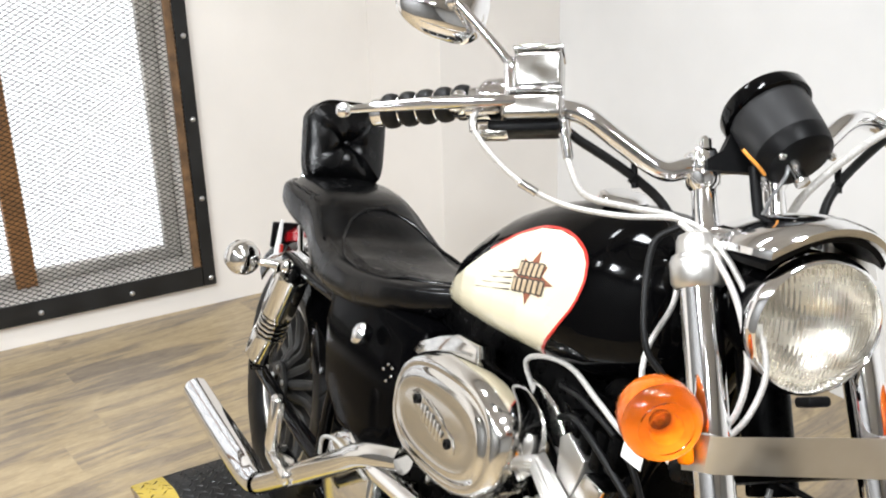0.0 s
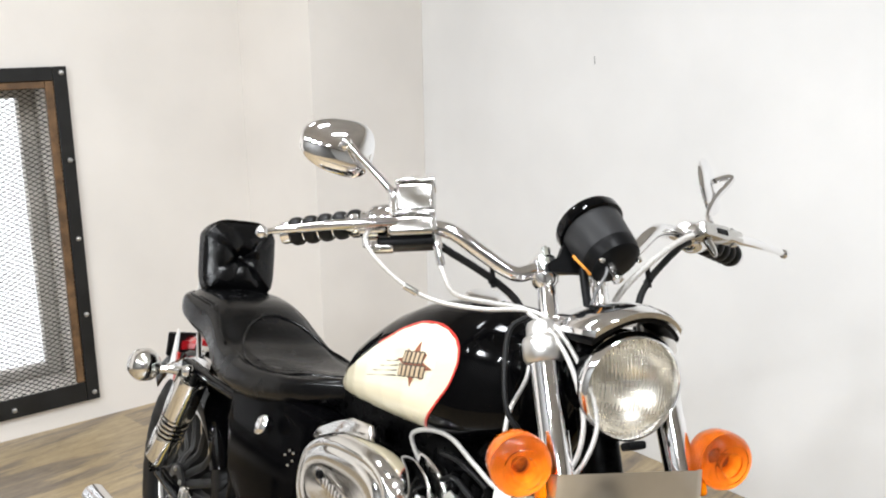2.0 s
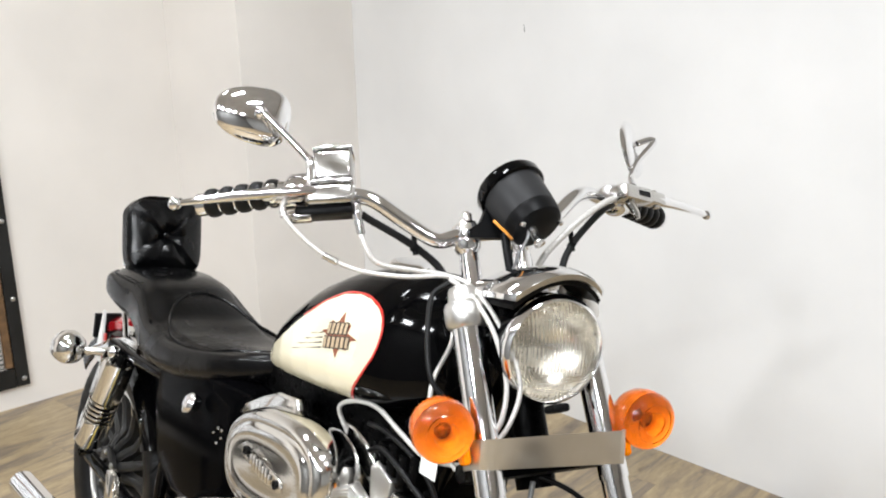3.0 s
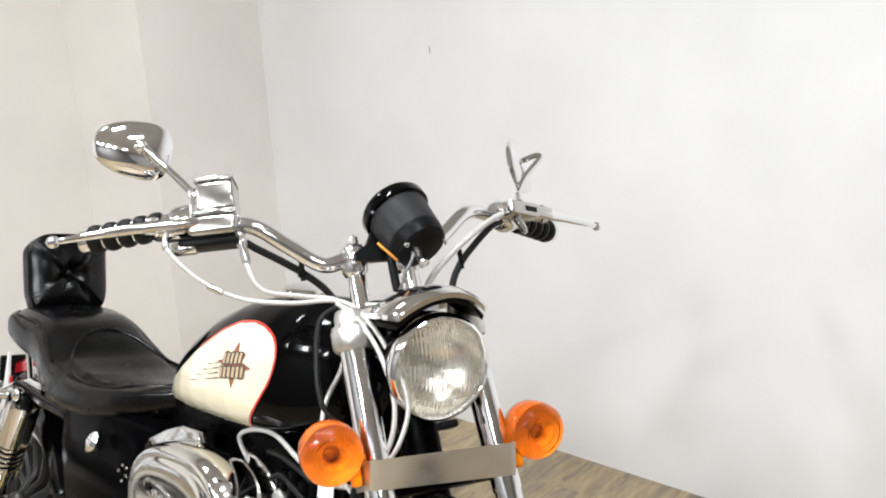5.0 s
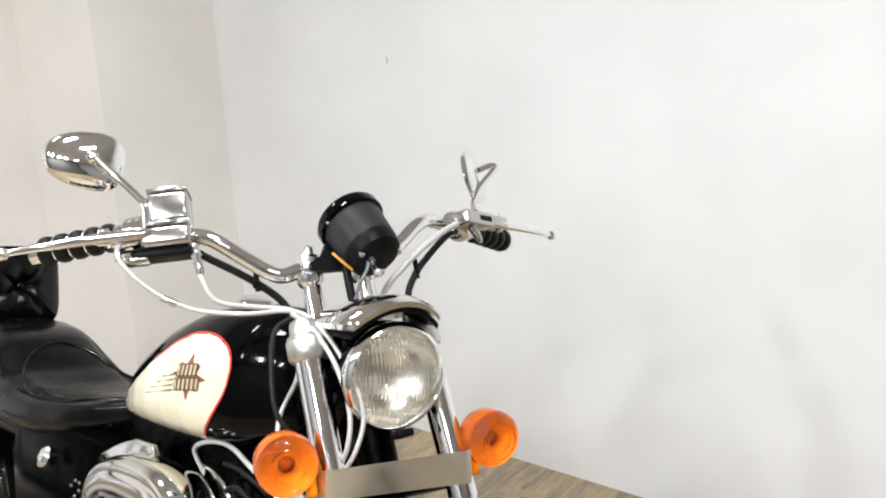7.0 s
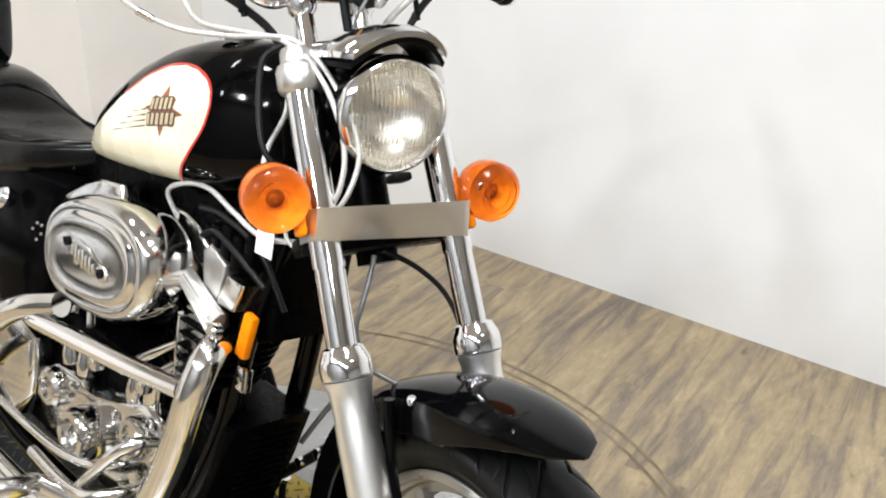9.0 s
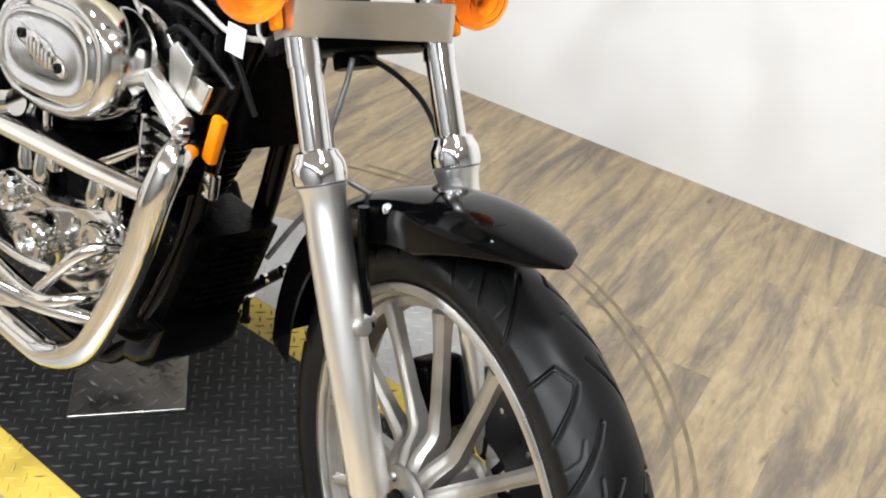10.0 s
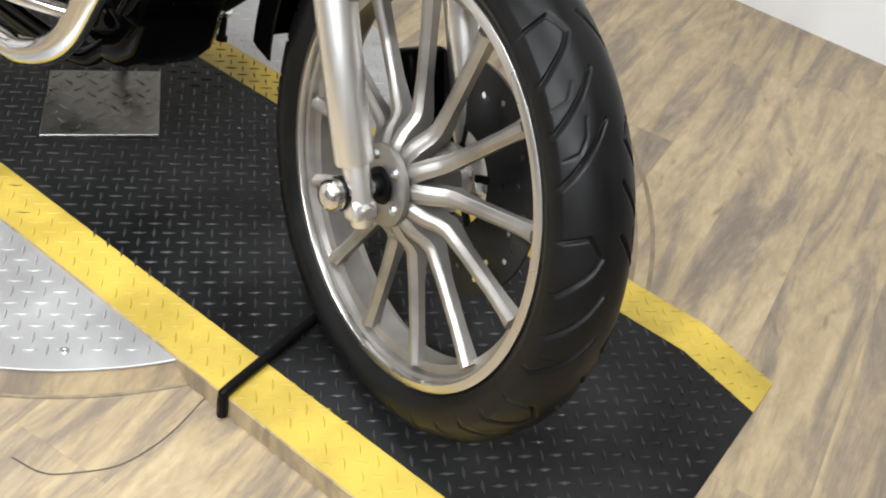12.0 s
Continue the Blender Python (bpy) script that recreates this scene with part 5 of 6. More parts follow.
def decal(bm, outline, off, rings_n=10, scale=1.0):
    """A patch that hugs the tank's side."""
    loop = [Vector((x, 0, z)) for x, z in outline]
    dense = []
    for a, b in zip(loop, loop[1:] + loop[:1]):
        n = max(1, int((b - a).length / 0.008))
        dense += [a.lerp(b, k / n) for k in range(n)]
    c = sum(dense, Vector()) / len(dense)
    prev = [bm.verts.new(on_tank(c.x, c.z, off))] * len(dense)
    for i in range(1, rings_n + 1):
        row = []
        for p in dense:
            q = c.lerp(p, i / rings_n * scale)
            row.append(bm.verts.new(on_tank(q.x, q.z, off)))
        for k in range(len(dense)):
            k2 = (k + 1) % len(dense)
            if i == 1:
                bm.faces.new((prev[0], row[k], row[k2]))
            else:
                bm.faces.new((prev[k], row[k], row[k2], prev[k2]))
        prev = row
    return dense, c


bm = bmesh.new()
decal(bm, PANEL, 0.0012, 14)
panel = bpart("tank_panel", bm, CREAM, "cream painted panel", tank, sharp=0)
bm = bmesh.new()
edge = [Vector((x, 0, z)) for x, z in PANEL[5:19]]
edge = smooth_path(edge, 5)
cen = Vector((-0.75, 0, 0.95))
inner_e = [bm.verts.new(on_tank(p.x, p.z, 0.0018)) for p in edge]
outer_e = []
for p in edge:
    q = p + (p - cen).normalized() * 0.0042
    outer_e.append(bm.verts.new(on_tank(q.x, q.z, 0.0018)))
for k in range(len(edge) - 1):
    bm.faces.new((inner_e[k], inner_e[k + 1], outer_e[k + 1], outer_e[k]))
bpart("pinstripe", bm, RED, "red pinstripe", panel, sharp=0)
bm = bmesh.new()
SC = Vector((-0.690, 0, 0.981))
star = []
for k in range(16):
    a = 2 * math.pi * k / 16 + math.pi / 2
    r = (0.041 if k % 4 == 0 else 0.032) if k % 2 == 0 else 0.020
    star.append((SC.x + r * 1.25 * math.cos(a), SC.z + r * math.sin(a) + 0.1 * r * math.cos(a)))
decal(bm, star, 0.0024, 5)
bpart("star_emblem", bm, STAR, "eight-pointed bronze star emblem", panel, sharp=0)
for z0, z1, xa, xb, n in ((0.984, 1.003, -0.722, -0.666, 5), (0.960, 0.979, -0.728, -0.655, 6)):
    for k in range(n):
        a = xa + (xb - xa) * k / n
        b = xa + (xb - xa) * (k + 0.82) / n
        up = 0.22 * (a - SC.x)
        bm = bmesh.new()
        decal(bm, [(a - 0.0012, z0 - 0.002 + up), (b + 0.0012, z0 - 0.001 + up), (b + 0.0012, z1 + 0.002 + up), (a - 0.0012, z1 + 0.001 + up)], 0.0029, 2)
        bpart("emblem_bar", bm, STREAK, "dark outlined emblem bar" if k == 0 else "", panel, sharp=0)
        bm = bmesh.new()
        decal(bm, [(a + 0.0012, z0 + up), (b - 0.0012, z0 + 0.001 + up), (b - 0.0012, z1 + up), (a + 0.0012, z1 - 0.001 + up)], 0.0035, 2)
        bpart("emblem_bar", bm, STAR_PALE, "", panel, sharp=0)
for z, xa, xb in ((0.976, -0.780, -0.735), (0.967, -0.800, -0.735), (0.958, -0.826, -0.735), (0.949, -0.850, -0.735)):
    bm = bmesh.new()
    fall = 0.27 * (xb - xa)
    decal(bm, [(xa, z - 0.0014 - fall), (xb, z - 0.0022), (xb, z + 0.0004), (xa + 0.012, z + 0.0002 - fall)], 0.0022, 2)
    bpart("speed_streak", bm, STREAK, "", panel, sharp=0)
bm = bmesh.new()
turned(bm, [(-0.006, 0.036), (0.001, 0.036), (0.005, 0.032), (0.007, 0.02), (0.0075, 0)], (-0.665, -0.03, 1.110), (0.06, -0.12, 1), 32)
bpart("fuel_cap", bm, CHROME, "chrome fuel cap", tank)

# ---- seat ----
SEAT = [(-0.985, 0.03, 0.825, 0.858), (-1.02, 0.072, 0.795, 0.858), (-1.08, 0.112, 0.770, 0.852), (-1.16, 0.138, 0.745, 0.842), (-1.25, 0.154, 0.722, 0.832), (-1.35, 0.162, 0.708, 0.830), (-1.43, 0.162, 0.708, 0.842), (-1.49, 0.156, 0.725, 0.868), (-1.54, 0.146, 0.748, 0.892), (-1.60, 0.142, 0.770, 0.904), (-1.68, 0.150, 0.785, 0.904), (-1.75, 0.148, 0.80, 0.898), (-1.80, 0.13, 0.815, 0.888), (-1.83, 0.08, 0.84, 0.875)]
SEAT_Y = -0.022


def seat_ring(x):
    xs = [r[0] for r in reversed(SEAT)]
    w, lo, hi = [float(np.interp(x, xs, [r[k] for r in reversed(SEAT)])) for k in (1, 2, 3)]
    ring = []
    for k in range(56):
        a = 2 * math.pi * k / 56
        s, c = math.sin(a), math.cos(a)
        y = math.copysign(abs(c) ** 0.72, c) * w
        dip = 0.028 * (1 - (y / w) ** 2) * math.sin(math.pi * (-1.04 - x) / 0.43) ** 0.6 if s > 0 and -1.46 < x < -1.05 else 0.0
        z = (lo + hi) / 2 + math.copysign(abs(s) ** 0.62, s) * (hi - lo) / 2 - dip
        if s > 0:
            bead = abs(abs(y) / w - 0.80)
            z -= 0.007 * math.exp(-(bead / 0.04) ** 2)
        if y > 0:
            y *= 0.86
        if x < -1.40:
            z -= 0.012 * min(1.0, (-1.40 - x) / 0.1)
        ring.append(Vector((x, y + SEAT_Y * min(1.0, (-0.985 - x) / 0.3), z)))
    return ring


bm = bmesh.new()
xs_seat = list(np.linspace(SEAT[0][0], SEAT[-1][0], 60))
rings = []
kern = lambda x: [sum(p, Vector()) / 3 for p in zip(seat_ring(x - 0.015), seat_ring(x), seat_ring(x + 0.015))]
for x in xs_seat:
    rings.append(kern(x))
skin(bm, rings)
seat = bpart("seat", bm, LEATHER, "black leather two-up seat with a stepped pillion")


def seat_top(x, y):
    """Height of the seat's upper face."""
    ring = kern(x)
    up = sorted(((abs(p.y - y), p.z) for p in ring if p.z > (min(q.z for q in ring) + max(q.z for q in ring)) / 2))
    return up[0][1]


def piping(pts, r, name, label):
    bm = bmesh.new()
    tube(bm, [(x, y * 0.88 + SEAT_Y, seat_top(x, y * 0.88 + SEAT_Y) + r * 0.4) for x, y in pts], r, 8, 6)
    return bpart(name, bm, LEATHER, label, seat)


loop = []
for k in range(31):
    a = 2 * math.pi * k / 30
    cx2, rx, ry = -1.30, 0.215, 0.148
    x = cx2 + rx * math.cos(a)
    y = ry * math.sin(a) * (1.0 if x < -1.25 else 0.95 - 0.9 * (x + 1.25))
    loop.append((x, y))
piping(loop, 0.0035, "piping", "stitched piping round the rider's dish")
piping([(-1.80, -0.115), (-1.74, -0.148), (-1.66, -0.150), (-1.58, -0.140), (-1.53, -0.148), (-1.49, -0.158), (-1.44, -0.165)], 0.003, "piping", "")
piping([(-1.80, 0.115), (-1.74, 0.148), (-1.66, 0.150), (-1.58, 0.140), (-1.53, 0.148), (-1.49, 0.158), (-1.44, 0.165)], 0.003, "piping", "")

# sissy bar pad
BR = Matrix.Translation((-1.815, -0.012, 0.957)) @ Matrix.Rotation(radians(-14), 4, "Y")
bm = bmesh.new()
rows = []
outline = []
for k in range(48):
    a = 2 * math.pi * k / 48
    s, c = math.sin(a), math.cos(a)
    wy = 0.100 + 0.004 * s if s < 0.3 else 0.101 - 0.030 * (s - 0.3)
    outline.append((math.copysign(abs(c) ** 0.42, c) * wy, math.copysign(abs(s) ** 0.42, s) * 0.103))
def pad_x(y, z):
    u, v = y / 0.104, z / 0.098
    r = math.hypot(u, v)
    puff = 0.03 * max(0.0, 1 - max(abs(u), abs(v)) ** 4)
    dimple = 0.03 * math.exp(-(r / 0.2) ** 2)
    a = math.atan2(v, u)
    folds = 0.013 * (0.5 + 0.5 * math.cos(a * 7 + 0.4)) ** 7 * max(0.0, min(1.0, 1.25 - r)) * min(1.0, r * 4)
    return 0.022 + puff - dimple - folds
def pad_row(shrink, front):
    row = []
    for y, z in outline:
        y2, z2 = y * shrink, z * shrink
        row.append(BR @ Vector((pad_x(y2, z2) if front else -0.022, y2, z2)))
    return row
rings = [pad_row(0.97, False), [BR @ Vector((-0.02, y, z)) for y, z in outline], [BR @ Vector((0.018, y, z)) for y, z in outline]]
rings += [pad_row(q, True) for q in (0.97, 0.93, 0.88, 0.8, 0.72, 0.63, 0.54, 0.45, 0.36, 0.28, 0.2, 0.12, 0.05, 0.01)]
skin(bm, rings)
pad = bpart("backrest", bm, LEATHER, "black leather buttoned passenger backrest")
bm = bmesh.new()
ball(bm, BR @ Vector((0.026, 0, 0)), 0.011, 14, (0.7, 1, 1))
bpart("button", bm, LEATHER, "", pad)
bm = bmesh.new()
tube(bm, [BR @ Vector((0.0205, y * 0.985, z * 0.985)) for y, z in outline + outline[:1]], 0.0035, 8, 2)
bpart("piping", bm, LEATHER, "", pad)
bm = bmesh.new()
for s in (-1, 1):
    tube(bm, [BR @ Vector((-0.03, 0.07 * s, 0.03)), BR @ Vector((-0.035, 0.085 * s, -0.1)), (-1.75, 0.11 * s, 0.74), (-1.68, 0.12 * s, 0.66)], 0.0075, 10)
bpart("backrest_stay", bm, CHROME, "chrome backrest stays", pad)

# ---- engine and frame ----
# frame tubes
def btube(name, pts, r, mat, label="", parent=None, curved=True, segs=14):
    bm = bmesh.new()
    tube(bm, pts, r, segs, 8, curved=curved)
    return bpart(name, bm, mat, label, parent)


frame_part = btube("frame_backbone", [(-0.40, 0, 1.02), (-0.6, 0, 0.98), (-0.9, 0, 0.88), (-1.2, 0, 0.74)], 0.026, BLACK, "gloss black frame")
bm = bmesh.new()
tube(bm, [(-0.47, 0, 0.90), (-0.40, 0, 1.07)], 0.034, 20, curved=False)
bpart("steering_head", bm, BLACK, "", frame_part)
for s in (-1, 1):
    back = 0.006 if s > 0 else 0.0
    btube("down_tube", [(-0.45, 0.03 * s, 0.93), (-0.475 - back * 0.8, 0.055 * s, 0.80), (-0.505 - back, 0.07 * s, 0.66), (-0.53 - back * 0.7, 0.072 * s, 0.51), (-0.585, 0.08 * s, 0.35), (-0.64, 0.09 * s, 0.24), (-0.74, 0.105 * s, 0.20), (-1.15, 0.115 * s, 0.20), (-1.35, 0.12 * s, 0.27)], 0.019, BLACK, "", frame_part)
    btube("rear_tube", [(-1.05, 0.08 * s, 0.80), (-1.3, 0.115 * s, 0.71), (-1.5, 0.13 * s, 0.69), (-1.75, 0.135 * s, 0.68)], 0.0145, BLACK, "", frame_part)
    btube("rear_strut", [(-1.28, 0.12 * s, 0.71), (-1.36, 0.125 * s, 0.5), (-1.38, 0.125 * s, 0.28)], 0.0145, BLACK, "", frame_part)
    btube("swing_arm", [(-1.34, 0.12 * s, 0.33), (-1.6, 0.125 * s, 0.33), (-1.88, 0.12 * s, 0.33)], [0.022, 0.018, 0.016], BLACK, "black swing arm", frame_part)

# crankcase
bm = bmesh.new()
prism(bm, [(-0.60, 0.30), (-0.58, 0.42), (-0.66, 0.52), (-1.0, 0.54), (-1.12, 0.50), (-1.3, 0.47), (-1.33, 0.33), (-1.25, 0.24), (-0.72, 0.23)], -0.10, 0.12, 0.015)
case = bpart("crankcase", bm, ENGINE_BLACK, "black crankcase")
# cam cover, layered chrome
bm = bmesh.new()
prism(bm, [(-0.605, 0.485), (-0.60, 0.42), (-0.64, 0.35), (-0.72, 0.315), (-0.86, 0.29), (-0.98, 0.30), (-1.05, 0.35), (-1.04, 0.41), (-0.97, 0.445), (-0.88, 0.448), (-0.82, 0.43), (-0.74, 0.465), (-0.66, 0.50)], -0.10, -0.142, 0.012)
cam_cover = bpart("cam_cover", bm, CHROME_ENGINE, "chrome cam cover", case)
for x, z, r, h in ((-0.655, 0.445, 0.036, 0.026), (-0.815, 0.378, 0.05, 0.046), (-0.965, 0.40, 0.038, 0.02)):
    bm = bmesh.new()
    turned(bm, [(0, r), (-h * 0.7, r), (-h, r - 0.006), (-h, r * 0.62), (-h * 0.75, r * 0.56), (-h * 0.7, 0)], (x, -0.141, z), (0, 1, 0), 32)
    bpart("cover_boss", bm, CHROME_ENGINE, "", cam_cover)
for x, z in ((-0.62, 0.475), (-0.70, 0.335), (-0.74, 0.44), (-0.93, 0.32), (-1.02, 0.39), (-0.72, 0.39), (-0.90, 0.43), (-0.61, 0.41)):
    bm = bmesh.new()
    turned(bm, [(0, 0.009), (-0.006, 0.009), (-0.008, 0.006), (-0.008, 0)], (x, -0.142, z), (0, 1, 0), 8)
    bpart("cover_bolt", bm, CHROME_SOFT, "", cam_cover)
for pts in ([(-0.66, 0.54), (-0.665, 0.49)], [(-0.72, 0.53), (-0.72, 0.475)], [(-0.90, 0.50), (-0.895, 0.45)], [(-0.96, 0.50), (-0.95, 0.45)]):
    bm = bmesh.new()
    turned(bm, [(0, 0.017), (0.02, 0.019), (0.045, 0.015), (0.06, 0.0135)], (pts[1][0], -0.12, pts[1][1]), (pts[0][0] - pts[1][0], 0, 0.05), 18)
    bpart("tappet_block", bm, CHROME_ENGINE, "", cam_cover)
# gearbox / sprocket cover
bm = bmesh.new()
prism(bm, [(-1.06, 0.46), (-1.06, 0.34), (-1.12, 0.27), (-1.24, 0.27), (-1.31, 0.34), (-1.29, 0.45), (-1.2, 0.49)], -0.10, -0.15, 0.014)
bpart("sprocket_cover", bm, CHROME_ENGINE, "chrome sprocket cover", case)

# cylinders of the V-twin, finned
for x0, z0, x1, z1 in ((-0.70, 0.52, -0.555, 0.80), (-0.93, 0.52, -1.03, 0.80)):
    a, b = Vector((x0, 0, z0)), Vector((x1, 0, z1))
    ax = (b - a).normalized()
    m = Matrix.Translation(a) @ ax.to_track_quat("Z", "Y").to_matrix().to_4x4()
    L = (b - a).length
    bm = bmesh.new()
    turned(bm, [(0, 0.062), (L * 0.6, 0.062), (L * 0.6, 0.0)], a, ax, 28)
    cyl = bpart("cylinder", bm, ENGINE_BLACK, "black finned cylinder")
    n = 11
    for k in range(n):
        bm = bmesh.new()
        h = 0.012 + (L * 0.60) * k / (n - 1)
        prof = rounded(0.168, 0.15, 0.05, 5)
        va = [bm.verts.new(m @ Vector((p, q, h - 0.0022))) for q, p in prof]
        vb = [bm.verts.new(m @ Vector((p, q, h + 0.0022))) for q, p in prof]
        bm.faces.new(va)
        bm.faces.new(vb)
        for i in range(len(va)):
            bm.faces.new((va[i], va[(i + 1) % len(va)], vb[(i + 1) % len(va)], vb[i]))
        bpart("fin", bm, ENGINE_BLACK, "", cyl)
    bm = bmesh.new()
    box(bm, (-0.078, -0.082, L * 0.63), (0.078, 0.082, L * 0.84), 0.02, m=m, segs=3)
    bpart("cylinder_head", bm, ENGINE_BLACK, "black cylinder head", cyl)
    bm = bmesh.new()
    box(bm, (-0.062, -0.094, L * 0.85), (0.062, 0.086, L * 0.97), 0.012, m=m, segs=3)
    box(bm, (-0.052, -0.085, L * 0.96), (0.052, 0.078, L * 1.05), 0.014, m=m, segs=3)
    bpart("rocker_box", bm, BLACK, "black rocker box", cyl)
    for dy, dx in ((-0.118, -0.018), (-0.118, 0.022)):
        bm = bmesh.new()
        p0 = Vector((x0 + dx * 1.6, dy, 0.545))
        p1 = m @ Vector((dx * 1.3, -0.085, L * 0.86))
        q = p0.lerp(p1, 0.4)
        tube(bm, [p0, q], 0.0095, 12, curved=False)
        tube(bm, [q, p1], 0.0135, 12, curved=False)
        bpart("pushrod_tube", bm, CHROME_ENGINE, "chrome pushrod tube", cyl)

# chrome horn cover / head bracket seen ahead of the air cleaner
bm = bmesh.new()
prism(bm, [(-0.725, 0.820), (-0.676, 0.820), (-0.638, 0.808), (-0.608, 0.785), (-0.590, 0.75), (-0.592, 0.70), (-0.64, 0.70), (-0.70, 0.77)], -0.06, -0.088, 0.006)
bpart("head_cover", bm, CHROME_ENGINE, "curved chrome head cover")
# Dark void next to the air cleaner, put in as a black sheet.
bm = bmesh.new()
prism(bm, [(-0.722, 0.797), (-0.700, 0.795), (-0.683, 0.786), (-0.672, 0.768), (-0.668, 0.745), (-0.672, 0.722), (-0.695, 0.728), (-0.728, 0.765)], -0.089, -0.098, 0.003)
bpart("void_sheet", bm, ENGINE_BLACK, "black sheet standing for the dark void by the head cover")
bm = bmesh.new()
prism(bm, [(-0.592, 0.784), (-0.576, 0.799), (-0.53, 0.779), (-0.543, 0.711), (-0.58, 0.714)], -0.075, -0.105, 0.003)
bracket = bpart("mount_bracket", bm, SATIN_BAR, "folded satin metal bracket")
bm = bmesh.new()
prism(bm, [(-0.541, 0.714), (-0.520, 0.768), (-0.475, 0.765), (-0.494, 0.717)], -0.06, -0.109, 0.004)
bpart("bracket_box", bm, CHROME_SOFT, "", bracket)
bm = bmesh.new()
prism(bm, [(-0.605, 0.708), (-0.53, 0.700), (-0.525, 0.668), (-0.545, 0.645), (-0.582, 0.655)], -0.085, -0.112, 0.006)
bpart("head_port", bm, POLISHED, "polished head port")
for k in range(4):
    bm = bmesh.new()
    z = 0.690 - 0.012 * k
    box(bm, (-0.60 + 0.006 * k, -0.119, z - 0.002), (-0.535 + 0.002 * k, -0.112, z + 0.002), 0.001, segs=1)
    bpart("port_fin", bm, POLISHED)
for x in (-0.625, -0.585):
    bm = bmesh.new()
    tube(bm, [(x + 0.004, -0.105, 0.565), (x - 0.006, -0.10, 0.665)], 0.0115, 14, curved=False)
    bpart("pushrod_cover", bm, CHROME_ENGINE, "chrome pushrod cover")
bm = bmesh.new()
rows = []
for t in np.linspace(0, 1, 8):
    c = Vector((-0.660, -0.112, 0.757)).lerp(Vector((-0.51, -0.122, 0.694)), float(t))
    w = 0.008 + 0.017 * t
    rows.append([c + Vector((0.45 * q, 0.014 * math.cos(a), 0.85 * q)) for a, q in ((2 * math.pi * k / 10, w * math.sin(2 * math.pi * k / 10)) for k in range(10))])
skin(bm, rows)
bpart("coil_bracket", bm, POLISHED, "ribbed polished bracket")
for k in range(3):
    bm = bmesh.new()
    tube(bm, [Vector((-0.645, -0.1265, 0.757 - 0.004 * k)), Vector((-0.515, -0.1365, 0.708 - 0.011 * k))], 0.0032, 8, curved=False)
    bpart("bracket_rib", bm, POLISHED)
bm = bmesh.new()
turned(bm, [(0, 0.014), (-0.012, 0.013), (-0.016, 0.009), (-0.016, 0)], (-0.497, -0.128, 0.690), (0, 1, 0), 14)
bpart("bracket_bolt", bm, CHROME_ENGINE)
for k in range(5):
    bm = bmesh.new()
    box(bm, (-0.60 + 0.0, -0.13, 0.585 + 0.021 * k), (-0.505 + 0.004 * k, -0.06, 0.591 + 0.021 * k), 0.002, segs=1)
    bpart("head_fin", bm, ENGINE_BLACK)

# air cleaner
AX, AZ = -0.780, 0.717
def air_outline(d):
    out = []
    for k in range(64):
        a = 2 * math.pi * k / 64
        c, q = math.cos(a), math.sin(a)
        x = math.copysign(abs(c) ** 0.78, c) * max(0.176 - d, 0.004)
        z = math.copysign(abs(q) ** 0.80, q) * max(0.102 - d * 0.95, 0.003)
        out.append((AX + x, AZ + z + 0.13 * x))
    return out
bm = bmesh.new()
rings = []
for d, y in ((0.03, -0.10), (0.012, -0.105), (0.003, -0.125), (0.0, -0.15), (0.001, -0.166), (0.005, -0.181), (0.011, -0.190), (0.016, -0.193), (0.020, -0.1935), (0.024, -0.1925), (0.027, -0.1925), (0.031, -0.1955), (0.036, -0.199), (0.041, -0.2005), (0.047, -0.2002), (0.052, -0.1994), (0.07, -0.1997), (0.09, -0.2), (0.12, -0.2002), (0.17, -0.2003)):
    rings.append([(x, y, z) for x, z in air_outline(d)])
skin(bm, rings)
air = bpart("air_cleaner", bm, CHROME_ENGINE, "oval chrome air cleaner cover")
bm = bmesh.new()
prism(bm, [(AX + u * 0.078, AZ + 0.004 - u * 0.011 + w) for u, w in ((-1.0, 0.004), (-0.86, 0.014), (-0.5, 0.013), (-0.3, 0.021), (0.3, 0.021), (0.5, 0.013), (0.86, 0.014), (1.0, 0.004), (1.0, -0.006), (0.86, -0.014), (0.5, -0.013), (0.3, -0.02), (-0.3, -0.02), (-0.5, -0.013), (-0.86, -0.014), (-1.0, -0.006))], -0.199, -0.2022, 0.0009)
bpart("badge", bm, CHROME_ENGINE, "raised chrome badge", air)
for k in range(7):
    bm = bmesh.new()
    t = k / 6
    x, z = AX - 0.036 + 0.072 * t, AZ + 0.006 - 0.010 * t
    tall = (0.010, 0.015, 0.013, 0.017, 0.013, 0.015, 0.010)[k]
    box(bm, (x - 0.0046, -0.2052, z - tall), (x + 0.0046, -0.2018, z + tall * 0.85), 0.0018, segs=2)
    bpart("raised_bar", bm, CHROME_ENGINE, "", air)
for dx in (-0.086, 0.086):
    bm = bmesh.new()
    turned(bm, [(0, 0.008), (-0.004, 0.008), (-0.004, 0.004), (-0.001, 0.0035), (-0.001, 0)], (AX + dx * 0.68, -0.2022, AZ + 0.004 - 0.11 * dx), (0, 1, 0), 14)
    bpart("cover_screw", bm, SATIN, "", air)
bm = bmesh.new()
turned(bm, [(0, 0.07), (0.05, 0.062), (0.05, 0)], (AX, -0.11, AZ), (0, 1, 0), 24)
bpart("backing_plate", bm, ENGINE_BLACK, "", air)
# chrome manifold bracket above the air cleaner
bm = bmesh.new()
prism(bm, [(-1.03, 0.735), (-0.99, 0.765), (-0.93, 0.802), (-0.87, 0.825), (-0.80, 0.833), (-0.79, 0.80), (-0.83, 0.787), (-0.95, 0.74)], -0.10, -0.135, 0.006)
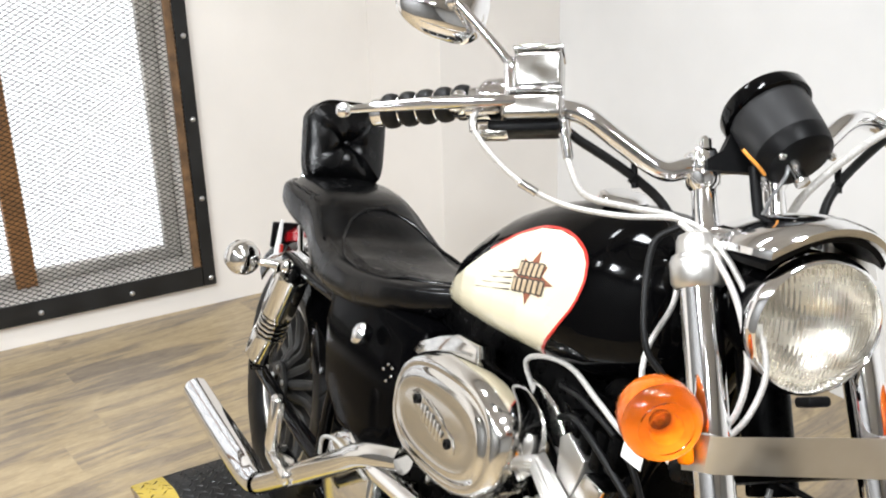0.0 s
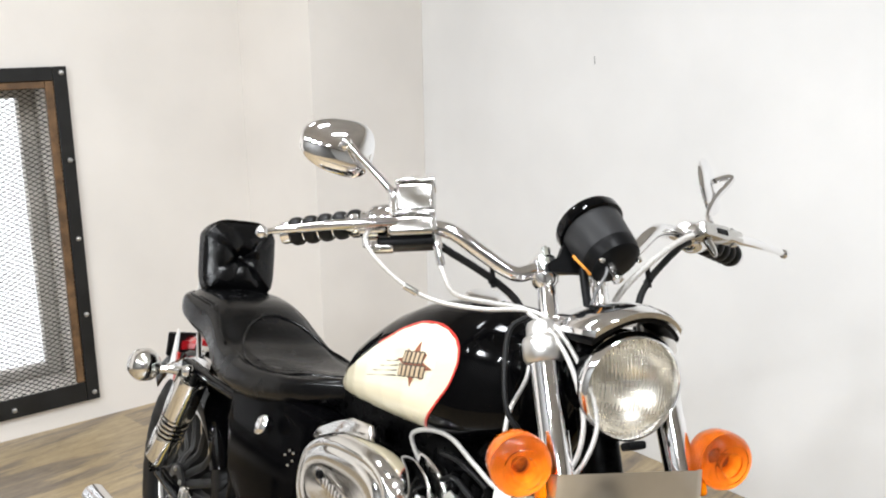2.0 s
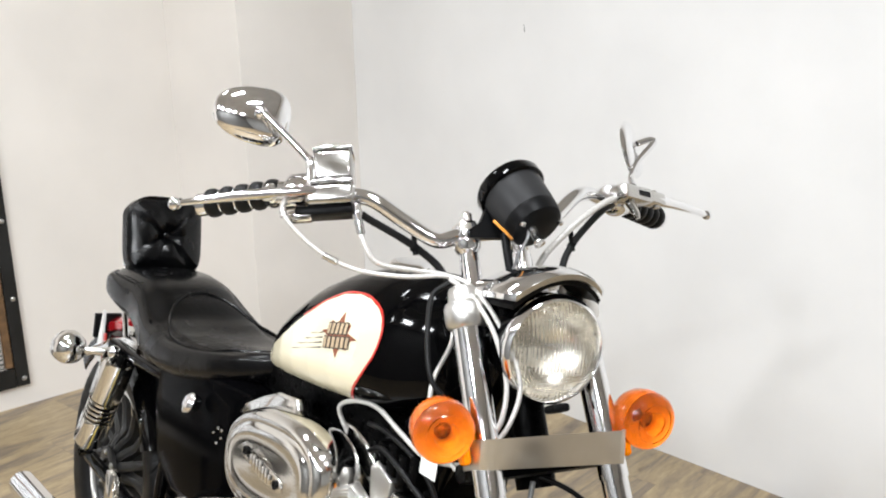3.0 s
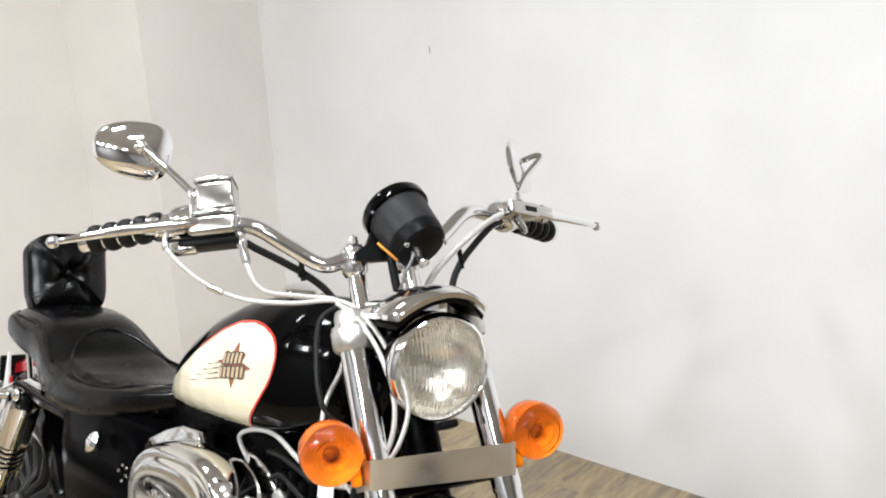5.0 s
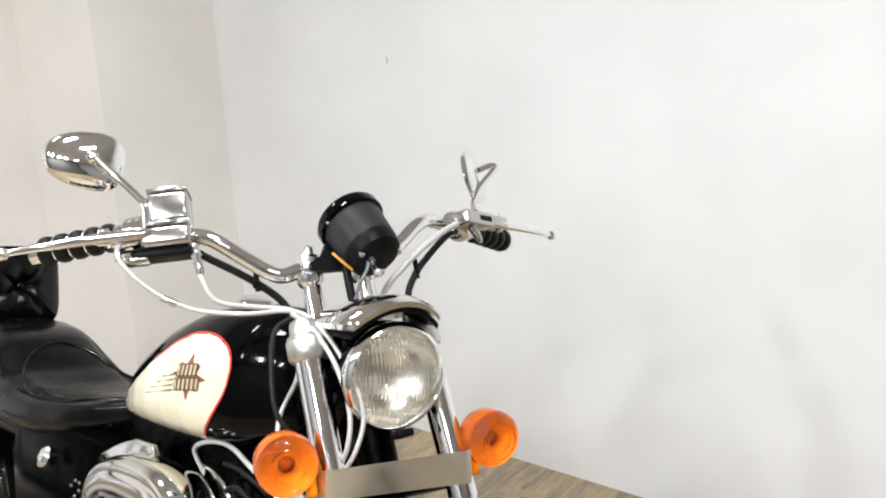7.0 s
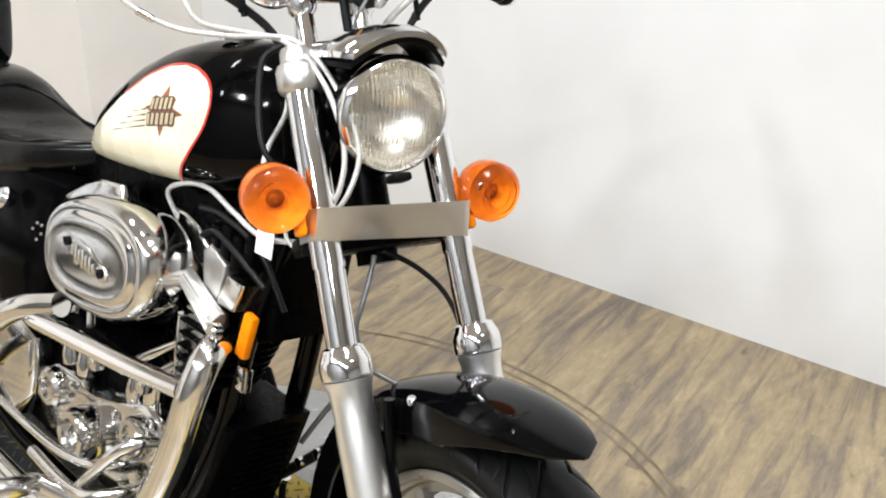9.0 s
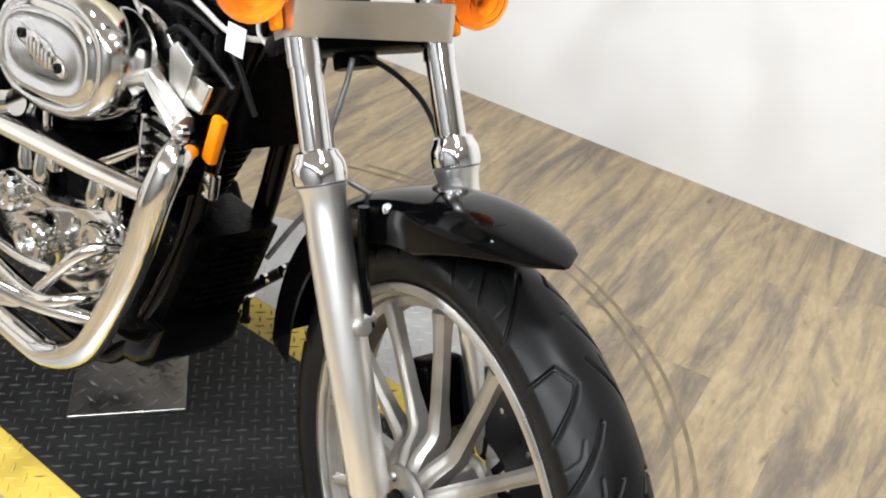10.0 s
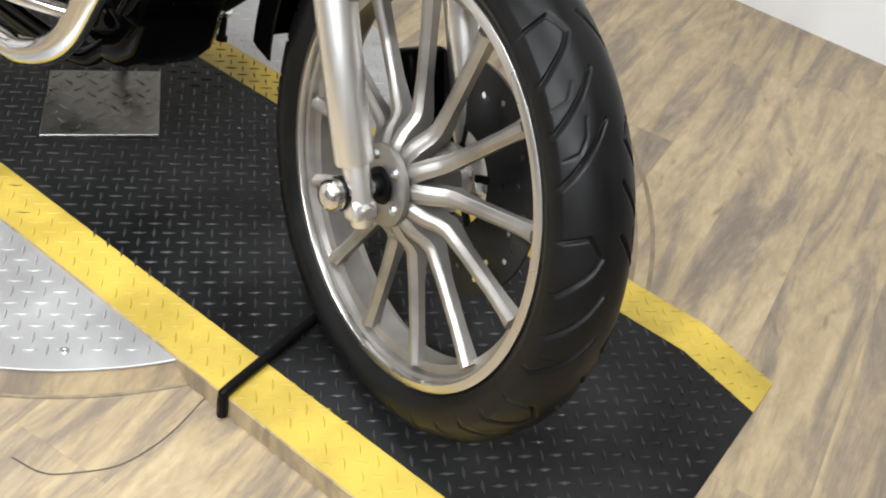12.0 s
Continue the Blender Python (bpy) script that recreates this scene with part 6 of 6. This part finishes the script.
bpart("top_bracket", bm, CHROME_ENGINE, "chrome engine mount bracket")

# exhaust
def pipe(name, pts, r, label="", mat=CHROME_ENGINE):
    return btube(name, pts, r, mat, label, segs=24)


pipe("front_header", [(-0.53, -0.09, 0.655), (-0.485, -0.145, 0.662), (-0.478, -0.172, 0.61), (-0.51, -0.175, 0.49), (-0.56, -0.178, 0.37), (-0.615, -0.18, 0.275), (-0.70, -0.182, 0.215), (-0.80, -0.185, 0.195), (-1.1, -0.19, 0.19), (-1.35, -0.2, 0.2)], 0.0245, "chrome front exhaust header")
bm = bmesh.new()
tube(bm, [(-0.520, -0.164, 0.591), (-0.66, -0.186, 0.581), (-0.90, -0.213, 0.566), (-0.915, -0.215, 0.564)], [0.0165, 0.0165, 0.0165, 0.012], 24, 8)
bpart("heat_shield", bm, CHROME, "straight chrome heat shield tube")
pipe("rear_header", [(-0.87, -0.19, 0.605), (-0.95, -0.222, 0.575), (-1.023, -0.232, 0.525), (-1.23, -0.236, 0.385), (-1.40, -0.238, 0.272), (-1.45, -0.24, 0.25)], 0.0225, "chrome rear exhaust header")
bm = bmesh.new()
tube(bm, [(-1.425, -0.239, 0.258), (-1.47, -0.24, 0.247), (-1.55, -0.24, 0.240), (-1.8, -0.24, 0.215), (-2.05, -0.24, 0.195)], [0.027, 0.031, 0.036, 0.037, 0.036], 28, 8, caps=False)
tube(bm, [(-2.03, -0.24, 0.197), (-2.05, -0.24, 0.195)], [0.030, 0.031], 28, caps=True, curved=False)
bpart("muffler", bm, CHROME, "chrome muffler")
for x, z, y in ((-0.60, 0.585, -0.178), (-0.72, 0.578, -0.195)):
    bm = bmesh.new()
    box(bm, (x - 0.011, y - 0.012, z - 0.03), (x + 0.011, y + 0.008, z - 0.008), 0.003)
    bpart("pipe_clamp", bm, CHROME_SOFT)

# foot controls
btube("brake_rod", [(-0.645, -0.12, 0.405), (-0.66, -0.19, 0.40), (-0.70, -0.205, 0.385), (-0.82, -0.215, 0.365), (-1.1, -0.21, 0.35)], 0.0075, CHROME_ENGINE, "chrome brake rod")
btube("brake_pedal", [(-0.64, -0.11, 0.352), (-0.66, -0.19, 0.345), (-0.70, -0.213, 0.330), (-0.78, -0.215, 0.318), (-0.9, -0.21, 0.315)], 0.0105, CHROME_ENGINE, "chrome brake pedal arm")
btube("peg_mount", [(-0.62, -0.12, 0.30), (-0.72, -0.20, 0.305), (-0.80, -0.24, 0.31)], 0.014, CHROME_ENGINE, "chrome footpeg mount")
bm = bmesh.new()
turned(bm, [(0, 0.012), (0.01, 0.018), (0.085, 0.02), (0.095, 0.016), (0.096, 0)], (-0.80, -0.235, 0.31), (-0.12, -1, 0.0), 18)
bpart("footpeg", bm, CHROME_SOFT, "chrome and rubber footpeg")
btube("heat_shield_rod", [(-0.61, -0.11, 0.452), (-0.635, -0.19, 0.44), (-0.76, -0.205, 0.30), (-0.86, -0.205, 0.245)], 0.011, CHROME_ENGINE, "chrome linkage")
bm = bmesh.new()
box(bm, (-1.325, -0.275, 0.40), (-1.29, -0.25, 0.52), 0.009, segs=3)
box(bm, (-1.33, -0.27, 0.375), (-1.20, -0.22, 0.405), 0.01, segs=3)
bpart("passenger_peg", bm, CHROME_ENGINE, "folded chrome passenger footpeg")

# regulator, oil filter and lower black parts at the front
bm = bmesh.new()
prism(bm, [(-0.487, 0.518), (-0.525, 0.41), (-0.565, 0.30), (-0.585, 0.262), (-0.66, 0.255), (-0.62, 0.52)], -0.085, 0.075, 0.01)
regulator = bpart("regulator", bm, ENGINE_BLACK, "black finned regulator box")
for k in range(9):
    bm = bmesh.new()
    z = 0.49 - 0.016 * k
    x = -0.497 - 0.34 * (0.49 - z)
    box(bm, (x, -0.04, z - 0.002), (x + 0.005, 0.06, z + 0.002), 0.001, segs=1)
    bpart("cooling_fin", bm, ENGINE_BLACK, "", regulator)
bm = bmesh.new()
prism(bm, [(-0.535, 0.33), (-0.552, 0.265), (-0.585, 0.228), (-0.64, 0.213), (-0.71, 0.218), (-0.75, 0.25), (-0.75, 0.36)], -0.105, 0.085, 0.03)
bpart("front_cover", bm, BLACK, "rounded gloss black cover under the engine")
# Filler block, added to make the gap between the down tubes black.
bm = bmesh.new()
prism(bm, [(-0.45, 0.89), (-0.462, 0.672), (-0.50, 0.655), (-0.60, 0.69), (-0.62, 0.80), (-0.56, 0.90)], -0.06, 0.085, 0.012)
bpart("tube_gap_filler", bm, ENGINE_BLACK, "added black block filling the gap between the frame tubes")
# Filler block, added so the gap below the tank stays black.
bm = bmesh.new()
prism(bm, [(-0.52, 0.86), (-0.56, 0.78), (-0.75, 0.77), (-1.06, 0.72), (-1.10, 0.82), (-0.98, 0.86)], -0.07, 0.075, 0.012)
bpart("tank_gap_filler", bm, ENGINE_BLACK, "added black block filling the gap under the tank")
bm = bmesh.new()
box(bm, (-0.479, -0.105, 0.653), (-0.454, -0.09, 0.727), 0.005, m=Matrix.Translation((-0.473, 0, 0.69)) @ Matrix.Rotation(radians(11), 4, "Y") @ Matrix.Translation((0.473, 0, -0.69)))
bpart("frame_reflector", bm, AMBER_PALE, "amber frame reflector")
bm = bmesh.new()
box(bm, (-0.475, -0.104, 0.60), (-0.45, -0.088, 0.64), 0.004)
bpart("reflector_bracket", bm, CHROME_SOFT)
hose([(-0.70, -0.085, 0.80), (-0.715, -0.10, 0.845), (-0.665, -0.10, 0.872), (-0.60, -0.10, 0.880), (-0.53, -0.10, 0.862), (-0.46, -0.095, 0.845), (-0.38, -0.08, 0.86)], 0.0042, BRAID, "pale throttle cable", "cable", BODY)
hose([(-0.62, -0.09, 0.80), (-0.57, -0.1, 0.82), (-0.5, -0.1, 0.80), (-0.45, -0.09, 0.77)], 0.005, CABLE, "black hose", "hose", BODY)
hose([(-0.64, -0.085, 0.84), (-0.56, -0.1, 0.85), (-0.47, -0.09, 0.82), (-0.42, -0.07, 0.74)], 0.0045, CABLE, "black hose", "hose", BODY)
for k in range(4):
    bm = bmesh.new()
    box(bm, (-0.59 + 0.03 * k, -0.10, 0.77 + 0.012 * (k % 2)), (-0.565 + 0.03 * k, -0.06, 0.83 + 0.008 * (k % 2)), 0.006)
    bpart("wiring_block", bm, ENGINE_BLACK, "black wiring block")
bm = bmesh.new()
box(bm, (-0.465, -0.104, 0.822), (-0.425, -0.102, 0.862), 0.0006, segs=1)
bpart("tag", bm, TAG, "small white paper tag")
hose([(-0.42, -0.09, 0.875), (-0.40, -0.10, 0.862), (-0.37, -0.10, 0.853), (-0.345, -0.085, 0.85)], 0.003, BRAID, "pale cable", "cable", BODY)
hose([(-1.25, -0.18, 0.42), (-1.22, -0.19, 0.47), (-1.12, -0.2, 0.51), (-1.0, -0.19, 0.5)], 0.004, BRAID, "pale hose loop", "hose", BODY)

# oil tank / side cover
bm = bmesh.new()
prism(bm, [(-1.0, 0.78), (-0.99, 0.60), (-1.06, 0.47), (-1.28, 0.44), (-1.40, 0.50), (-1.45, 0.64), (-1.43, 0.75), (-1.2, 0.79)], 0.13, -0.145, 0.045)
side = bpart("oil_tank", bm, SIDE_BLACK, "gloss black oil tank")
bm = bmesh.new()
turned(bm, [(0.012, 0.016), (0, 0.021), (-0.008, 0.022), (-0.014, 0.018), (-0.018, 0.011), (-0.018, 0)], (-1.155, -0.17, 0.714), (0.1, 1, -0.35), 20)
ball(bm, (-1.175, -0.176, 0.695), 0.008, 10)
bpart("oil_cap", bm, CHROME, "chrome oil filler cap", side)
for k in range(5):
    bm = bmesh.new()
    ball(bm, (-1.05 - 0.018 * (k % 3), -0.149, 0.69 - 0.016 * (k // 2)), 0.0038, 8)
    bpart("bolt", bm, CHROME_SOFT, "", side)

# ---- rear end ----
wheel(-1.87, 0.292, 0.343, 0.225, 0.045, 0.066, BODY, 13, "rear_wheel", 8, TZ + 0.0022, 900, CAST_SHADED)
bm = bmesh.new()
outer, inner = [], []
for i in range(31):
    a = radians(22 + 118 * i / 30)
    ring = []
    for k in range(15):
        u = -1 + 2 * k / 14
        v = abs(u)
        y = math.copysign(0.088 * min(1, v / 0.75) ** 0.9, u)
        rr = 0.352 - 0.018 * (min(v, 0.75) / 0.75) ** 2.5 - (0.05 * (v - 0.75) / 0.25 if v > 0.75 else 0)
        ring.append(Vector((-1.87 + rr * math.cos(a), y, 0.33 + rr * math.sin(a))))
    outer.append(ring)
    inner.append([p - (p - Vector((-1.87, 0, 0.33))).normalized() * 0.003 - Vector((0, math.copysign(0.002, p.y), 0)) for p in ring])
skin(bm, [o + list(reversed(q)) for o, q in zip(outer, inner)])
rear_fender = bpart("rear_fender", bm, BLACK, "gloss black rear mudguard")
for s in (-1, 1):
    bm = bmesh.new()
    rows = []
    for x, z, h in ((-1.60, 0.705, 0.02), (-1.68, 0.70, 0.018), (-1.78, 0.675, 0.015), (-1.9, 0.63, 0.012), (-1.98, 0.59, 0.006)):
        rows.append([(x, s * 0.118, z - h), (x, s * 0.128, z - h * 0.8), (x, s * 0.130, z), (x, s * 0.128, z + h * 0.8), (x, s * 0.118, z + h)])
    skin(bm, rows)
    bpart("fender_strut", bm, CHROME_ENGINE, "chrome mudguard strut", rear_fender)
    # shock absorber
    top, bot = Vector((-1.655, s * 0.145, 0.685)), Vector((-1.845, s * 0.145, 0.36))
    ax = (bot - top).normalized()
    ln = (bot - top).length
    bm = bmesh.new()
    turned(bm, [(0.02, 0.0), (0.02, 0.039), (0.03, 0.042), (0.155, 0.042), (0.158, 0.037), (0.158, 0)], top, ax, 28)
    shock = bpart("shock_absorber", bm, CHROME_ENGINE, "chrome covered shock absorber")
    bm = bmesh.new()
    turned(bm, [(0.15, 0.029), (0.24, 0.029)], top, ax, 18)
    bpart("damper_rod", bm, SATIN, "", shock)
    bm = bmesh.new()
    tube(bm, [top, top + ax * 0.03], 0.014, 14, curved=False)
    bpart("upper_eye", bm, SATIN, "", shock)
    bm = bmesh.new()
    o = ax.orthogonal().normalized()
    w2 = ax.cross(o)
    tube(bm, [top + ax * (0.158 + 0.017 * k / 10) + 0.036 * (math.cos(2 * math.pi * k / 10) * o + math.sin(2 * math.pi * k / 10) * w2) for k in range(51)], 0.0045, 8, 1)
    bpart("spring", bm, CHROME_ENGINE, "chrome coil spring", shock)
    bm = bmesh.new()
    turned(bm, [(0.238, 0.0), (0.238, 0.039), (0.245, 0.042), (0.325, 0.042), (0.33, 0.035), (0.36, 0.012), (ln, 0.011), (ln, 0)], top, ax, 28)
    bpart("lower_cover", bm, CHROME_ENGINE, "", shock)
    bm = bmesh.new()
    ball(bm, (top.x, s * 0.165, top.z), 0.017, 14)
    bpart("top_nut", bm, CHROME_ENGINE, "", shock)
    bm = bmesh.new()
    turned(bm, [(0, 0.015), (s * 0.03, 0.015)], (bot.x, s * 0.13, bot.z), (0, 1, 0), 14)
    bpart("lower_eye", bm, CHROME_ENGINE, "", shock)
    # rear indicator: chrome ball
    bm = bmesh.new()
    turned(bm, [(0.0, 0), (0.006, 0.022), (0.02, 0.036), (0.04, 0.0425), (0.056, 0.043), (0.064, 0.040), (0.064, 0)], (-1.735, s * 0.236, 0.665), (-1, 0, 0), 32)
    ri = bpart("rear_indicator", bm, CHROME_ENGINE, "chrome rear indicator shell")
    bm = bmesh.new()
    turned(bm, [(0.064, 0.040), (0.078, 0.034), (0.084, 0.018), (0.085, 0)], (-1.735, s * 0.236, 0.665), (-1, 0, 0), 28)
    bpart("lens", bm, RED_LENS, "red lens", ri)
    bm = bmesh.new()
    tube(bm, [(-1.76, s * 0.205, 0.662), (-1.73, s * 0.16, 0.665), (-1.69, s * 0.135, 0.675)], [0.009, 0.012, 0.014], 12)
    bpart("stem", bm, CHROME_ENGINE, "", ri)
bm = bmesh.new()
rows = []
for x, z, w in ((-1.92, 0.675, 0.05), (-1.96, 0.675, 0.055), (-2.02, 0.66, 0.055), (-2.06, 0.635, 0.05), (-2.07, 0.61, 0.04)):
    rows.append([(x, -w, z - 0.04), (x, -w, z + 0.01), (x, -w * 0.6, z + 0.025), (x, w * 0.6, z + 0.025), (x, w, z + 0.01), (x, w, z - 0.04)])
skin(bm, rows)
tail = bpart("tail_light", bm, RED_LENS, "red tail light lens")
bm = bmesh.new()
box(bm, (-1.93, -0.055, 0.635), (-1.84, 0.055, 0.69), 0.012)
bpart("tail_housing", bm, CHROME_ENGINE, "chrome housing", tail)
bm = bmesh.new()
prism(bm, [(-1.99, 0.575), (-1.958, 0.72), (-1.948, 0.72), (-1.94, 0.575)], -0.092, -0.098)
bpart("plate_edge", bm, TAG, "white edge of the plate holder", tail, sharp=0)
bm = bmesh.new()
prism(bm, [(-1.937, 0.577), (-1.935, 0.66), (-1.924, 0.66), (-1.915, 0.577)], -0.0925, -0.0985)
bpart("red_strip", bm, RED, "red strip", tail, sharp=0)
bm = bmesh.new()
box(bm, (-2.05, -0.09, 0.62), (-2.035, 0.09, 0.69), 0.003)
bpart("plate_holder", bm, SATIN, "black plate holder", tail)

# black panel ahead of the rear wheel
bm = bmesh.new()
prism(bm, [(-1.30, 0.72), (-1.40, 0.40), (-1.47, 0.40), (-1.58, 0.69), (-1.58, 0.73)], -0.06, -0.09, 0.008)
bpart("inner_fender", bm, SIDE_BLACK, "black inner mudguard panel")

# ---- side stand and gear lever ----
foot = BODY.inverted() @ Vector((-0.93, 0.275, TZ + 0.020))
bm = bmesh.new()
tube(bm, [(-0.84, 0.11, 0.23), Vector((-0.82, 0.15, 0.17)), foot + Vector((-0.01, -0.012, 0.03)), foot], [0.016, 0.013, 0.012, 0.0105], 14)
bpart("side_stand", bm, CHROME_SOFT, "chrome side stand")
lever = btube("gear_lever", [(-0.66, 0.15, 0.275), (-0.60, 0.15, 0.335), (-0.545, 0.15, 0.388), (-0.489, 0.15, 0.441)], 0.0105, CABLE, "black gear lever with a chrome joint")
bm = bmesh.new()
turned(bm, [(-0.02, 0), (-0.02, 0.014), (-0.014, 0.019), (0.014, 0.019), (0.02, 0.014), (0.02, 0)], (-0.638, 0.148, 0.295), (0.7, 0.1, 0.65), 18)
bpart("lever_joint", bm, CHROME_ENGINE, "chrome joint", lever)
bm = bmesh.new()
turned(bm, [(0, 0.007), (0.03, 0.007), (0.032, 0.011), (0.042, 0.011), (0.044, 0)], (-0.624, 0.148, 0.285), (0.1, 0, -1), 14)
bpart("lever_pin", bm, SATIN, "", lever)
for dx, dz in ((-0.575, 0.36), (-0.53, 0.40)):
    bm = bmesh.new()
    turned(bm, [(0, 0.010), (-0.012, 0.010), (-0.014, 0.006), (-0.014, 0)], (dx, 0.145, dz), (0, 1, 0), 12)
    bpart("lever_nut", bm, CHROME_ENGINE, "", lever)
btube("clutch_rod", [(-0.535, 0.10, 0.43), (-0.50, 0.11, 0.50), (-0.46, 0.11, 0.56)], 0.005, GREY_CABLE, "grey cable behind the frame tube")

# ---- floor marks and planks ----
bm = bmesh.new()
prev = None
for k in range(0, 101):
    a = radians(-10 + 130 * k / 100)
    row = [bm.verts.new((CX + r * math.cos(a), CY + r * math.sin(a), 0.0014)) for r in (1.127, 1.137)]
    if prev:
        bm.faces.new((prev[0], row[0], row[1], prev[1]))
    prev = row
for k in range(0, 90):
    a = radians(0 + 110 * k / 90)
    row = [bm.verts.new((CX + r * math.cos(a), CY + r * math.sin(a), 0.0014)) for r in (1.164, 1.174)]
    if k:
        bm.faces.new((prev[0], row[0], row[1], prev[1]))
    prev = row
solo("scuff_arc", bm, SCUFF, "faint dark arc scuffed into the vinyl floor", "floor mark", "structure", sharp=0)

bm = bmesh.new()
line = smooth_path([(-0.153, -0.19, 0.0012), (-0.138, -0.281, 0.0012), (-0.146, -0.36, 0.0012), (-0.181, -0.414, 0.0012), (-0.215, -0.447, 0.0012), (-0.27, -0.461, 0.0012)], 8)
prev = None
for p, q in zip(line, line[1:] + [line[-1] + (line[-1] - line[-2])]):
    off = (q - p).cross(Vector((0, 0, 1))).normalized() * 0.0012
    row = [bm.verts.new(p - off), bm.verts.new(p + off)]
    if prev:
        bm.faces.new((prev[0], prev[1], row[1], row[0]))
    prev = row
solo("scratch", bm, SCRATCH, "thin dark curved scratch in the vinyl floor", "floor mark", "structure", sharp=0)

floor = bpy.data.objects["floor"]
PW, PL = 0.184, 1.22
PT = radians(97)
ca, sa = math.cos(PT), math.sin(PT)


def plank_corners(length, width, g):
    return [(g, g), (width - g, g), (width - g, length - g), (g, length - g)]


def plank_faces(bm, m, outline):
    """A thin plank over an outline that lies in its own frame."""
    lo = [bm.verts.new(m @ Vector((x, y, -0.0055))) for x, y in outline]
    cx, cy = sum(p[0] for p in outline) / len(outline), sum(p[1] for p in outline) / len(outline)
    hi = [bm.verts.new(m @ Vector((x - math.copysign(0.00006, x - cx), y - math.copysign(0.00006, y - cy), 0.0))) for x, y in outline]
    bm.faces.new(hi)
    for k in range(len(lo)):
        q = (k + 1) % len(lo)
        bm.faces.new((lo[k], lo[q], hi[q], hi[k]))


def cut(poly, axis, value, keep_less):
    """Keeps the part of a flat outline on one side of a wall."""
    out = []
    for p, q in zip(poly, poly[1:] + poly[:1]):
        a, b = (p[axis] <= value) == keep_less, (q[axis] <= value) == keep_less
        if a:
            out.append(p)
        if a != b:
            t = (value - p[axis]) / (q[axis] - p[axis])
            out.append(p.lerp(q, t))
    return out


def in_room(m, outline):
    poly = [m @ Vector((x, y, 0)) for x, y in outline]
    for axis, value, less in ((0, X0 + 0.001, False), (0, X1 - 0.001, True), (1, Y0 + 0.001, False), (1, Y1 - 0.001, True)):
        if poly:
            poly = cut(poly, axis, value, less)
    back = m.inverted()
    return [tuple((back @ p).xy) for p in poly]


whole = plank_corners(PL, PW, 0.00005)
bm = bmesh.new()
plank_faces(bm, IDENT, whole)
plank_me = to_mesh("plank", bm, VINYL, 0)
rest_bm = bmesh.new()
rng = random.Random(5)
count = 0
for i in range(-40, 41):
    shift = rng.uniform(0, PL)
    for j in range(-7, 8):
        u, v = i * PW, j * PL + shift
        x, y = u * sa + v * ca, -u * ca + v * sa
        m = Matrix.Translation((x, y, 0)) @ Matrix.Rotation(PT - math.pi / 2, 4, "Z")
        outline = in_room(m, whole)
        if len(outline) < 3:
            continue
        mid = m @ Vector((PW / 2, PL / 2, 0))
        if X0 - 0.6 < mid.x < 2.2 and -2.0 < mid.y < Y1 + 0.6 and count < 300:
            count += 1
            me = plank_me
            if len(outline) != 4 or max(abs(a - b) for p, q in zip(outline, whole) for a, b in zip(p, q)) > 1e-4:
                bm = bmesh.new()
                plank_faces(bm, IDENT, outline)
                me = to_mesh("plank", bm, VINYL, 0)
            part("plank", me, None, floor, "wood-look vinyl plank" if count == 1 else "", m=m)
        else:
            plank_faces(rest_bm, m, outline)
tagged(part("plank_rest", rest_bm, VINYL, floor, "wood-look vinyl planks along the room's far side", sharp=0), kind="stuff")
